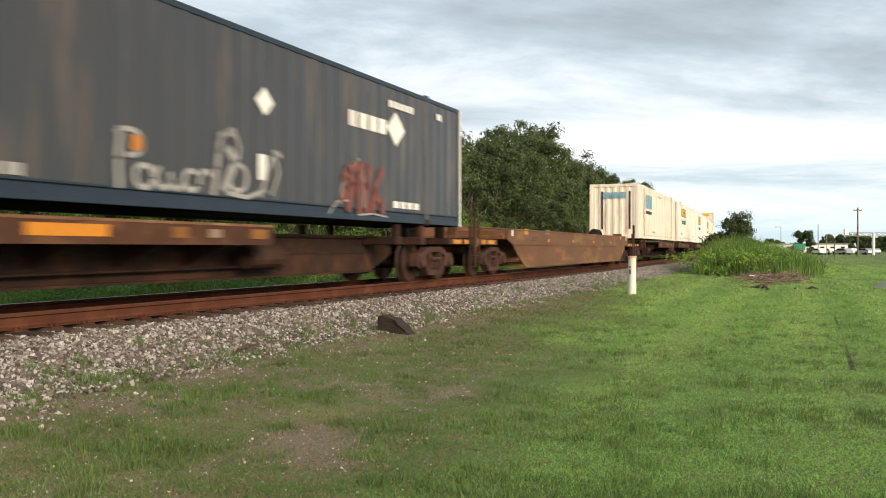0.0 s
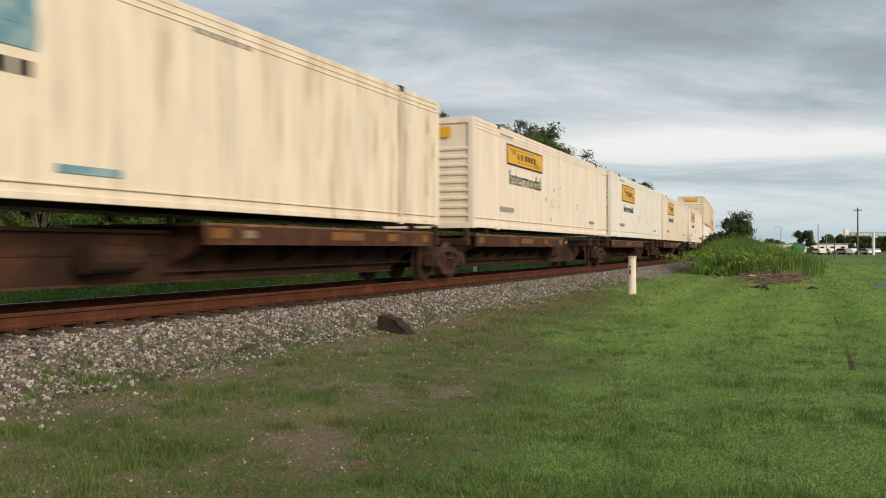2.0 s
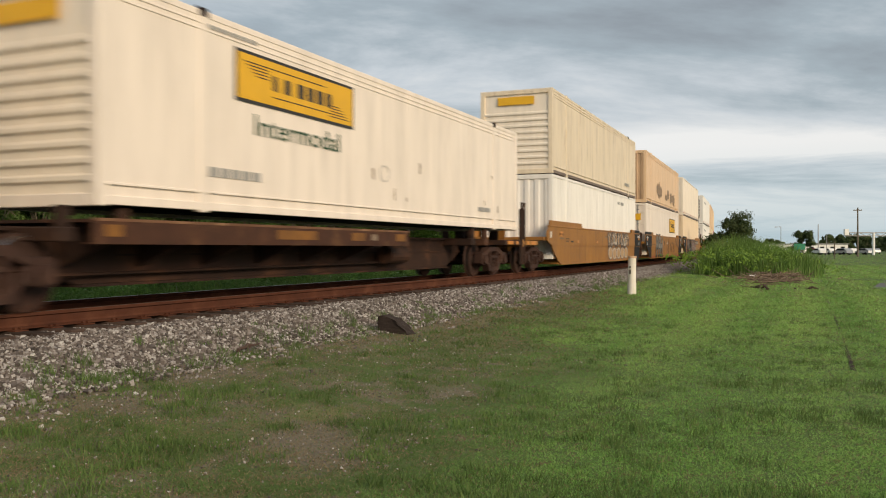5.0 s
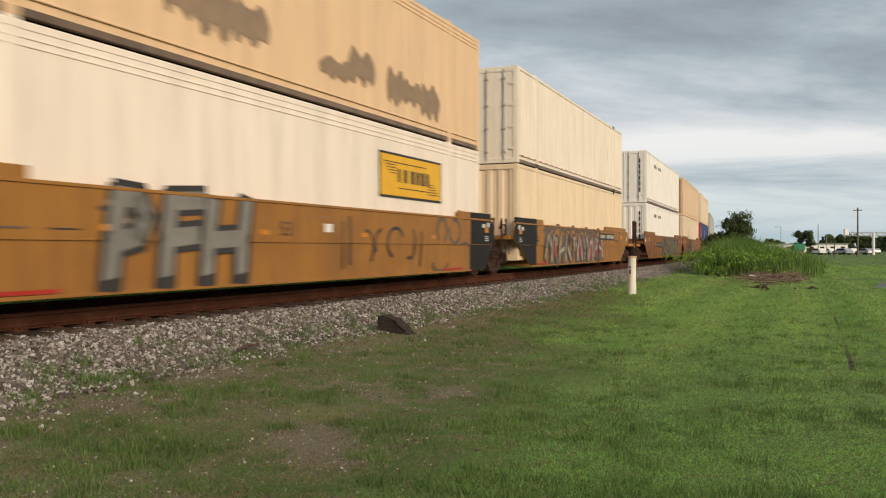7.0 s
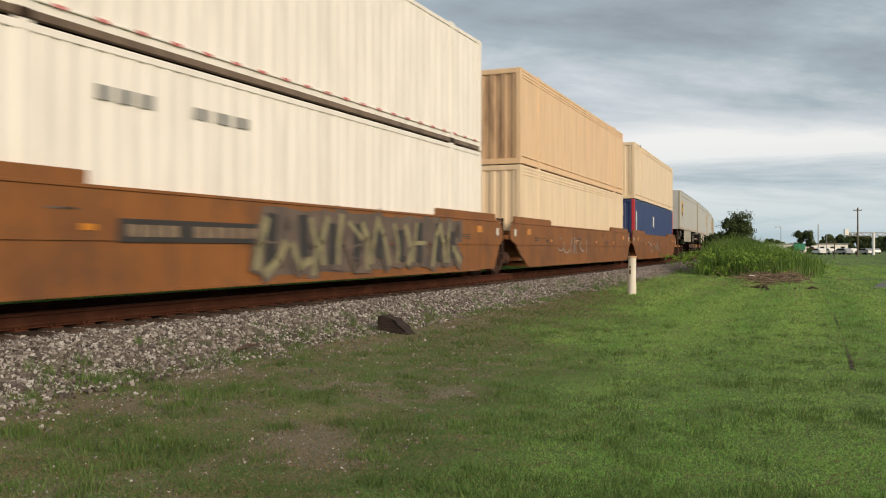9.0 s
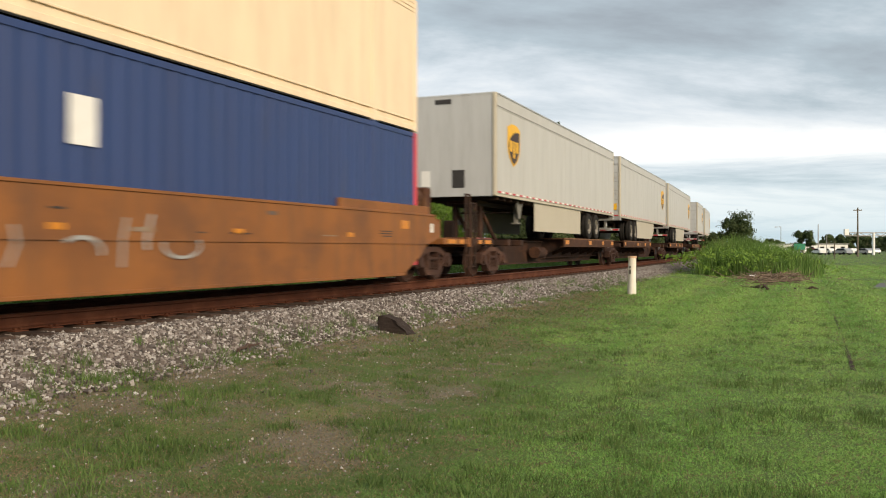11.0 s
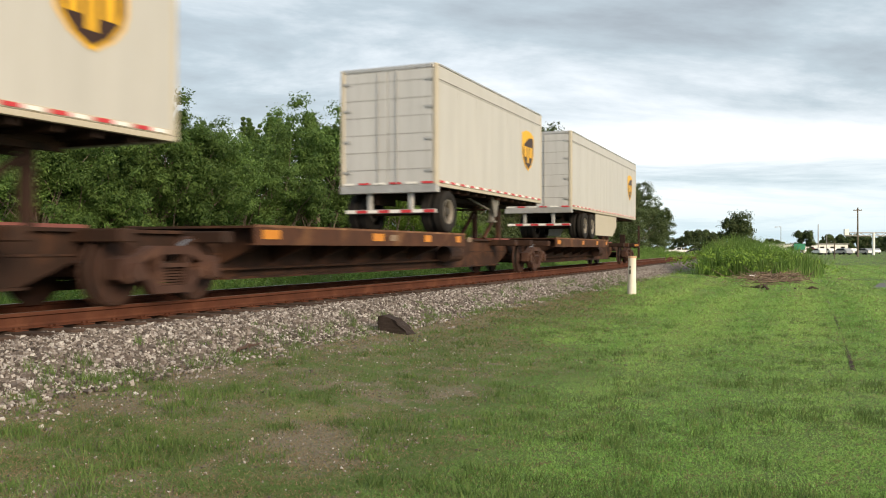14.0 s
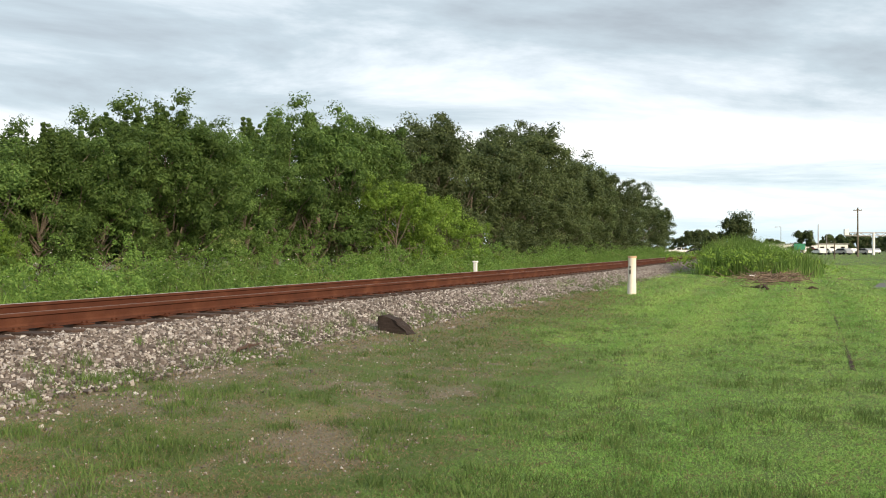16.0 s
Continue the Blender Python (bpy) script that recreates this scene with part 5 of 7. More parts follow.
def container(label, u0, z, paint, style="corrugated", end="corrugated", post=None, edge=None, rail=None, end_paint=None, posts=True, base_rail=0.26, pitch=0.33, depth=0.020, sill=None):
    """A 53-foot box: frame of posts and rails, sheets, doors or ribbed end, castings."""
    c = empty("shipping_container", label, "container", "containers on the train")
    rail, post, edge = rail or paint, post or paint, edge or post or paint
    h = CL / 2
    inner = 6.10
    for sy in (-1, 1):
        y = sy * CW
        part("bottom_rail", boxes((-h + 0.16, h - 0.16, min(y, y - sy * 0.10), max(y, y - sy * 0.10), 0.02, base_rail * 0.45), bevel=0.006), sill or rail, c)
        part("rail_web", boxes((-h + 0.16, h - 0.16, min(y - sy * 0.035, y - sy * 0.10), max(y - sy * 0.035, y - sy * 0.10), base_rail * 0.45, base_rail - 0.03)), rail, c)
        part("rub_strip", boxes((-h + 0.16, h - 0.16, min(y, y - sy * 0.10), max(y, y - sy * 0.10), base_rail - 0.03, base_rail + 0.004), bevel=0.006), rail, c)
        part("top_rail", boxes((-h + 0.16, h - 0.16, min(y, y - sy * 0.08), max(y, y - sy * 0.08), CH - 0.10, CH - 0.01), bevel=0.006), rail, c)
        sheet_y = y - sy * 0.012
        if style == "corrugated":
            bm = corrugated(-h + 0.16, h - 0.16, base_rail, CH - 0.10, sheet_y, depth, pitch, sy)
        else:
            for zz in (CH - 0.20, CH - 0.29):
                part("top_rib", boxes((-h + 0.16, h - 0.16, min(y + sy * 0.002, y - sy * 0.03), max(y + sy * 0.002, y - sy * 0.03), zz, zz + 0.028), bevel=0.004), rail, c)
            bm = smooth_sheet(-h + 0.16, h - 0.16, base_rail, CH - 0.10, sheet_y, sy)
        part("side_panel", bm, paint, c)
        for sx in (-1, 1):
            part("corner_post", boxes((*sorted((sx * h, sx * (h - 0.16))), min(y, y - sy * 0.16), max(y, y - sy * 0.16), 0.0, CH), bevel=0.01), edge, c)
            if posts:
                p = part("lifting_post", boxes((sx * inner - 0.09, sx * inner + 0.09, min(y + sy * 0.004, y - sy * 0.08), max(y + sy * 0.004, y - sy * 0.08), 0.0, CH + 0.02), bevel=0.008), paint, c)
                part("casting", boxes((sx * inner - 0.10, sx * inner + 0.10, min(y + sy * 0.008, y - sy * 0.09), max(y + sy * 0.008, y - sy * 0.09), CH - 0.10, CH + 0.035), bevel=0.01), M_dark if rnd_u(u0, sx) > 0.45 else rail, p)
                part("casting", boxes((sx * inner - 0.10, sx * inner + 0.10, min(y + sy * 0.008, y - sy * 0.09), max(y + sy * 0.008, y - sy * 0.09), -0.01, 0.13), bevel=0.01), M_dark if style == "corrugated" else rail, p)
    part("roof", boxes((-h + 0.05, h - 0.05, -CW + 0.02, CW - 0.02, CH - 0.03, CH)), paint, c)
    part("floor", boxes((-h + 0.05, h - 0.05, -CW + 0.05, CW - 0.05, 0.08, 0.16)), M_dark, c)
    for sx in (-1, 1):
        x = sx * h
        part("top_end_rail", boxes((*sorted((x, x - sx * 0.1)), -CW + 0.16, CW - 0.16, CH - 0.16, CH - 0.005), bevel=0.008), rail, c)
        part("bottom_end_rail", boxes((*sorted((x, x - sx * 0.1)), -CW + 0.16, CW - 0.16, 0.0, 0.16), bevel=0.008), rail, c)
        kind = end if sx < 0 else ("doors" if end != "doors" else "corrugated")
        if kind == "corrugated":
            bm = corrugated(-CW + 0.16, CW - 0.16, 0.16, CH - 0.16, 0, 0.028, 0.36, -1)
            m = Matrix.Translation((x - sx * 0.02, 0, 0)) @ Matrix.Rotation(radians(-90 if sx < 0 else 90), 4, "Z")
            bm.transform(m)
            part("end_panel", bm, (end_paint if sx < 0 else None) or paint, c)
        elif kind == "ribbed":
            bm = bmesh.new()
            zs = [(0.16, 0.05)]
            for k in range(9):
                zz = 0.32 + k * 0.215
                zs += [(zz - 0.03, 0.05), (zz, 0.005), (zz + 0.06, 0.005), (zz + 0.09, 0.05)]
            zs.append((CH - 0.16, 0.05))
            va = [bm.verts.new((x - sx * d, -CW + 0.15, zz)) for zz, d in zs]
            vb = [bm.verts.new((x - sx * d, CW - 0.15, zz)) for zz, d in zs]
            for i in range(len(zs) - 1):
                q = (va[i], va[i + 1], vb[i + 1], vb[i])
                bm.faces.new(q if sx < 0 else q[::-1])
            part("end_panel", bm, M_whiteworn if paint is not M_beige else M_beige, c, "end wall with rust-marked horizontal ribs")
            plate_end(c, "sign_plate", x, sx, -0.65, 0.65, CH - 0.52, CH - 0.24, M_yellow, "yellow sign plate")
        else:
            for sy in (-1, 1):
                d = part("door", boxes((*sorted((x - sx * 0.02, x - sx * 0.06)), min(sy * 0.01, sy * (CW - 0.16)), max(sy * 0.01, sy * (CW - 0.16)), 0.14, CH - 0.14), bevel=0.008), paint, c)
                for yy in (0.30, 0.85):
                    bm = bmesh.new()
                    cyl(bm, (x + sx * 0.012, sy * yy, 0.08), (x + sx * 0.012, sy * yy, CH - 0.08), 0.018, seg=8)
                    for zz in (0.3, 1.0, 1.7, 2.5):
                        box(bm, *sorted((x - sx * 0.02, x + sx * 0.035)), sy * yy - 0.05, sy * yy + 0.05, zz, zz + 0.05)
                    part("lock_rod", bm, M_greypaint, d, "galvanised door lock rod")
                for zz in (0.4, 1.05, 1.7, 2.35):
                    part("hinge", boxes((*sorted((x - sx * 0.01, x + sx * 0.01)), min(sy * 1.02, sy * 1.2), max(sy * 1.02, sy * 1.2), zz, zz + 0.07)), paint, d)
    MOVERS_Z.append((c, u0 + h, z))
    return c


MOVERS_Z = []


def rnd_u(u, k):
    return random.Random(int(u * 10) + int(k * 7)).random()


def plate_end(c, name, x, sx, y0, y1, z0, z1, mat, label=""):
    return part(name, boxes((*sorted((x + sx * 0.004, x + sx * 0.010)), y0, y1, z0, z1)), mat, c, label)


def stroke(bm, pts, w, y, t=0.004):
    """A flat painted stroke along the points (x, z)."""
    for (x0, z0), (x1, z1) in zip(pts, pts[1:]):
        d = Vector((x1 - x0, 0, z1 - z0))
        if d.length < 1e-5:
            continue
        n = Vector((-d.z, 0, d.x)).normalized() * w / 2
        e = d.normalized() * w * 0.3
        a, b = Vector((x0, y, z0)) - e, Vector((x1, y, z1)) + e
        q = [a - n, b - n, b + n, a + n]
        v = [bm.verts.new(p) for p in q] + [bm.verts.new(p + Vector((0, -t, 0))) for p in q]
        bm.faces.new((v[4], v[5], v[6], v[7]))
        for i in range(4):
            j = (i + 1) % 4
            bm.faces.new((v[i], v[j], v[4 + j], v[4 + i]))


def arc_band(bm, cx, cz, rx, rz, w, a0, a1, y, t=0.004, seg=16):
    """A flat painted arc in one piece, from angle a0 to a1 in degrees."""
    rows = []
    for i in range(seg + 1):
        a = math.radians(a0 + (a1 - a0) * i / seg)
        c, s = math.cos(a), math.sin(a)
        rows.append([bm.verts.new((cx + (rx + d) * c, yy, cz + (rz + d) * s)) for d, yy in ((-w / 2, y), (w / 2, y), (w / 2, y - t), (-w / 2, y - t))])
    for p, r in zip(rows, rows[1:]):
        for i in range(4):
            j = (i + 1) % 4
            bm.faces.new((p[i], p[j], r[j], r[i]))
    bmesh.ops.recalc_face_normals(bm, faces=bm.faces[:])
    return bm


def scrawl(parent, name, x0, x1, z0, z1, mat, seed, label, y, letters=6, w=0.09, slant=0.1):
    """Unreadable sprayed letters: leaning bars with crossbars, in place of the writing."""
    g = random.Random(seed)
    lw = (x1 - x0) / letters
    for k in range(letters):
        a, b = x0 + lw * (k + 0.12), x0 + lw * (k + g.uniform(0.72, 0.95))
        hi = z1 - (z1 - z0) * g.uniform(0, 0.22)
        lo = z0 + (z1 - z0) * g.uniform(0, 0.15)
        t = slant * lw * g.uniform(-0.6, 1.6)
        if g.random() < 0.6:
            # a sprayed curve that means nothing
            a0 = g.uniform(0, 360)
            rz = (hi - lo) * g.uniform(0.30, 0.48)
            bm = arc_band(bmesh.new(), (a + b) / 2, g.uniform(lo + rz, hi - rz), (b - a) * g.uniform(0.50, 0.85), rz, w * g.uniform(0.8, 1.2), a0, a0 + g.uniform(110, 240), y)
            part(name, bm, mat, parent, label)
            continue
        for q in range(g.choice((1, 2, 2))):
            xa = a + (b - a) * (q * 0.62 + g.uniform(0, 0.2))
            cut_ = (hi - lo) * g.uniform(0, 0.35)
            bm = bmesh.new()
            stroke(bm, [(xa, lo + (cut_ if q else 0)), (xa + t * 0.5 + g.uniform(-0.1, 0.1) * lw, (lo + hi) / 2), (xa + t, hi - (0 if q else cut_ * 0.5))], w * g.uniform(0.8, 1.35), y)
            part(name, bm, mat, parent, label)


def bubbles(parent, x0, x1, z0, z1, seed, y, n=6):
    """A row of round sprayed shapes: pale fill on a dark outline."""
    g = random.Random(seed)
    for k in range(n):
        cx, cz = x0 + (x1 - x0) * (k + 0.5) / n, (z0 + z1) / 2 + g.uniform(-0.03, 0.03)
        rx, rz = (x1 - x0) / n * 0.53, (z1 - z0) / 2
        ring = lambda f: [(cx + rx * f * math.cos(a * 0.3927) * g.uniform(0.95, 1.04), cz + rz * f * math.sin(a * 0.3927)) for a in range(16)]
        o = part("graffiti_outline", prism(bmesh.new(), ring(1.0), y - 0.003, y), M_darkspray, parent, "dark sprayed outline")
        part("graffiti_ring", prism(bmesh.new(), ring(0.90), y - 0.006, y - 0.002), M_palespray, o, "pale sprayed ring")
        part("graffiti_fill", prism(bmesh.new(), ring(0.70), y - 0.009, y - 0.005), M_tanspray, o, "tan sprayed fill")


def mural_field(parent, x0, x1, z0, z1, mat, seed, y, label):
    """An uneven painted background behind graffiti."""
    g = random.Random(seed)
    n = 14
    top = [(x0 + (x1 - x0) * i / n, z1 - (z1 - z0) * g.uniform(0, 0.16)) for i in range(n + 1)]
    low = [(x0 + (x1 - x0) * i / n, z0 + (z1 - z0) * g.uniform(0, 0.14)) for i in range(n + 1)]
    return part("graffiti_field", prism(bmesh.new(), low + top[::-1], y - 0.003, y), mat, parent, label)


def name_panel(car, x0, x1, z0, z1, y, bars=None):
    """A dark panel with pale bars in place of its marks."""
    p = part("name_panel", boxes((x0, x1, y - 0.004, y, z0, z1)), M_ink, car, "dark panel with pale marking bars")
    w, h = x1 - x0, z1 - z0
    for q in range(11):
        if q != 4:
            xa = x0 + w * (0.05 + 0.083 * q)
            part("marking_bar", boxes((xa, xa + w * 0.058, y - 0.008, y - 0.003, z0 + h * 0.24, z0 + h * 0.76)), bars or M_palespray, p)
    return p


def wild_letters(parent, x0, x1, z0, z1, seed, y, n, pale, fill, outline):
    """A band of leaning, pointed sprayed shapes: dark outlines, coloured cores, pale faces."""
    g = random.Random(seed)
    lw, hh = (x1 - x0) / n, z1 - z0
    for k in range(n):
        x = x0 + lw * k
        u = lambda f: x + lw * (f + g.uniform(-0.07, 0.07))
        z = lambda f: z0 + hh * min(1.05, max(-0.04, f + g.uniform(-0.10, 0.10)))
        flip = g.random() < 0.5
        kind = g.randrange(4)
        left = [(u(0.12), z(0.05)), (u(0.10), z(0.50)), (u(0.30), z(0.92))]
        right = [[(u(0.34), z(0.90)), (u(0.62), z(0.70)), (u(0.88), z(0.10))], [(u(0.30), z(0.10)), (u(0.62), z(0.12)), (u(0.86), z(0.45))],
                 [(u(0.30), z(0.88)), (u(0.80), z(0.78)), (u(0.44), z(0.48))], [(u(0.70), z(0.06)), (u(0.74), z(0.50)), (u(0.86), z(0.94))]][kind]
        tie = [[(u(0.66), z(0.95)), (u(0.80), z(0.60))], [(u(0.40), z(0.62)), (u(0.95), z(0.80))], [(u(0.44), z(0.46)), (u(0.90), z(0.06))], [(u(0.14), z(0.45)), (u(0.80), z(0.56))]][kind]
        if flip:
            left, right, tie = ([(2 * x + lw - p, q_) for p, q_ in pts] for pts in (left, right, tie))
        for i, pts in enumerate((left, right, tie)):
            bm = bmesh.new()
            stroke(bm, pts, lw * g.uniform(0.34, 0.50), y - 0.001 * i)
            part("graffiti", bm, outline, parent, "dark sprayed graffiti outline")
        if g.random() < 0.62:
            bm = bmesh.new()
            stroke(bm, [(u(0.45), z(0.25)), (u(0.50), z(0.80))], lw * 0.30, y - 0.005)
            part("graffiti", bm, fill, parent, "coloured sprayed graffiti core")
        for i, pts in enumerate((left, right) if g.random() < 0.7 else (left, tie)):
            bm = bmesh.new()
            stroke(bm, pts, lw * g.uniform(0.10, 0.19), y - 0.009 - 0.001 * i)
            part("graffiti", bm, pale, parent, "pale sprayed graffiti face")
        if g.random() < 0.5:
            bm = arc_band(bmesh.new(), x + lw * 0.5, z0 + hh * g.uniform(0.2, 0.8), lw * 0.30, hh * 0.14, 0.03, g.uniform(0, 180), g.uniform(220, 330), y - 0.013)
            part("graffiti", bm, outline, parent)


def blotch(parent, x0, x1, z0, z1, mat, seed, y, label):
    """Lumpy overpainted graffiti: a solid body with knobs above and runs below."""
    g = random.Random(seed)
    n = max(14, int((x1 - x0) * 26))
    ph = g.uniform(0, 6)
    top, low = [], []
    for i in range(n + 1):
        f = i / n
        end = min(1.0, 7 * f, 7 * (1 - f)) ** 0.5
        mid = (z0 + z1) / 2
        top.append((x0 + (x1 - x0) * f, mid + 0.01 + (z1 - mid) * end * (0.72 + 0.20 * math.sin(ph + f * (x1 - x0) * 11) + g.uniform(-0.08, 0.08))))
        low.append((x0 + (x1 - x0) * f, mid - (mid - z0) * end * (0.70 + 0.22 * math.sin(2 * ph + f * (x1 - x0) * 15) + g.uniform(-0.10, 0.10))))
    return part("graffiti_patch", prism(bmesh.new(), low + top[::-1], y - 0.003, y), mat, parent, label)


SIDE = -CW - 0.001


def sign_board(c, x0, x1, z0, z1, label="yellow sign board with plain dark bars"):
    """A yellow board with a dark border and plain bars in place of its lettering."""
    s = part("sign_board", boxes((x0, x1, SIDE - 0.006, SIDE, z0, z1)), M_ink, c, label)
    part("sign_field", boxes((x0 + 0.05, x1 - 0.05, SIDE - 0.010, SIDE - 0.005, z0 + 0.05, z1 - 0.05)), M_yellow, s)
    w, h = x1 - x0, z1 - z0
    x = x0 + w * 0.27
    for f in (0.045, 0.02, 0.065, 0.02, 0.075, 0.07, 0.075, 0.06):
        if f > 0.03:
            part("bar", boxes((x, x + w * f * 0.8, SIDE - 0.014, SIDE - 0.009, z0 + h * 0.36, z0 + h * 0.66)), M_ink, s)
        x += w * (f + 0.012)
    bm = bmesh.new()
    for k in range(5):
        box(bm, x0 + w * (0.06 + 0.022 * k), x0 + w * 0.24, SIDE - 0.014, SIDE - 0.009, z0 + h * (0.78 - 0.06 * k), z0 + h * (0.80 - 0.06 * k))
        box(bm, x0 + w * 0.76, x0 + w * (0.94 - 0.022 * (4 - k)), SIDE - 0.014, SIDE - 0.009, z0 + h * (0.40 - 0.06 * k), z0 + h * (0.42 - 0.06 * k))
    box(bm, x0 + w * 0.24, x0 + w * 0.72, SIDE - 0.014, SIDE - 0.009, z0 + h * 0.78, z0 + h * 0.80)
    box(bm, x0 + w * 0.27, x0 + w * 0.76, SIDE - 0.014, SIDE - 0.009, z0 + h * 0.22, z0 + h * 0.24)
    part("stripe", bm, M_ink, s)
    return s


def small_print(c, x0, x1, z0, z1, mat=M_ink, n=5):
    """Unreadable numbers as plain bars."""
    w = (x1 - x0) / n
    for k in range(n):
        part("marking_bar", boxes((x0 + w * k, x0 + w * (k + 0.72), SIDE - 0.005, SIDE, z0, z1)), mat, c, "painted marking bar")


def reefer(label, u0, tint, seed):
    """A smooth white 53-foot box with a yellow sign board."""
    c = container(label, u0, 1.29, tint, style="smooth", end="ribbed", base_rail=0.30)
    h = -CL / 2
    if seed == 1:
        sign_board(c, h + 2.69, h + 6.31, 1.90, 2.50)
        lettering("lettering", "Intermodal", 0.60, M_inkgreen, c, Matrix.Translation((h + 2.86, SIDE - 0.002, 1.34)) @ FACE, "dark green word painted on the side", width=3.26)
    else:
        sign_board(c, h + 2.69, h + 6.31, 1.73, 2.53)
        lettering("lettering", "Intermodal", 0.48, M_inkgreen, c, Matrix.Translation((h + 3.15, SIDE - 0.002, 1.25)) @ FACE, "dark green word painted on the side", width=2.65)
    small_print(c, h + 2.1, h + 3.4, 0.52, 0.66, M_greypaint)
    small_print(c, -h - 3.2, -h - 2.3, 0.45, 0.56, M_greypaint)
    small_print(c, h + 2.1, h + 3.3, 2.66, 2.72, M_greypaint)
    g = random.Random(seed)
    bm = bmesh.new()
    for k in range(7):
        x = h + g.uniform(6.5, 15.5)
        z0 = g.uniform(0.35, 1.6)
        part("scrape_mark", boxes((x, x + g.uniform(0.02, 0.055), SIDE - 0.003, SIDE, z0, z0 + g.uniform(0.06, 0.26))), M_stencil, c, "brown scrape in the paint")
    bm = arc_band(bmesh.new(), h + 7.6, 1.0, 0.2, 0.16, 0.014, 0, 350, SIDE)
    part("ring_mark", bm, M_greypaint, c, "faded ring marks")
    return c


def trailer(label, u0, length, nose, tyres, gear, skirt, shield, refl_end):
    """A road trailer on its wheels. nose: -1 or 1, the end with the kingpin; other places are along the train."""
    c = empty("semi_trailer", label, "trailer", "trailers on the train")
    uc = u0 + length / 2
    h = length / 2
    z0, z1 = 2.22 - 1.125, 5.106 - 1.125      # above the deck
    L = lambda q: q - uc
    for sy in (-1, 1):
        y = sy * CW
        part("side_wall", smooth_sheet(-h + 0.10, h - 0.10, z0 + 0.16, z1 - 0.42, y - sy * 0.010, sy, seams=1.24), M_trailer, c)
        part("belt_rail", boxes((-h + 0.10, h - 0.10, min(y, y - sy * 0.06), max(y, y - sy * 0.06), z1 - 0.42, z1 - 0.385), bevel=0.006), M_trailer, c)
        part("roof_band", boxes((-h + 0.1, h - 0.1, min(y - sy * 0.012, y - sy * 0.06), max(y - sy * 0.012, y - sy * 0.06), z1 - 0.365, z1 - 0.05)), M_trailer, c)
        part("roof_lip", boxes((-h + 0.1, h - 0.1, min(y + sy * 0.004, y - sy * 0.06), max(y + sy * 0.004, y - sy * 0.06), z1 - 0.05, z1 - 0.002), bevel=0.006), M_alu, c)
        part("bottom_rail", boxes((-h + 0.10, h - 0.10, min(y + sy * 0.004, y - sy * 0.08), max(y + sy * 0.004, y - sy * 0.08), z0, z0 + 0.075), (-h + 0.10, h - 0.10, min(y, y - sy * 0.08), max(y, y - sy * 0.08), z0 + 0.08, z0 + 0.16), bevel=0.005), M_skirt, c)
        # grey strip stands in for the shade in the groove
        part("rail_groove", boxes((-h + 0.13, h - 0.13, min(y + sy * 0.002, y - sy * 0.02), max(y + sy * 0.002, y - sy * 0.02), z1 - 0.388, z1 - 0.362)), M_legs, c, "grey strip painted as shade of the groove under the roof rail")
        for sx in (-1, 1):
            part("corner_post", boxes((*sorted((sx * h, sx * (h - 0.13))), min(y, y - sy * 0.13), max(y, y - sy * 0.13), z0, z1), bevel=0.03), M_skirt, c)
    part("roof", boxes((-h + 0.02, h - 0.02, -CW + 0.03, CW - 0.03, z1 - 0.04, z1)), M_trailerend, c)
    part("floor", boxes((-h + 0.05, h - 0.05, -CW + 0.06, CW - 0.06, z0 + 0.02, z0 + 0.12)), M_dark, c)
    k = -h + 0.4
    while k < h - 0.3:
        part("crossmember", boxes((k - 0.03, k + 0.03, -CW + 0.08, CW - 0.08, z0 - 0.09, z0 + 0.03)), M_dark, c)
        k += 0.6
    for sy in (-0.45, 0.45):
        part("frame_rail", boxes((-h + 0.6, h - 1.2, sy - 0.04, sy + 0.04, z0 - 0.22, z0 - 0.092)), M_dark, c)
    # reflective tape along the lower rail
    k, red = -h + 0.15, True
    while k < h - 0.3:
        part("red_tape" if red else "white_tape", boxes((k, k + 0.28, -CW - 0.012, -CW - 0.005, z0 + 0.095, z0 + 0.145)), M_redtape if red else M_whitepaint, c)
        k += 0.30 if red else 0.36
        red = not red
    # nose wall and rear doors
    x = nose * h
    part("front_wall", boxes((*sorted((x - nose * 0.03, x - nose * 0.08)), -CW + 0.12, CW - 0.12, z0, z1 - 0.02), bevel=0.01), M_trailerend, c)
    if nose < 0:
        plate_end(c, "connector_box", x + 0.03, nose, -0.35, 0.02, z0 + 0.25, z0 + 0.75, M_ink, "black connector panel")
        plate_end(c, "placard", x + 0.03, nose, 0.70, 0.98, z0 + 0.3, z0 + 0.75, M_whitepaint, "white placard")
        plate_end(c, "vent", x + 0.03, nose, 0.05, 0.55, z1 - 0.26, z1 - 0.12, M_ink, "dark roof vent")
    x = -nose * h
    for sy in (-1, 1):
        d = part("door", boxes((*sorted((x + nose * 0.02, x + nose * 0.07)), min(sy * 0.008, sy * (CW - 0.13)), max(sy * 0.008, sy * (CW - 0.13)), z0 + 0.06, z1 - 0.10), bevel=0.008), M_trailerend, c)
        for zz in (0.35, 1.1, 1.85, 2.5):
            part("hinge", boxes((*sorted((x + nose * 0.02, x - nose * 0.01)), min(sy * 1.0, sy * 1.18), max(sy * 1.0, sy * 1.18), z0 + zz, z0 + zz + 0.06)), M_alu, d)
        for zz in (0.42, 0.84, 1.26, 1.68, 2.10, 2.52):
            part("seam", boxes((*sorted((x + nose * 0.021, x + nose * 0.014)), min(sy * 0.03, sy * (CW - 0.15)), max(sy * 0.03, sy * (CW - 0.15)), z0 + zz, z0 + zz + 0.018)), M_greypaint, d)
        bm = bmesh.new()
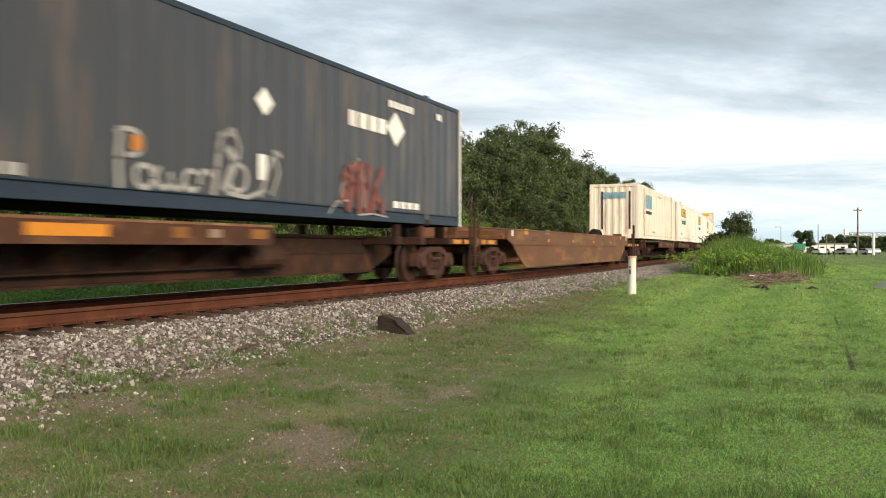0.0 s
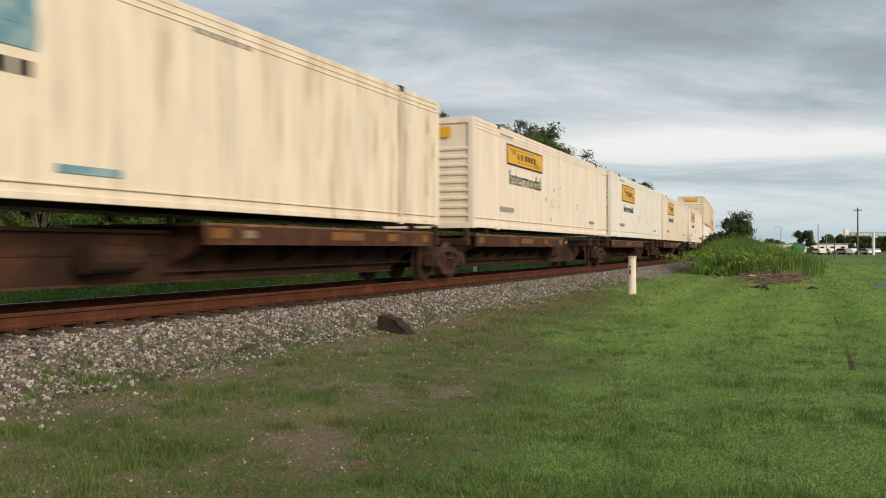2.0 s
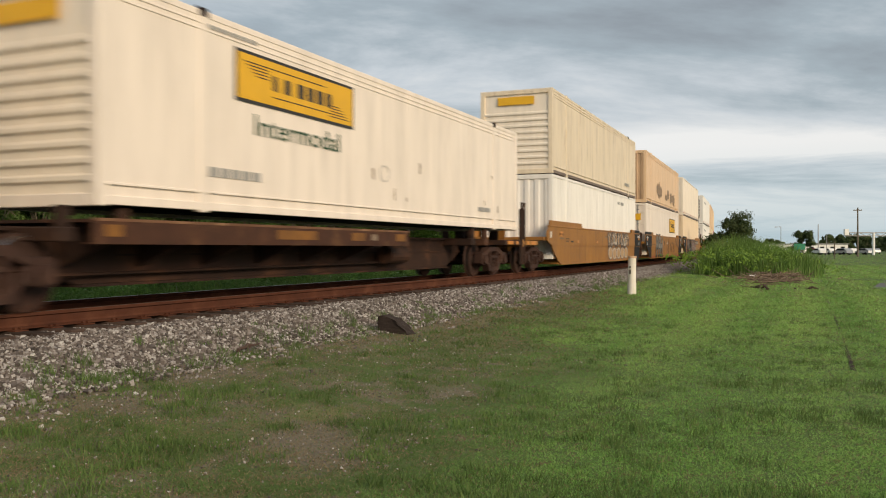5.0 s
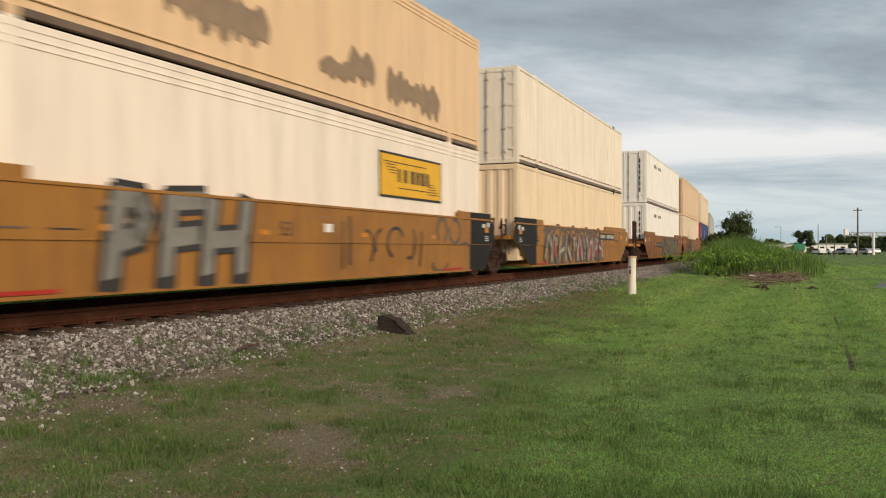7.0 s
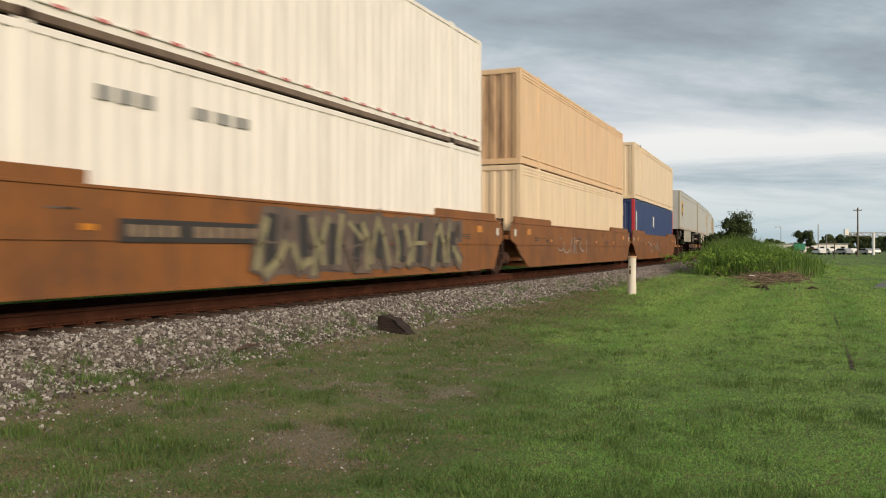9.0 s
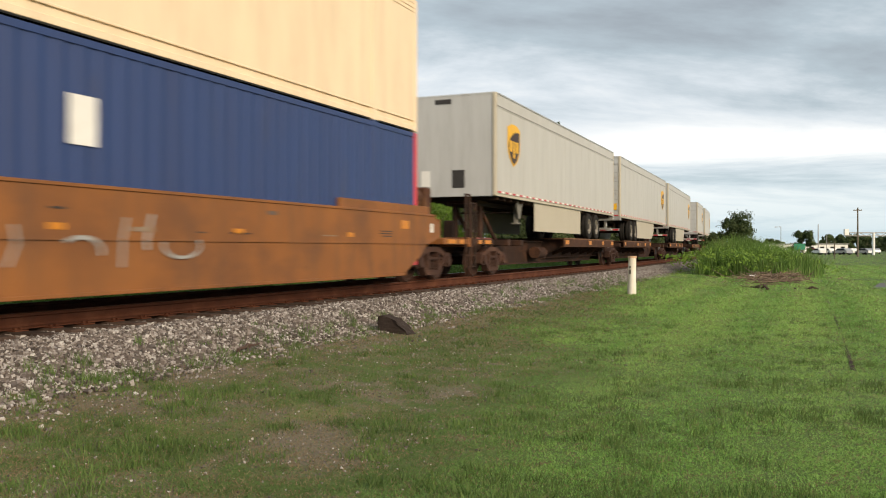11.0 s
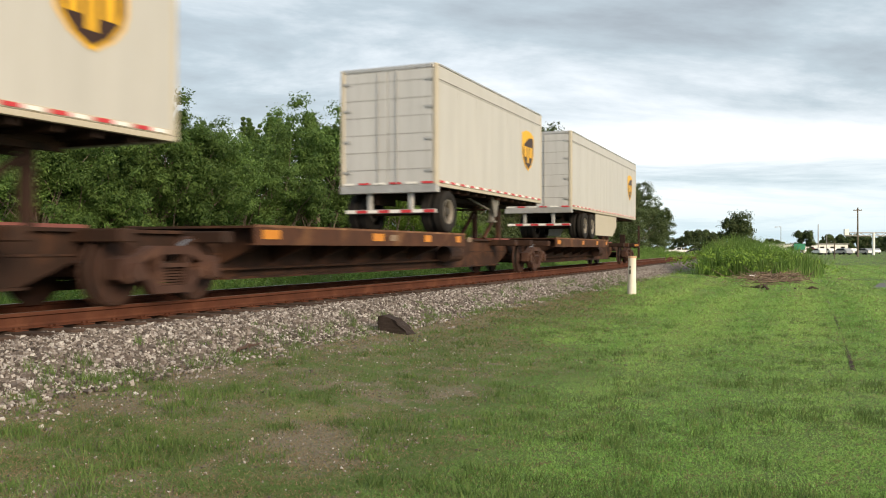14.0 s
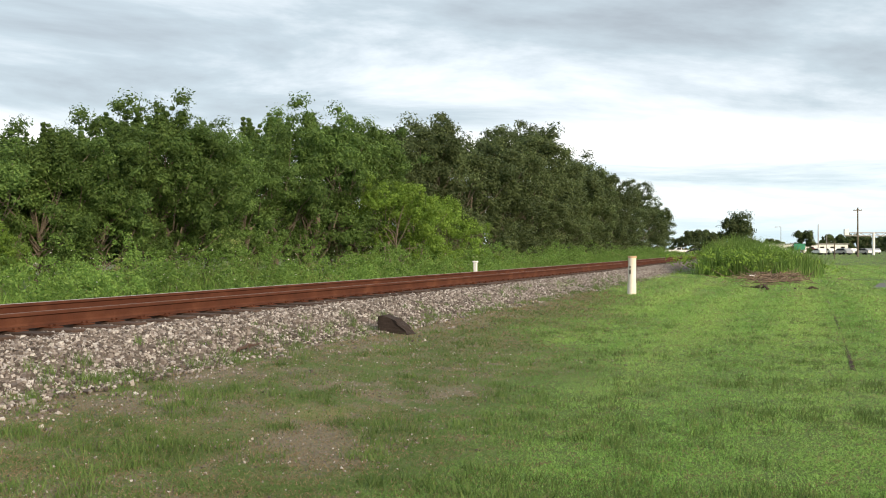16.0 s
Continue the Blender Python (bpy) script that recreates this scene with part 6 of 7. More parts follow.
        cyl(bm, (x - nose * 0.005, sy * 0.25, z0 + 0.08), (x - nose * 0.005, sy * 0.25, z1 - 0.12), 0.014, seg=6)
        part("lock_rod", bm, M_alu, d)
    part("rear_sill", boxes((*sorted((x, x + nose * 0.15)), -CW, CW, z0 - 0.14, z0 + 0.06), bevel=0.01), M_alu, c)
    part("rear_header", boxes((*sorted((x, x + nose * 0.10)), -CW + 0.13, CW - 0.13, z1 - 0.10, z1 - 0.005), bevel=0.01), M_alu, c)
    for k in range(6):
        y = -1.2 + k * 0.42
        plate_end(c, "red_tape" if k % 2 == 0 else "white_tape", x, -nose, y, y + 0.30, z0 + 0.07, z0 + 0.12, M_redtape if k % 2 == 0 else M_whitepaint)
    # bumper guard
    gx = x + nose * 0.12
    guard = part("bumper_guard", boxes((*sorted((gx, gx + nose * 0.10)), -1.2, 1.2, z0 - 0.62, z0 - 0.52), bevel=0.01), M_alu, c, "rear bumper guard bar")
    for sy in (-0.55, 0.55):
        part("guard_post", boxes((*sorted((gx, gx + nose * 0.10)), sy - 0.06, sy + 0.06, z0 - 0.60, z0 - 0.10), bevel=0.01), M_alu, guard)
    for k in range(8):
        y = -1.18 + k * 0.30
        part("red_tape" if k % 2 == 0 else "white_tape", boxes((*sorted((gx - nose * 0.003, gx - nose * 0.009)), y, y + 0.28, z0 - 0.605, z0 - 0.535)), M_redtape if k % 2 == 0 else M_whitepaint, guard)
    if refl_end:
        plate_end(c, "yellow_placard", x - nose * 0.01, -nose, -1.12, -0.84, z0 + 0.36, z0 + 0.66, M_yellow, "yellow placard on the rear door")
    # running gear
    for t in tyres:
        tx = L(t)
        bm = bmesh.new()
        cyl(bm, (tx, -1.0, 0.52), (tx, 1.0, 0.52), 0.075, seg=10)
        box(bm, tx - 0.5, tx + 0.5, -0.50, -0.40, 0.70, z0 - 0.15)
        box(bm, tx - 0.5, tx + 0.5, 0.40, 0.50, 0.70, z0 - 0.15)
        ax = part("axle", bm, M_dark, c)
        for yy in (-1.13, -0.83, 0.83, 1.13):
            tyre(ax, tx, yy)
    gx = L(gear)
    for sy in (-1, 1):
        bm = boxes((gx - 0.06, gx + 0.06, sy * 0.95 - 0.06, sy * 0.95 + 0.06, 0.42, z0 - 0.05), (gx - 0.12, gx + 0.12, sy * 0.95 - 0.12, sy * 0.95 + 0.12, 0.38, 0.43), bevel=0.01)
        prism(bm, [(gx - 0.32, z0), (gx - 0.08, z0 - 0.55), (gx + 0.08, z0 - 0.55), (gx + 0.32, z0)], sy * 1.05 - 0.02, sy * 1.05 + 0.02)
        cyl(bm, (gx, sy * 0.95, 0.7), (gx + nose * -1.0, sy * 0.5, z0), 0.03, seg=6)
        part("landing_leg", bm, M_skirt if skirt and nose > 0 else M_legs, c, "landing gear leg with a triangular bracket")
    bm = bmesh.new()
    cyl(bm, (gx, -0.95, 0.75), (gx, 0.95, 0.75), 0.03, seg=6)
    part("landing_brace", bm, M_dark, c)
    if skirt:
        a, b = L(skirt[0]), L(skirt[1])
        slant = 0.9
        lo = 1.31 - 1.125 + 0.0
        pts = [(a, lo), (b - slant, lo), (b, lo + 0.45), (b, z0), (a, z0)] if nose > 0 else [(a, lo), (b, lo), (b, z0), (a, z0)]
        for sy in (-1, 1):
            bm = prism(bmesh.new(), pts, sy * 1.22 - 0.012, sy * 1.22 + 0.012)
            part("side_skirt", bm, M_skirt, c, "pale side skirt panel")
    # shield emblem: a plain shape in two colours
    a, b = L(shield), L(shield) + 1.16
    w = b - a
    zt, zb = 4.39 - 1.125, 3.15 - 1.125
    hh = zt - zb
    out = [(a, zb + hh * 0.45), (a + w * 0.06, zb + hh * 0.30), (a + w * 0.22, zb + hh * 0.14), (a + w * 0.5, zb), (b - w * 0.22, zb + hh * 0.14), (b - w * 0.06, zb + hh * 0.30), (b, zb + hh * 0.45),
           (b, zt - hh * 0.10), (b - w * 0.25, zt - hh * 0.02), (a + w * 0.5, zt), (a + w * 0.25, zt - hh * 0.02), (a, zt - hh * 0.10)]
    sh = part("shield_emblem", prism(bmesh.new(), out, SIDE - 0.004, SIDE + 0.006), M_yellow, c, "brown and gold shield emblem")
    inn = [(a + w * 0.06, zb + hh * 0.46), (a + w * 0.12, zb + hh * 0.32), (a + w * 0.26, zb + hh * 0.17), (a + w * 0.5, zb + hh * 0.05), (b - w * 0.26, zb + hh * 0.17), (b - w * 0.12, zb + hh * 0.32), (b - w * 0.06, zb + hh * 0.46),
           (b - w * 0.06, zb + hh * 0.83), (b - w * 0.30, zb + hh * 0.84), (a + w * 0.45, zb + hh * 0.78), (a + w * 0.20, zb + hh * 0.66), (a + w * 0.06, zb + hh * 0.50)]
    part("shield_field", prism(bmesh.new(), inn, SIDE - 0.008, SIDE - 0.003), M_brownshield, sh)
    bm = boxes((a + w * 0.16, a + w * 0.34, SIDE - 0.012, SIDE - 0.007, zb + hh * 0.34, zb + hh * 0.60), (a + w * 0.42, a + w * 0.56, SIDE - 0.012, SIDE - 0.007, zb + hh * 0.20, zb + hh * 0.60),
               (a + w * 0.64, a + w * 0.84, SIDE - 0.012, SIDE - 0.007, zb + hh * 0.34, zb + hh * 0.60))
    part("emblem_bar", bm, M_yellow, sh, "plain gold bars")
    MOVERS_Z.append((c, uc, 1.125))
    return c


TYRE_MESH = {}


def tyre(parent, x, y):
    if not TYRE_MESH:
        for nm, prof, mat in (("tyre", [(-0.10, 0.30), (-0.125, 0.315), (-0.142, 0.37), (-0.145, 0.43), (-0.135, 0.48), (-0.11, 0.51), (-0.04, 0.52), (-0.035, 0.508), (-0.028, 0.508), (-0.023, 0.52), (0.04, 0.52), (0.11, 0.505), (0.14, 0.44), (0.13, 0.30)], M_tyre),
                              ("rim", [(-0.105, 0.302), (-0.125, 0.298), (-0.122, 0.276), (-0.03, 0.255), (0.03, 0.235), (0.045, 0.135), (0.0, 0.12), (-0.10, 0.10), (-0.115, 0.085), (-0.115, 0.0)], M_rim)):
            bm = bmesh.new()
            seg = 24
            rings = [[bm.verts.new((r * math.cos(6.28318 * k / seg), q, r * math.sin(6.28318 * k / seg))) for k in range(seg)] for q, r in prof]
            for a, b in zip(rings, rings[1:]):
                for k in range(seg):
                    j = (k + 1) % seg
                    try:
                        bm.faces.new((a[k], a[j], b[j], b[k]))
                    except ValueError:
                        pass
            bmesh.ops.remove_doubles(bm, verts=bm.verts[:], dist=0.0005)
            bmesh.ops.recalc_face_normals(bm, faces=bm.faces[:])
            me = bpy.data.meshes.new(nm)
            bm.to_mesh(me)
            bm.free()
            me.shade_smooth()
            me.materials.append(mat)
            if nm == "rim":
                me.materials.append(M_rimring)
                for p in me.polygons:
                    p.material_index = int(math.hypot(p.center.x, p.center.z) > 0.25)
            TYRE_MESH[nm] = me
    t = link_mesh("tyre", TYRE_MESH["tyre"], None, parent)
    t.matrix_local = Matrix.Translation((x, y, 0.52)) @ (Matrix.Identity(4) if y < 0 else Matrix.Rotation(math.pi, 4, "Z"))
    link_mesh("rim", TYRE_MESH["rim"], None, t, "dull steel wheel rim")


# ---- spine car with the black box (its last platform) ----
spine_unit("rusty brown spine car platform under a charcoal container", 10.0, 1.7, 18.3, (3.0, 11.4), [1.7, 18.3], [(19.4, 1)], seed=1)
black = container("charcoal corrugated container with white marks and graffiti", 3.25, 1.29, M_black, edge=M_black, rail=M_navyrail, pitch=0.42, depth=0.012)


def dress_black():
    h = -CL / 2
    part("white_edge", boxes((CL / 2 - 0.07, CL / 2 + 0.003, SIDE - 0.004, SIDE + 0.05, 0.0, CH)), M_whitepaint, black, "white painted corner edge")
    for k, (x, w) in enumerate(((10.65, 0.12), (10.82, 0.12), (11.05, 0.30), (11.45, 0.32), (11.85, 0.30))):
        part("logo_block", boxes((h + x, h + x + w, SIDE - 0.004, SIDE, 1.80, 2.10)), M_whitepaint, black, "white painted logo block")
    dm = bmesh.new()
    x, z = h + 12.60, 1.97
    prism(dm, [(x - 0.42, z), (x, z - 0.36), (x + 0.42, z), (x, z + 0.36)], SIDE - 0.004, SIDE)
    part("logo_diamond", dm, M_whitepaint, black, "white painted diamond")
    dm = prism(bmesh.new(), [(h + 7.72, 1.82), (h + 7.96, 1.59), (h + 8.20, 1.82), (h + 7.96, 2.05)], SIDE - 0.004, SIDE)
    part("logo_diamond", dm, M_whitepaint, black)
    small_print(black, h + 12.3, h + 13.5, 2.40, 2.54, M_whitepaint, 5)
    small_print(black, h + 12.5, h + 13.8, 0.32, 0.46, M_whitepaint, 4)
    small_print(black, h + 14.7, h + 15.0, 2.45, 2.6, M_whitepaint, 2)
    for x, z0, z1, w in ((5.08, 0.74, 0.94, 0.20), (7.80, 0.56, 0.97, 0.20)):
        part("sun_patch", boxes((h + x, h + x + w, SIDE - 0.004, SIDE, z0, z1)), M_amber if x < 6 else M_whitepaint, black, "bright patch on the side")
    def spray(pts, w, mat, label):
        bm = bmesh.new()
        stroke(bm, [(h + px_, pz) for px_, pz in pts], w, SIDE)
        part("graffiti", bm, mat, black, label)

    def loop(cx, cz, rx, rz, w, a0, a1, mat, label):
        part("graffiti", arc_band(bmesh.new(), h + cx, cz, rx, rz, w, a0, a1, SIDE), mat, black, label)

    grey, red = "grey sprayed graffiti stroke", "dull red sprayed graffiti stroke"
    spray([(4.86, 0.26), (4.84, 0.62), (4.88, 1.0)], 0.08, M_greypaint, grey)
    loop(5.02, 0.84, 0.24, 0.17, 0.07, -100, 150, M_greypaint, grey)
    for cx, cz, rx, rz, a0, a1 in ((5.30, 0.42, 0.17, 0.15, 0, 350), (5.66, 0.44, 0.15, 0.15, 120, 360), (5.92, 0.44, 0.13, 0.15, 150, 370), (6.22, 0.43, 0.15, 0.14, 40, 330), (6.52, 0.44, 0.13, 0.15, 30, 200), (7.05, 0.95, 0.24, 0.26, -40, 200), (7.28, 0.55, 0.22, 0.20, -160, 90)):
        loop(cx, cz, rx, rz, 0.075, a0, a1, M_greypaint, grey)
    spray([(6.70, 0.28), (6.78, 0.66), (6.86, 1.14), (7.16, 1.26), (7.30, 1.0)], 0.09, M_greypaint, grey)
    spray([(6.95, 0.36), (7.20, 0.78), (7.06, 0.95)], 0.15, M_greypaint, grey)
    spray([(7.05, 0.30), (7.50, 0.26), (7.95, 0.40)], 0.07, M_greypaint, grey)
    spray([(7.85, 0.30), (8.05, 0.75), (8.28, 1.05), (8.40, 0.98)], 0.07, M_greypaint, grey)
    spray([(8.20, 1.05), (8.36, 0.70), (8.15, 0.34)], 0.05, M_greypaint, grey)
    for pts in ([(10.35, 0.36), (10.60, 0.62), (10.42, 0.80), (10.95, 1.08)], [(10.62, 0.22), (10.82, 0.70), (10.62, 1.0)], [(11.05, 0.20), (11.02, 0.70), (11.16, 1.10)], [(11.35, 0.22), (11.32, 0.72), (11.46, 1.08)],
                [(11.58, 0.22), (11.66, 0.64), (12.0, 1.06)], [(11.66, 0.62), (11.95, 0.36), (12.02, 0.20)], [(11.05, 0.66), (11.4, 0.70)]):
        spray(pts, 0.17, M_dullred, red)
    for pts in ([(9.92, 0.10), (10.20, 0.34), (10.62, 0.38)], [(10.28, 0.30), (10.50, 0.92), (11.02, 1.20)], [(11.0, 0.12), (11.62, 0.16), (12.15, 0.12)], [(11.22, 0.28), (11.20, 1.0)]):
        spray(pts, 0.035, M_greypaint, grey)
    small_print(black, h + 2.9, h + 3.5, 0.28, 0.42, M_greypaint, 2)


dress_black()

# ---- empty well car ----
well_unit("empty faded brown well car", 31.8, 22.3, 41.3, M_wellbrown, [22.3, 41.3], [(21.4, -1), (42.2, 1)], seed=2, raised=None, long_ends=0.35, free=(True, True), near_top=1.30)

# ---- five-platform spine car with single boxes ----
C_TRUCKS = [45.35, 62.0, 79.1, 96.2, 113.6, 129.7]
for k in range(5):
    ul, ur = C_TRUCKS[k], C_TRUCKS[k + 1]
    deck = (52.64, 60.57) if k == 0 else (ul + 1.35, ul + 10.1)
    ends = [(44.3, -1)] if k == 0 else [(130.8, 1)] if k == 4 else []
    spine_unit("rusty brown spine car platform carrying a white container", (ul + ur) / 2, ul, ur, deck, [ul] if k < 4 else [ul, ur], ends, seed=10 + k)

csx = container("worn cream container with faded blue logo blocks and rust streaks", 44.86, 1.29, M_rustycream, style="smooth", end="corrugated", base_rail=0.24)


def dress_csx():
    h = -CL / 2
    for x, w in ((2.48, 0.78), (3.34, 0.74), (4.16, 0.80)):
        bm = bmesh.new()
        prism(bm, [(h + x, 1.80), (h + x + 0.12, 1.70), (h + x + w - 0.04, 1.70), (h + x + w, 1.84), (h + x + w - 0.05, 2.40), (h + x + w - 0.15, 2.48), (h + x + 0.1, 2.48), (h + x, 2.36)], SIDE - 0.004, SIDE)
        prism(bm, [(h + x + 0.24, 1.96), (h + x + w - 0.2, 1.96), (h + x + w - 0.2, 2.24), (h + x + 0.24, 2.24)], SIDE - 0.007, SIDE - 0.003)
        part("logo_block", bm, M_inkblue, csx, "faded blue logo strokes")
    small_print(csx, h + 2.6, h + 4.95, 1.40, 1.57, M_ink, 8)
    small_print(csx, h + 5.2, h + 6.6, 0.36, 0.46, M_inkblue, 1)
    small_print(csx, h + 7.6, h + 9.0, 2.55, 2.62, M_greypaint, 5)
    for ya in (-0.62, -0.20, 0.22):
        part("end_logo_block", boxes((h - 0.010, h - 0.004, ya, ya + 0.36, 2.14, 2.46)), M_inkblue, csx, "faded blue logo block on the end wall")
    bm = bmesh.new()
    for y in (-0.84, 0.62):
        box(bm, h - 0.016, h + 0.01, y - 0.04, y + 0.04, 0.5, 2.5)
    part("end_channel", bm, M_rust, csx, "rusty upright channels in the end wall")
    for sx in (-1, 1):
        for dx in (-0.11, 0.095):
            part("rust_line", boxes((sx * 6.10 + dx, sx * 6.10 + dx + 0.022, SIDE - 0.007, SIDE - 0.003, 0.15, CH - 0.12)), M_rust, csx, "rusty joint beside the lifting post")
    g = random.Random(9)
    bm = bmesh.new()
    for k in range(26):
        x = h + g.choice((0.3, 1.0, 1.9, 2.0, 13.9, 14.2, 15.5)) + g.uniform(-0.3, 0.3)
        z = g.uniform(0.5, 2.3)
        box(bm, x, x + g.uniform(0.02, 0.06), SIDE - 0.002, SIDE, z, z + g.uniform(0.15, 0.7))
    part("rust_streak", bm, material("thin rust streaks", (0.48, 0.33, 0.22), (0.62, 0.5, 0.38), scale=6), csx, "brown rust streaks")


dress_csx()
reefer("white container with a yellow sign board and horizontal-ribbed grey end", 63.20, M_white, 1)
reefer("white container with a yellow sign board and dark-green word", 80.44, M_whitecool, 2)
reefer("cream container with a yellow sign board and dark scrapes", 97.45, M_whiteworn, 3)
reefer("cream container with a yellow sign board", 115.03, M_white, 4)

# ---- yellow three-unit well car, double stacked ----
D_TRUCKS = [133.5, 152.95, 172.6, 191.8]
for k in range(3):
    ul, ur = D_TRUCKS[k], D_TRUCKS[k + 1]
    car = well_unit("yellow well car with black end panels and graffiti", (ul + ur) / 2, ul, ur, M_wellyellow, [ul] if k < 2 else [ul, ur],
                    [(132.6, -1)] if k == 0 else [(192.7, 1)] if k == 2 else [], seed=30 + k, black=True, raised=False, long_ends=0.5, free=(k == 0, k == 2))
    a = ul - (ul + ur) / 2
    wy = -1.406
    if k == 0:
        bubbles(car, a + 10.4, a + 15.0, 0.27, 0.855, 40, -1.381, 5)
        wild_letters(car, a + 10.2, a + 15.1, 0.92, 1.42, 47, wy, 7, M_palespray, M_tanspray, M_darkspray)
        scrawl(car, "graffiti", a + 10.2, a + 15.2, 0.92, 1.42, M_ink, 41, "dark sprayed graffiti strokes", wy - 0.016, letters=8, w=0.035)
    if k == 1:
        letters = (([(5.10, 0.36), (5.16, 0.9), (5.26, 1.42)], [(5.26, 1.42), (5.58, 1.40), (5.70, 1.18), (5.56, 0.92), (5.22, 0.84)]),
                   ([(6.08, 0.36), (6.12, 0.9), (6.20, 1.40)], [(6.20, 1.40), (6.78, 1.44)], [(6.14, 0.90), (6.68, 0.95)]),
                   ([(6.92, 0.36), (6.96, 0.9), (7.04, 1.40)], [(7.70, 0.36), (7.74, 0.9), (7.84, 1.44)], [(6.98, 0.88), (7.74, 0.92)]))
        for w, mat, dy, lab in ((0.42, M_ink, 0.0, "black sprayed letter outline"), (0.25, M_silver, 0.006, "grey sprayed graffiti letter")):
            for lines in letters:
                bm = bmesh.new()
                for i, pts in enumerate(lines):
                    stroke(bm, [(a + px_, pz) for px_, pz in pts], w, wy - dy - 0.0012 * i)
                part("graffiti", bm, mat, car, lab)
        for x in (5.08, 6.06, 6.90, 7.70):
            part("graffiti", prism(bmesh.new(), [(a + x - 0.19, 0.24), (a + x + 0.17, 0.22), (a + x + 0.20, 0.42), (a + x - 0.15, 0.36)], wy - 0.018, wy - 0.012), M_ink, car, "black sprayed letter foot")
        lettering("lettering", "53", 0.34, M_ink, car, Matrix.Translation((a + 8.73, wy, 0.97)) @ FACE, "black painted size number")
        part("placard", boxes((a + 10.1, a + 10.35, wy - 0.006, wy, 1.05, 1.2)), M_whitepaint, car, "small white placard")
        scrawl(car, "graffiti", a + 10.6, a + 14.6, 0.35, 1.35, M_ink, 42, "dark sprayed scribble", wy, letters=6, w=0.06)
        # two large sprayed loops with a curling tail
        for cx, cz, rx, rz, w, a0, a1 in ((15.28, 1.17, 0.28, 0.28, 0.10, -60, 230), (16.05, 1.17, 0.33, 0.28, 0.09, -200, 110), (15.2, 0.42, 0.42, 0.18, 0.08, 170, 360), (16.7, 0.78, 0.32, 0.12, 0.06, 20, 150)):
            part("graffiti", arc_band(bmesh.new(), a + cx, cz, rx, rz, w, a0, a1, wy), M_darkspray, car, "dark sprayed loop")
    if k == 2:
        for q in range(12):
            part("graffiti", arc_band(bmesh.new(), a + 4.3 + q * 0.70, 1.22 + 0.05 * (q % 3), 0.36, 0.20, 0.16, 10, 170, wy), M_darkspray, car, "dark sprayed cloud edge")
        wild_letters(car, a + 4.0, a + 12.9, 0.32, 1.24, 44, wy - 0.004, 10, M_worngrey, M_brightred, M_darkspray)
        name_panel(car, a + 12.2, a + 15.25, 1.12, 1.40, wy - 0.02)

Z_LOW, Z_UP = 0.40, 3.325
d1 = container("grimy cream container with plain side panels on top of a stack", 135.02, Z_UP, M_cream, style="smooth", end="ribbed", sill=M_sill)
small_print(d1, -CL / 2 + 13.2, -CL / 2 + 14.4, 0.46, 0.60, M_greypaint, 5)
d1l = container("white corrugated container in a yellow well car", 135.02, Z_LOW, M_whitecool)
small_print(d1l, -CL / 2 + 11.4, -CL / 2 + 11.9, 2.40, 2.53, M_greypaint, 3)
small_print(d1l, -CL / 2 + 12.15, -CL / 2 + 12.9, 2.40, 2.53, M_greypaint, 4)
d2 = container("tan container with grey graffiti on top of a stack", 154.76, Z_UP, M_tan, style="smooth", end="corrugated", end_paint=M_tanrust, sill=M_sill)
M_greyspray = material("grey spray paint", (0.23, 0.175, 0.13), (0.33, 0.23, 0.15), rough=0.8, scale=3)
for q, (xa, xb, za, zb) in enumerate(((4.3, 5.0, 0.62, 1.36), (4.9, 5.9, 0.45, 1.5), (5.8, 6.8, 0.55, 1.3), (8.3, 9.5, 0.5, 0.95), (9.3, 10.4, 0.55, 1.3), (10.9, 11.7, 0.36, 1.25), (11.6, 12.6, 0.5, 1.1), (12.5, 13.6, 0.32, 1.2))):
    blotch(d2, -CL / 2 + xa, -CL / 2 + xb, za, zb, M_greyspray, 50 + q, SIDE - 0.002 * (q % 2), "blotchy grey sprayed graffiti patch")
d2l = container("white container with a yellow sign board in a well car", 154.76, Z_LOW, M_white, style="smooth", end="doors")
sign_board(d2l, CL / 2 - 5.6, CL / 2 - 2.5, 1.42, 2.36)
plate_end(d2l, "sign_plate", -CL / 2 - 0.02, -1, -1.0, 0.55, 1.95, 2.30, M_yellow, "yellow sign plate")
for k in range(6):
    plate_end(d2l, "bar", -CL / 2 - 0.03, -1, -0.70 + k * 0.17, -0.59 + k * 0.17, 2.05, 2.19, M_ink, "dark bar on the yellow plate")
d3 = container("white corrugated container with red marks on top of a stack", 174.15, Z_UP, M_whiteworn, end="doors", sill=M_sill)
container("beige corrugated container in a yellow well car", 174.15, Z_LOW, M_beige, end="corrugated")

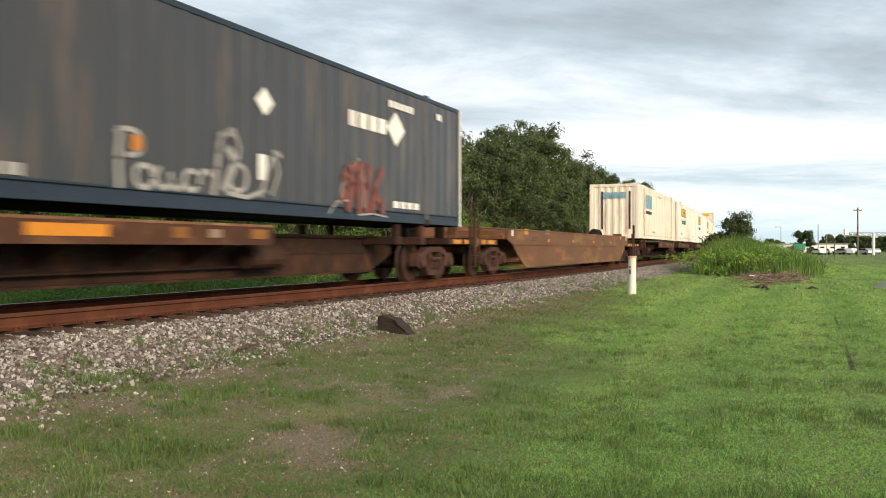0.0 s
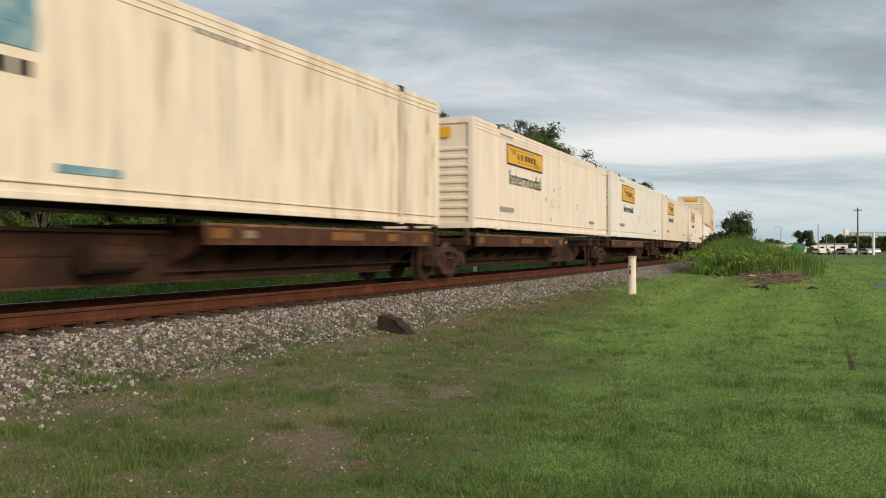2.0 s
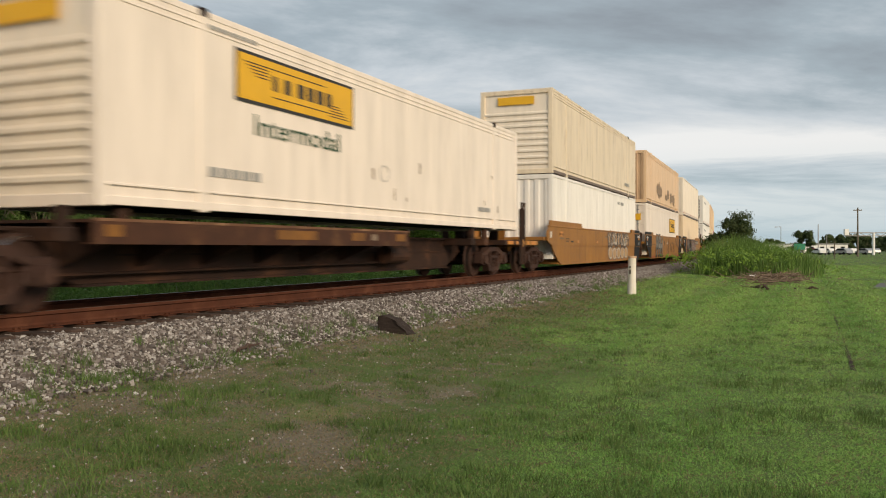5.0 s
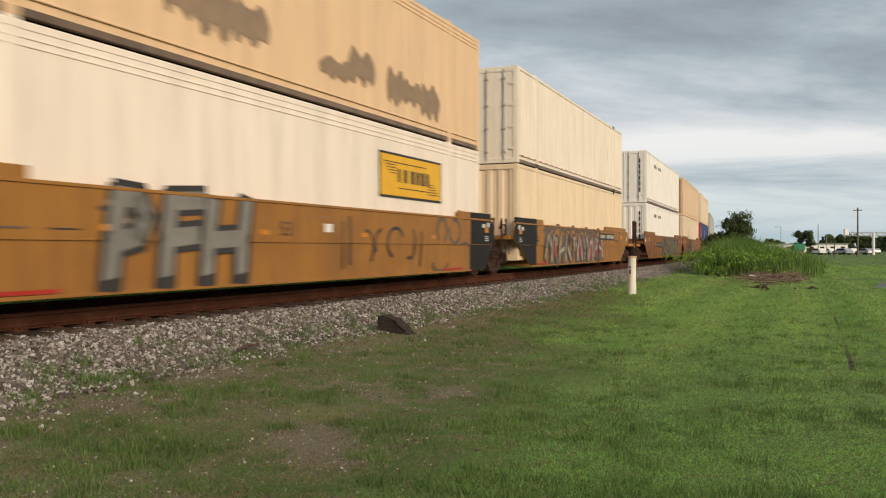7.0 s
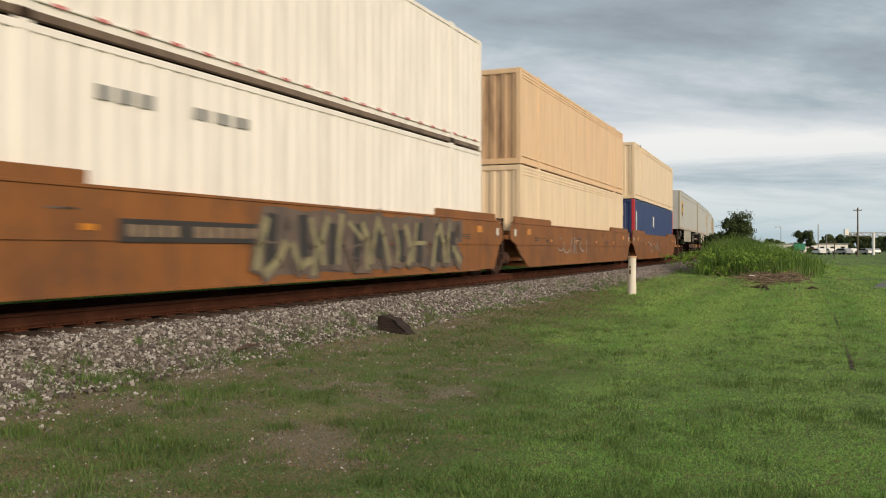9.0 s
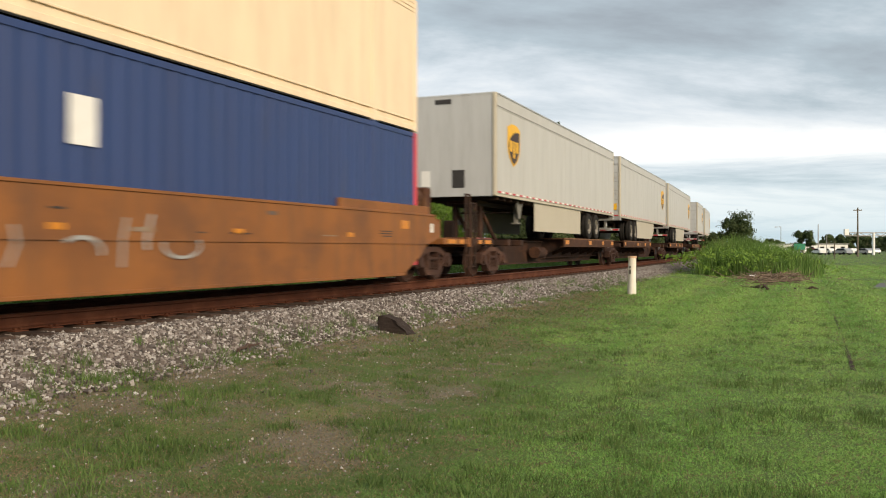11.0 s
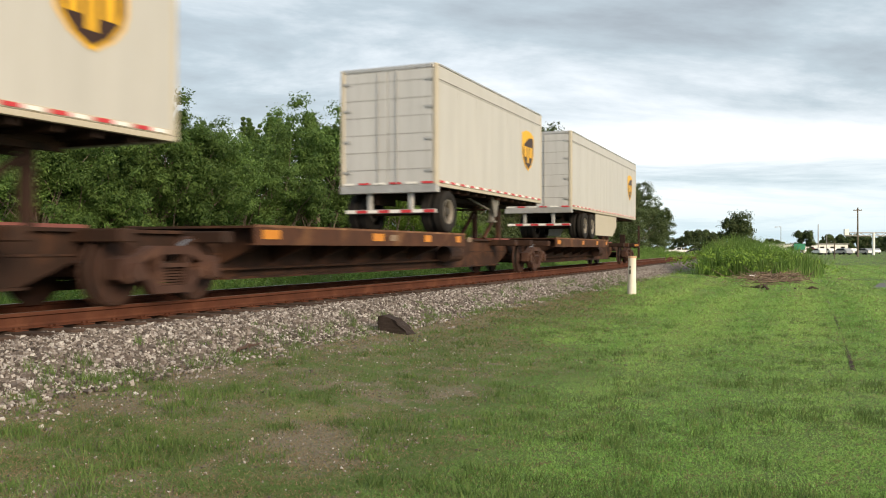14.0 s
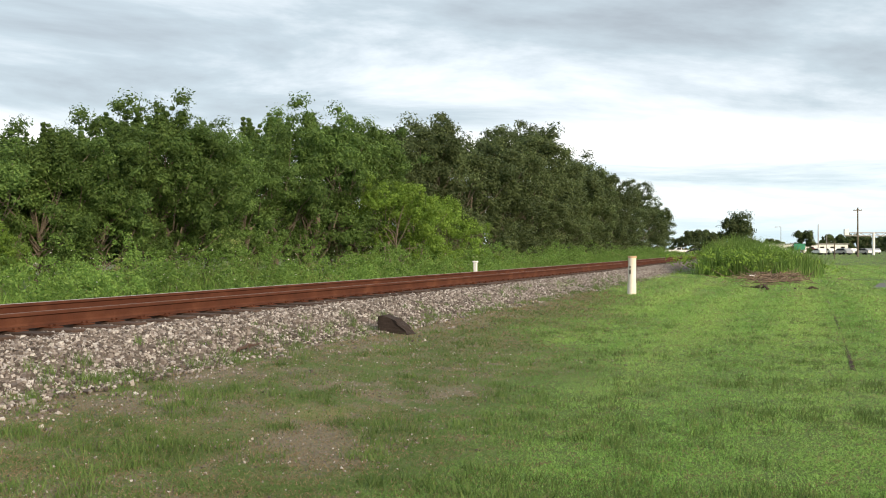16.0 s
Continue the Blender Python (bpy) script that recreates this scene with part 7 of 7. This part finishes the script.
# ---- brown three-unit well car, double stacked ----
E_TRUCKS = [195.9, 215.7, 235.1, 254.2]
for k in range(3):
    ul, ur = E_TRUCKS[k], E_TRUCKS[k + 1]
    car = well_unit("rusty orange-brown well car with graffiti", (ul + ur) / 2, ul, ur, M_wellorange, [ul] if k < 2 else [ul, ur],
                    [(195.0, -1)] if k == 0 else [(255.1, 1)] if k == 2 else [], seed=40 + k, raised=True, long_ends=0.35, free=(k == 0, k == 2), tank=True)
    a = ul - (ul + ur) / 2
    if k == 0:
        name_panel(car, a + 5.2, a + 8.25, 0.84, 1.14, -1.405, M_stencil)
        lettering("lettering", "53", 0.34, M_ink, car, Matrix.Translation((a + 2.25, -1.384, 0.42)) @ FACE, "black painted size number")
        mural_field(car, a + 8.3, a + 16.4, 0.30, 0.858, M_darkspray, 61, -1.381, "dark sprayed graffiti background")
        mural_field(car, a + 8.2, a + 16.5, 0.865, 1.47, M_darkspray, 65, -1.405, "dark sprayed graffiti background")
        wild_letters(car, a + 8.0, a + 16.4, 0.36, 1.36, 62, -1.410, 9, M_olive, M_ink, M_darkspray)
    else:
        scrawl(car, "graffiti", a + 5.5, a + 10.5, 0.5, 1.2, M_greypaint, 64 + k, "faded pale sprayed graffiti", -1.406, letters=6, w=0.05)
d4 = container("white corrugated container with red marks under its lower rail", 197.85, Z_UP, M_whitecool, end="doors", pitch=0.34, sill=M_sill)
d4l = container("cool white corrugated container in a brown well car", 197.85, Z_LOW, M_whitecool, end="corrugated", pitch=0.34)
for box_ in (d4, d4l):
    small_print(box_, -CL / 2 + 3.0, -CL / 2 + 4.1, 2.2, 2.38, M_greypaint, 3)
    small_print(box_, -CL / 2 + 4.8, -CL / 2 + 6.2, 2.2, 2.36, M_greypaint, 3)
    for k in range(6):
        plate_end(box_, "marking_bar", -CL / 2 - 0.02, -1, -0.95, -0.87, 0.6 + k * 0.32, 0.85 + k * 0.32, M_ink, "upright marking bars")
for box_ in (d3, d4):
    for k in range(24):
        part("red_mark", boxes((-CL / 2 + 0.4 + k * 0.66, -CL / 2 + 0.56 + k * 0.66, SIDE - 0.003, SIDE, 0.222, 0.268)), M_redtape, box_, "small red reflector mark")
container("tan container with rust-stained end on top of a stack", 217.35, Z_UP, M_tan, style="smooth", end="corrugated", end_paint=M_tanrust)
container("beige container in a brown well car", 217.35, Z_LOW, M_beige, style="smooth", end="corrugated")
container("light tan container on top of a blue one", 236.76, Z_UP, M_beige, style="smooth", end="corrugated")
navy = container("navy blue corrugated container with red corner posts", 236.76, Z_LOW, M_navy, edge=M_redpost, end="corrugated")
small_print(navy, -CL / 2 + 6.6, -CL / 2 + 7.2, 1.6, 2.2, M_whitepaint, 1)
small_print(navy, -CL / 2 + 0.4, -CL / 2 + 0.8, 0.9, 2.3, M_whitepaint, 1)

# ---- five-platform spine car with road trailers ----
F_TRUCKS = [258.35, 274.98, 292.3, 309.71, 326.91, 343.61]
HITCH = [(259.2, 1), (290.4, -1), (307.9, -1), (325.2, -1), (341.6, -1)]
for k in range(5):
    ul, ur = F_TRUCKS[k], F_TRUCKS[k + 1]
    deck = (265.3, 274.0) if k == 0 else (ul + 1.6, ul + 10.4)
    ends = [(257.2, -1)] if k == 0 else [(344.6, 1)] if k == 4 else []
    spine_unit("rusty brown spine car platform carrying a road trailer", (ul + ur) / 2, ul, ur, deck, [ul] if k < 4 else [ul, ur], ends, hitch=HITCH[k], seed=20 + k)
trailer("cream-sided road trailer with grey nose and shield emblem", 258.04, 16.15, -1, (269.5, 270.8), 260.9, (261.96, 268.1), 259.05, False)
trailer("cream-sided road trailer with pale skirt and shield emblem", 275.80, 16.15, 1, (279.0, 280.3), 287.6, (280.85, 287.0), 289.85, True)
trailer("cream-sided road trailer with a grey rear door", 293.45, 16.15, 1, (296.7, 298.0), 305.3, (298.6, 304.7), 307.5, True)
trailer("short cream road trailer with a single axle", 318.40, 8.53, 1, (319.2,), 323.1, None, 324.85, False)
trailer("cream-sided road trailer with grey rear doors on the last platform", 330.80, 13.70, 1, (333.15, 334.45), 340.1, (335.15, 339.6), 342.15, False)


# ======== small things beside the track ========
M_post = material("weathered white plastic", (0.78, 0.75, 0.68), (0.66, 0.60, 0.50), rough=0.55, scale=5, third=(0.50, 0.40, 0.30), third_scale=3.0, third_cut=(0.58, 0.78), stretch=(1, 1, 0.4))


def marker_post():
    ob = empty("marker_post", "white round utility marker post with small dark writing", "post")
    bm = bmesh.new()
    cyl(bm, (0, 0, -0.1), (0, 0, 1.20), 0.125, 0.12, seg=20)
    part("tube", bm, M_post, ob)
    bm = bmesh.new()
    cyl(bm, (0, 0, -0.1), (0, 0, 0.42), 0.140, 0.134, seg=20)
    part("sleeve", bm, M_post, ob, "wider lower sleeve")
    bm = bmesh.new()
    cyl(bm, (0, 0, 1.20), (0, 0, 1.26), 0.14, 0.135, seg=20)
    part("cap", bm, material("weathered cap", (0.50, 0.27, 0.14), (0.66, 0.50, 0.36), scale=8), ob, "stained cap")
    part("marking_bar", boxes((-0.128, -0.124, -0.03, 0.02, 0.70, 0.84)), M_ink, ob)
    part("marking_bar", boxes((-0.128, -0.124, -0.03, 0.02, 0.90, 0.95)), M_ink, ob)
    ob.matrix_basis = Matrix.Translation((26.6, 5.46, 0.0)) @ pose(0, 0, 0, 0.8, 0, -20)


def far_post():
    ob = empty("small_post", "short pale post beyond the track", "post")
    part("stem", boxes((-0.07, 0.07, -0.07, 0.07, -0.2, 0.90), bevel=0.015), M_whitepaint, ob)
    part("top", boxes((-0.10, 0.10, -0.10, 0.10, 0.90, 0.98), bevel=0.02), M_whitepaint, ob)
    x, y = along(32.9, 3.4)
    ob.matrix_basis = Matrix.Translation((x, y, 0.0))


def tie_stub():
    """A broken piece of old tie lying at the ballast's foot."""
    g = random.Random(5)
    bm = bmesh.new()
    prism(bm, [(-0.26, -0.06), (0.20, -0.10), (0.30, 0.03), (0.17, 0.16), (0.02, 0.27), (-0.20, 0.33), (-0.27, 0.30)], -0.13, 0.13)
    bmesh.ops.subdivide_edges(bm, edges=bm.edges[:], cuts=2, use_grid_fill=True)
    for v in bm.verts:
        v.co += Vector((g.uniform(-1, 1), g.uniform(-1, 1), g.uniform(-1, 1))) * 0.014
    ob = part("tie_stub", bm, material("old dark tie wood", (0.026, 0.019, 0.017), (0.055, 0.040, 0.034), rough=0.95, scale=8, stretch=(1, 4, 4), bump=0.8), None)
    tagged(ob, "dark weathered broken piece of a tie in grass", "wood block")
    ob.matrix_basis = Matrix.Translation((12.45, 6.42, 0.07)) @ pose(0, 0, 0, 0, 0, -92)


def stick(x, y, length, turn, r=0.02, lift=0.0):
    g = np.random.default_rng(int(x * 100))
    bm = bmesh.new()
    limb(bm, (-length / 2, 0, 0.02), (length / 2, 0, 0.05), r, r * 0.5, g, segs=5)
    limb(bm, (0.05 * length, 0, 0.03), (0.25 * length, length * 0.18, 0.06), r * 0.6, r * 0.3, g, segs=2)
    ob = part("stick", bm, M_tie, None)
    tagged(ob, "dark dead stick lying on the ground", "stick")
    ob.matrix_basis = Matrix.Translation((x, y, float(ground_height(np.array(x), np.array(y))) + lift)) @ pose(0, 0, 0, 0, 0, turn)


def debris_pile():
    g = np.random.default_rng(81)
    bm = bmesh.new()
    for k in range(300):
        x, y = 41.5 + g.normal() * 2.2, 2.2 + g.normal() * 0.75
        a, ln = g.uniform(0, 6.28), g.uniform(0.3, 1.1)
        z = 0.05 + 0.3 * g.random() * math.exp(-((x - 42) / 4) ** 2)
        cyl(bm, (x, y, z), (x + math.cos(a) * ln, y + math.sin(a) * ln, max(0.03, z + g.normal() * 0.15)), 0.018, 0.008, seg=4)
    ob = part("brush_pile", bm, M_deadwood, None)
    tagged(ob, "brown pile of dead branches before the brush", "brush pile", kind="stuff")
    for k, (x, y, turn) in enumerate(((33.6, 2.1, 20), (34.2, 0.35, 130))):
        stick(x, y, 1.6, turn, 0.05)
    bm = bmesh.new()
    bmesh.ops.create_icosphere(bm, subdivisions=2, radius=0.2)
    r = random.Random(8)
    for v in bm.verts:
        v.co = Vector((v.co.x * 1.6, v.co.y, v.co.z * 0.6)) * r.uniform(0.75, 1.2)
    ob = part("plastic_bag", bm, M_whitepaint, None)
    tagged(ob, "crumpled white plastic bag on dead branches", "bag")
    ob.matrix_basis = Matrix.Translation((42.2, 3.05, 0.18))


marker_post()
far_post()
tie_stub()
stick(9.05, 6.82, 0.55, 8, 0.026, 0.05)
debris_pile()


def buried_rail():
    """An old siding rail, nearly sunk into the lawn."""
    ob = sweep("buried_rail", [(-9.81, -0.05), (-9.81, 0.002), (-9.78, 0.006), (-9.75, 0.002), (-9.75, -0.05)], 11.5, 34, 0.5, M_rust)
    tagged(ob, "rusty old siding rail sunk in the lawn", "rail", kind="structure")


buried_rail()


def pavement_pad():
    ob = part("pavement", prism(bmesh.new(), [(0, 0), (9, 0), (9, 0.03), (0, 0.03)], -3.0, 0.0), material("worn asphalt", (0.16, 0.16, 0.16), (0.11, 0.11, 0.11), rough=0.9, scale=6), None)
    tagged(ob, "grey asphalt edge beside the lawn", "pavement", kind="structure")
    ob.matrix_basis = Matrix.Translation((35.0, -1.6, 0.0)) @ pose(0, 0, 0, 0, 0, -6)


pavement_pad()


# ======== the distance ========
def car_body(name, label, paint, q, d, turn, pickup=False, scale=1.0):
    ob = empty(name, label, "vehicle", "distant vehicles")
    L = 2.3 if not pickup else 2.8
    if pickup:
        pts = [(-L, 0.45), (L, 0.45), (L, 0.95), (L - 1.1, 1.05), (L - 1.7, 1.75), (0.1, 1.75), (-0.1, 1.05), (-L, 1.05)]
    else:
        pts = [(-L, 0.4), (L, 0.4), (L, 0.8), (L - 1.0, 0.95), (L - 1.8, 1.5), (-L + 0.9, 1.52), (-L + 0.1, 1.0)]
    bm = prism(bmesh.new(), pts, -0.9, 0.9)
    bmesh.ops.bevel(bm, geom=bm.edges[:], offset=0.06, segments=2, affect="EDGES")
    part("body", bm, paint, ob)
    glass = [(L - 1.25, 1.02), (L - 1.75, 1.42), (-L + 1.0 if not pickup else 0.25, 1.44), (-L + 0.5 if not pickup else 0.2, 1.02)]
    if pickup:
        glass = [(L - 1.25, 1.12), (L - 1.72, 1.66), (0.25, 1.66), (0.2, 1.12)]
    part("window", prism(bmesh.new(), glass, -0.92, 0.92), material("dark car glass", (0.02, 0.025, 0.03), rough=0.1, bump=0) if "dark car glass" not in bpy.data.materials else bpy.data.materials["dark car glass"], ob)
    for sx in (-1, 1):
        for sy in (-0.82, 0.82):
            bm = bmesh.new()
            cyl(bm, (sx * (L - 0.85), sy - 0.11, 0.34), (sx * (L - 0.85), sy + 0.11, 0.34), 0.34, seg=14)
            part("wheel", bm, M_tyre, ob)
    x, y = place(q, d)
    ob.matrix_basis = Matrix.Translation((x, y, 0)) @ pose(0, 0, 0, 0, 0, turn)
    ob.scale = (scale,) * 3
    return ob


def px(p):
    return (p - 784) / 1504.2


M_carred = material("red car paint", (0.45, 0.03, 0.03), rough=0.3, bump=0)
M_carblack = material("black car paint", (0.02, 0.02, 0.024), rough=0.25, bump=0)
M_carsilver = material("silver car paint", (0.45, 0.46, 0.47), rough=0.3, metal=0.5, bump=0)
car_body("pickup_truck", "white pickup truck waiting at the far crossing", M_whitepaint, px(1205), 250, 114, pickup=True)
car_body("parked_car", "dark car waiting at the far crossing", M_carblack, px(1230), 245, 114)
car_body("pickup_truck", "white pickup truck in the distance", M_whitepaint, px(1176), 265, 110, pickup=True)
for p, d, m, nm in ((1443, 230, M_carred, "red"), (1450, 200, M_whitepaint, "white"), (1466, 205, M_whitepaint, "white"), (1478, 240, M_whitepaint, "white"), (1490, 200, M_carsilver, "silver"),
                    (1503, 210, M_whitepaint, "white"), (1372, 230, M_whitepaint, "white"), (1386, 235, M_carsilver, "silver"), (1530, 200, M_carsilver, "silver"), (1547, 240, M_carsilver, "silver"), (1413, 215, M_whitepaint, "white")):
    car_body("parked_car", nm + " car on the distant road", m, px(p), d, 20 + (p % 7) * 4)


def pole(q, d, height, r, label, name="utility_pole", arm=None, mat=None):
    ob = empty(name, label, "pole")
    bm = bmesh.new()
    cyl(bm, (0, 0, -0.3), (0, 0, height), r, r * 0.7, seg=10)
    part("shaft", bm, mat or M_bark, ob)
    if arm:
        part("crossarm", boxes((-0.06, 0.06, -arm, arm, height - 0.55, height - 0.42)), mat or M_bark, ob)
        for yy in (-arm * 0.85, -arm * 0.3, arm * 0.3, arm * 0.85):
            bm = bmesh.new()
            cyl(bm, (0, yy, height - 0.42), (0, yy, height - 0.25), 0.05, seg=8)
            part("insulator", bm, M_greypaint, ob)
    x, y = place(q, d)
    ob.matrix_basis = Matrix.Translation((x, y, 0)) @ pose(0, 0, 0, 0, 0, math.degrees(YAW))
    return ob


pole(px(1518), 150, 8.7, 0.16, "wooden utility pole with a crossarm", arm=0.75)
pole(px(1448), 200, 7.2, 0.14, "thin grey steel pole", "steel_pole", mat=M_greypaint)
lp = pole(px(1382), 210, 6.9, 0.10, "street lamp on a thin grey pole", "street_lamp", mat=M_greypaint)
part("lamp_arm", boxes((-0.05, 0.05, 0, 1.4, 6.75, 6.87), (-0.15, 0.15, 1.0, 1.5, 6.68, 6.80)), M_greypaint, lp)
pole(px(1463), 190, 4.4, 0.09, "thin grey pole by the road", "steel_pole", mat=M_greypaint)
pole(px(1477), 120, 2.6, 0.10, "short wooden post in the grass", "wooden_post")


def signal_gantry():
    ob = empty("signal_gantry", "white steel sign gantry over the distant road", "gantry")
    for yy in (0, -11.5):
        bm = bmesh.new()
        cyl(bm, (0, yy, 0), (0, yy, 5.0), 0.32, 0.28, seg=12)
        part("column", bm, M_whitepaint, ob)
    bm = bmesh.new()
    for z in (4.3, 5.0):
        cyl(bm, (0, 6.5, z), (0, -13, z), 0.12, seg=8)
    for k in range(12):
        cyl(bm, (0, 6.5 - k * 1.62, 4.3 if k % 2 else 5.0), (0, 6.5 - (k + 1) * 1.62, 5.0 if k % 2 else 4.3), 0.07, seg=6)
    part("truss", bm, M_greypaint, ob, "grey lattice truss")
    part("signal_box", boxes((-0.3, 0.3, 5.6, 6.6, 4.4, 5.8), bevel=0.05), M_whitepaint, ob)
    x, y = place(px(1546), 190)
    ob.matrix_basis = Matrix.Translation((x, y, 0)) @ pose(0, 0, 0, 0, 0, math.degrees(YAW))


signal_gantry()


def green_sign():
    ob = empty("road_sign", "green road sign on two posts", "sign")
    part("panel", boxes((-0.03, 0.03, -1.2, 1.2, 1.2, 2.5), bevel=0.02), material("green sign", (0.02, 0.22, 0.12), rough=0.4, bump=0), ob)
    for yy in (-0.8, 0.8):
        part("sign_post", boxes((0.03, 0.11, yy - 0.05, yy + 0.05, 0, 2.3)), M_greypaint, ob)
    x, y = place(px(1415), 180)
    ob.matrix_basis = Matrix.Translation((x, y, 0)) @ pose(0, 0, 0, 0, 0, math.degrees(YAW))


green_sign()


def low_building(q, d, w, h, paint, label):
    ob = empty("low_building", label, "building")
    part("wall", boxes((0, 12, -w / 2, w / 2, 0, h)), paint, ob)
    part("roof", boxes((-0.4, 12.4, -w / 2 - 0.4, w / 2 + 0.4, h, h + 0.4), bevel=0.05), M_greypaint, ob)
    for k in range(max(2, int(w / 4))):
        y = -w / 2 + w * (k + 0.5) / max(2, int(w / 4))
        wd = part("window", boxes((-0.06, 0.02, y - 0.8, y + 0.8, 0.9, 2.2)), M_carblack, ob)
        part("sill", boxes((-0.12, 0.0, y - 0.9, y + 0.9, 0.8, 0.9)), M_whitepaint, wd)
    x, y = place(q, d)
    ob.matrix_basis = Matrix.Translation((x, y, 0)) @ pose(0, 0, 0, 0, 0, math.degrees(YAW))


# windowed block added in place of far white vehicles and trailers
low_building(px(1455), 330, 20, 3.0, M_whitepaint, "low white block for far vehicles and trailers")
low_building(px(1375), 320, 14, 2.9, M_whitepaint, "low pale roadside building far off")


def far_trees():
    t = tree("roadside_tree", "dark rounded roadside tree far off", 90, 5.2, 2.3, 50, 110, 0.26, M_leafdark, low=0.12, trunk=0.16, clump_r=0.9)
    places = []
    rnd = random.Random(12)
    x, y = place(px(1422), 205)
    places.append((x, y, 10, 1.0))
    for p, d, sc in ((1242, 330, 1.5), (1226, 320, 1.4), (1256, 300, 1.25), (1212, 340, 1.1), (1196, 360, 1.0)):
        x, y = place(px(p), d)
        places.append((x, y, rnd.uniform(0, 360), sc))
    for p in range(1275, 1640, 9):
        x, y = place(px(p + rnd.uniform(-3, 3)), rnd.uniform(380, 430))
        places.append((x, y, rnd.uniform(0, 360), rnd.uniform(0.6, 1.1) * (1.35 if p > 1455 else 1)))
    copies(t, places)


far_trees()


# ======== movement ========
def motions():
    times = [0.5 * k for k in range(33)]
    for ob, u in MOVERS:
        walk(ob, [(t, on_track(u - SPEED * t)) for t in times])
    for ob, u, z in MOVERS_Z:
        walk(ob, [(t, on_track(u - SPEED * t, RAIL_TOP + z)) for t in times])
    step = SPEED / FPS / WHEEL_R
    for ob, base, u in WHEELSETS:
        f0 = max(0, int((u - 190) / SPEED * FPS))
        f1 = min(480, int((u + 8) / SPEED * FPS))
        rows = [(0.0, base)] if f0 > 0 else []
        for f in range(f0, f1 + 1):
            rows.append((f / FPS, base @ Matrix.Rotation(-step * (f - f0), 4, "Y")))
        if f1 < 480:
            rows.append((16.0, rows[-1][1]))
        walk(ob, rows)


motions()
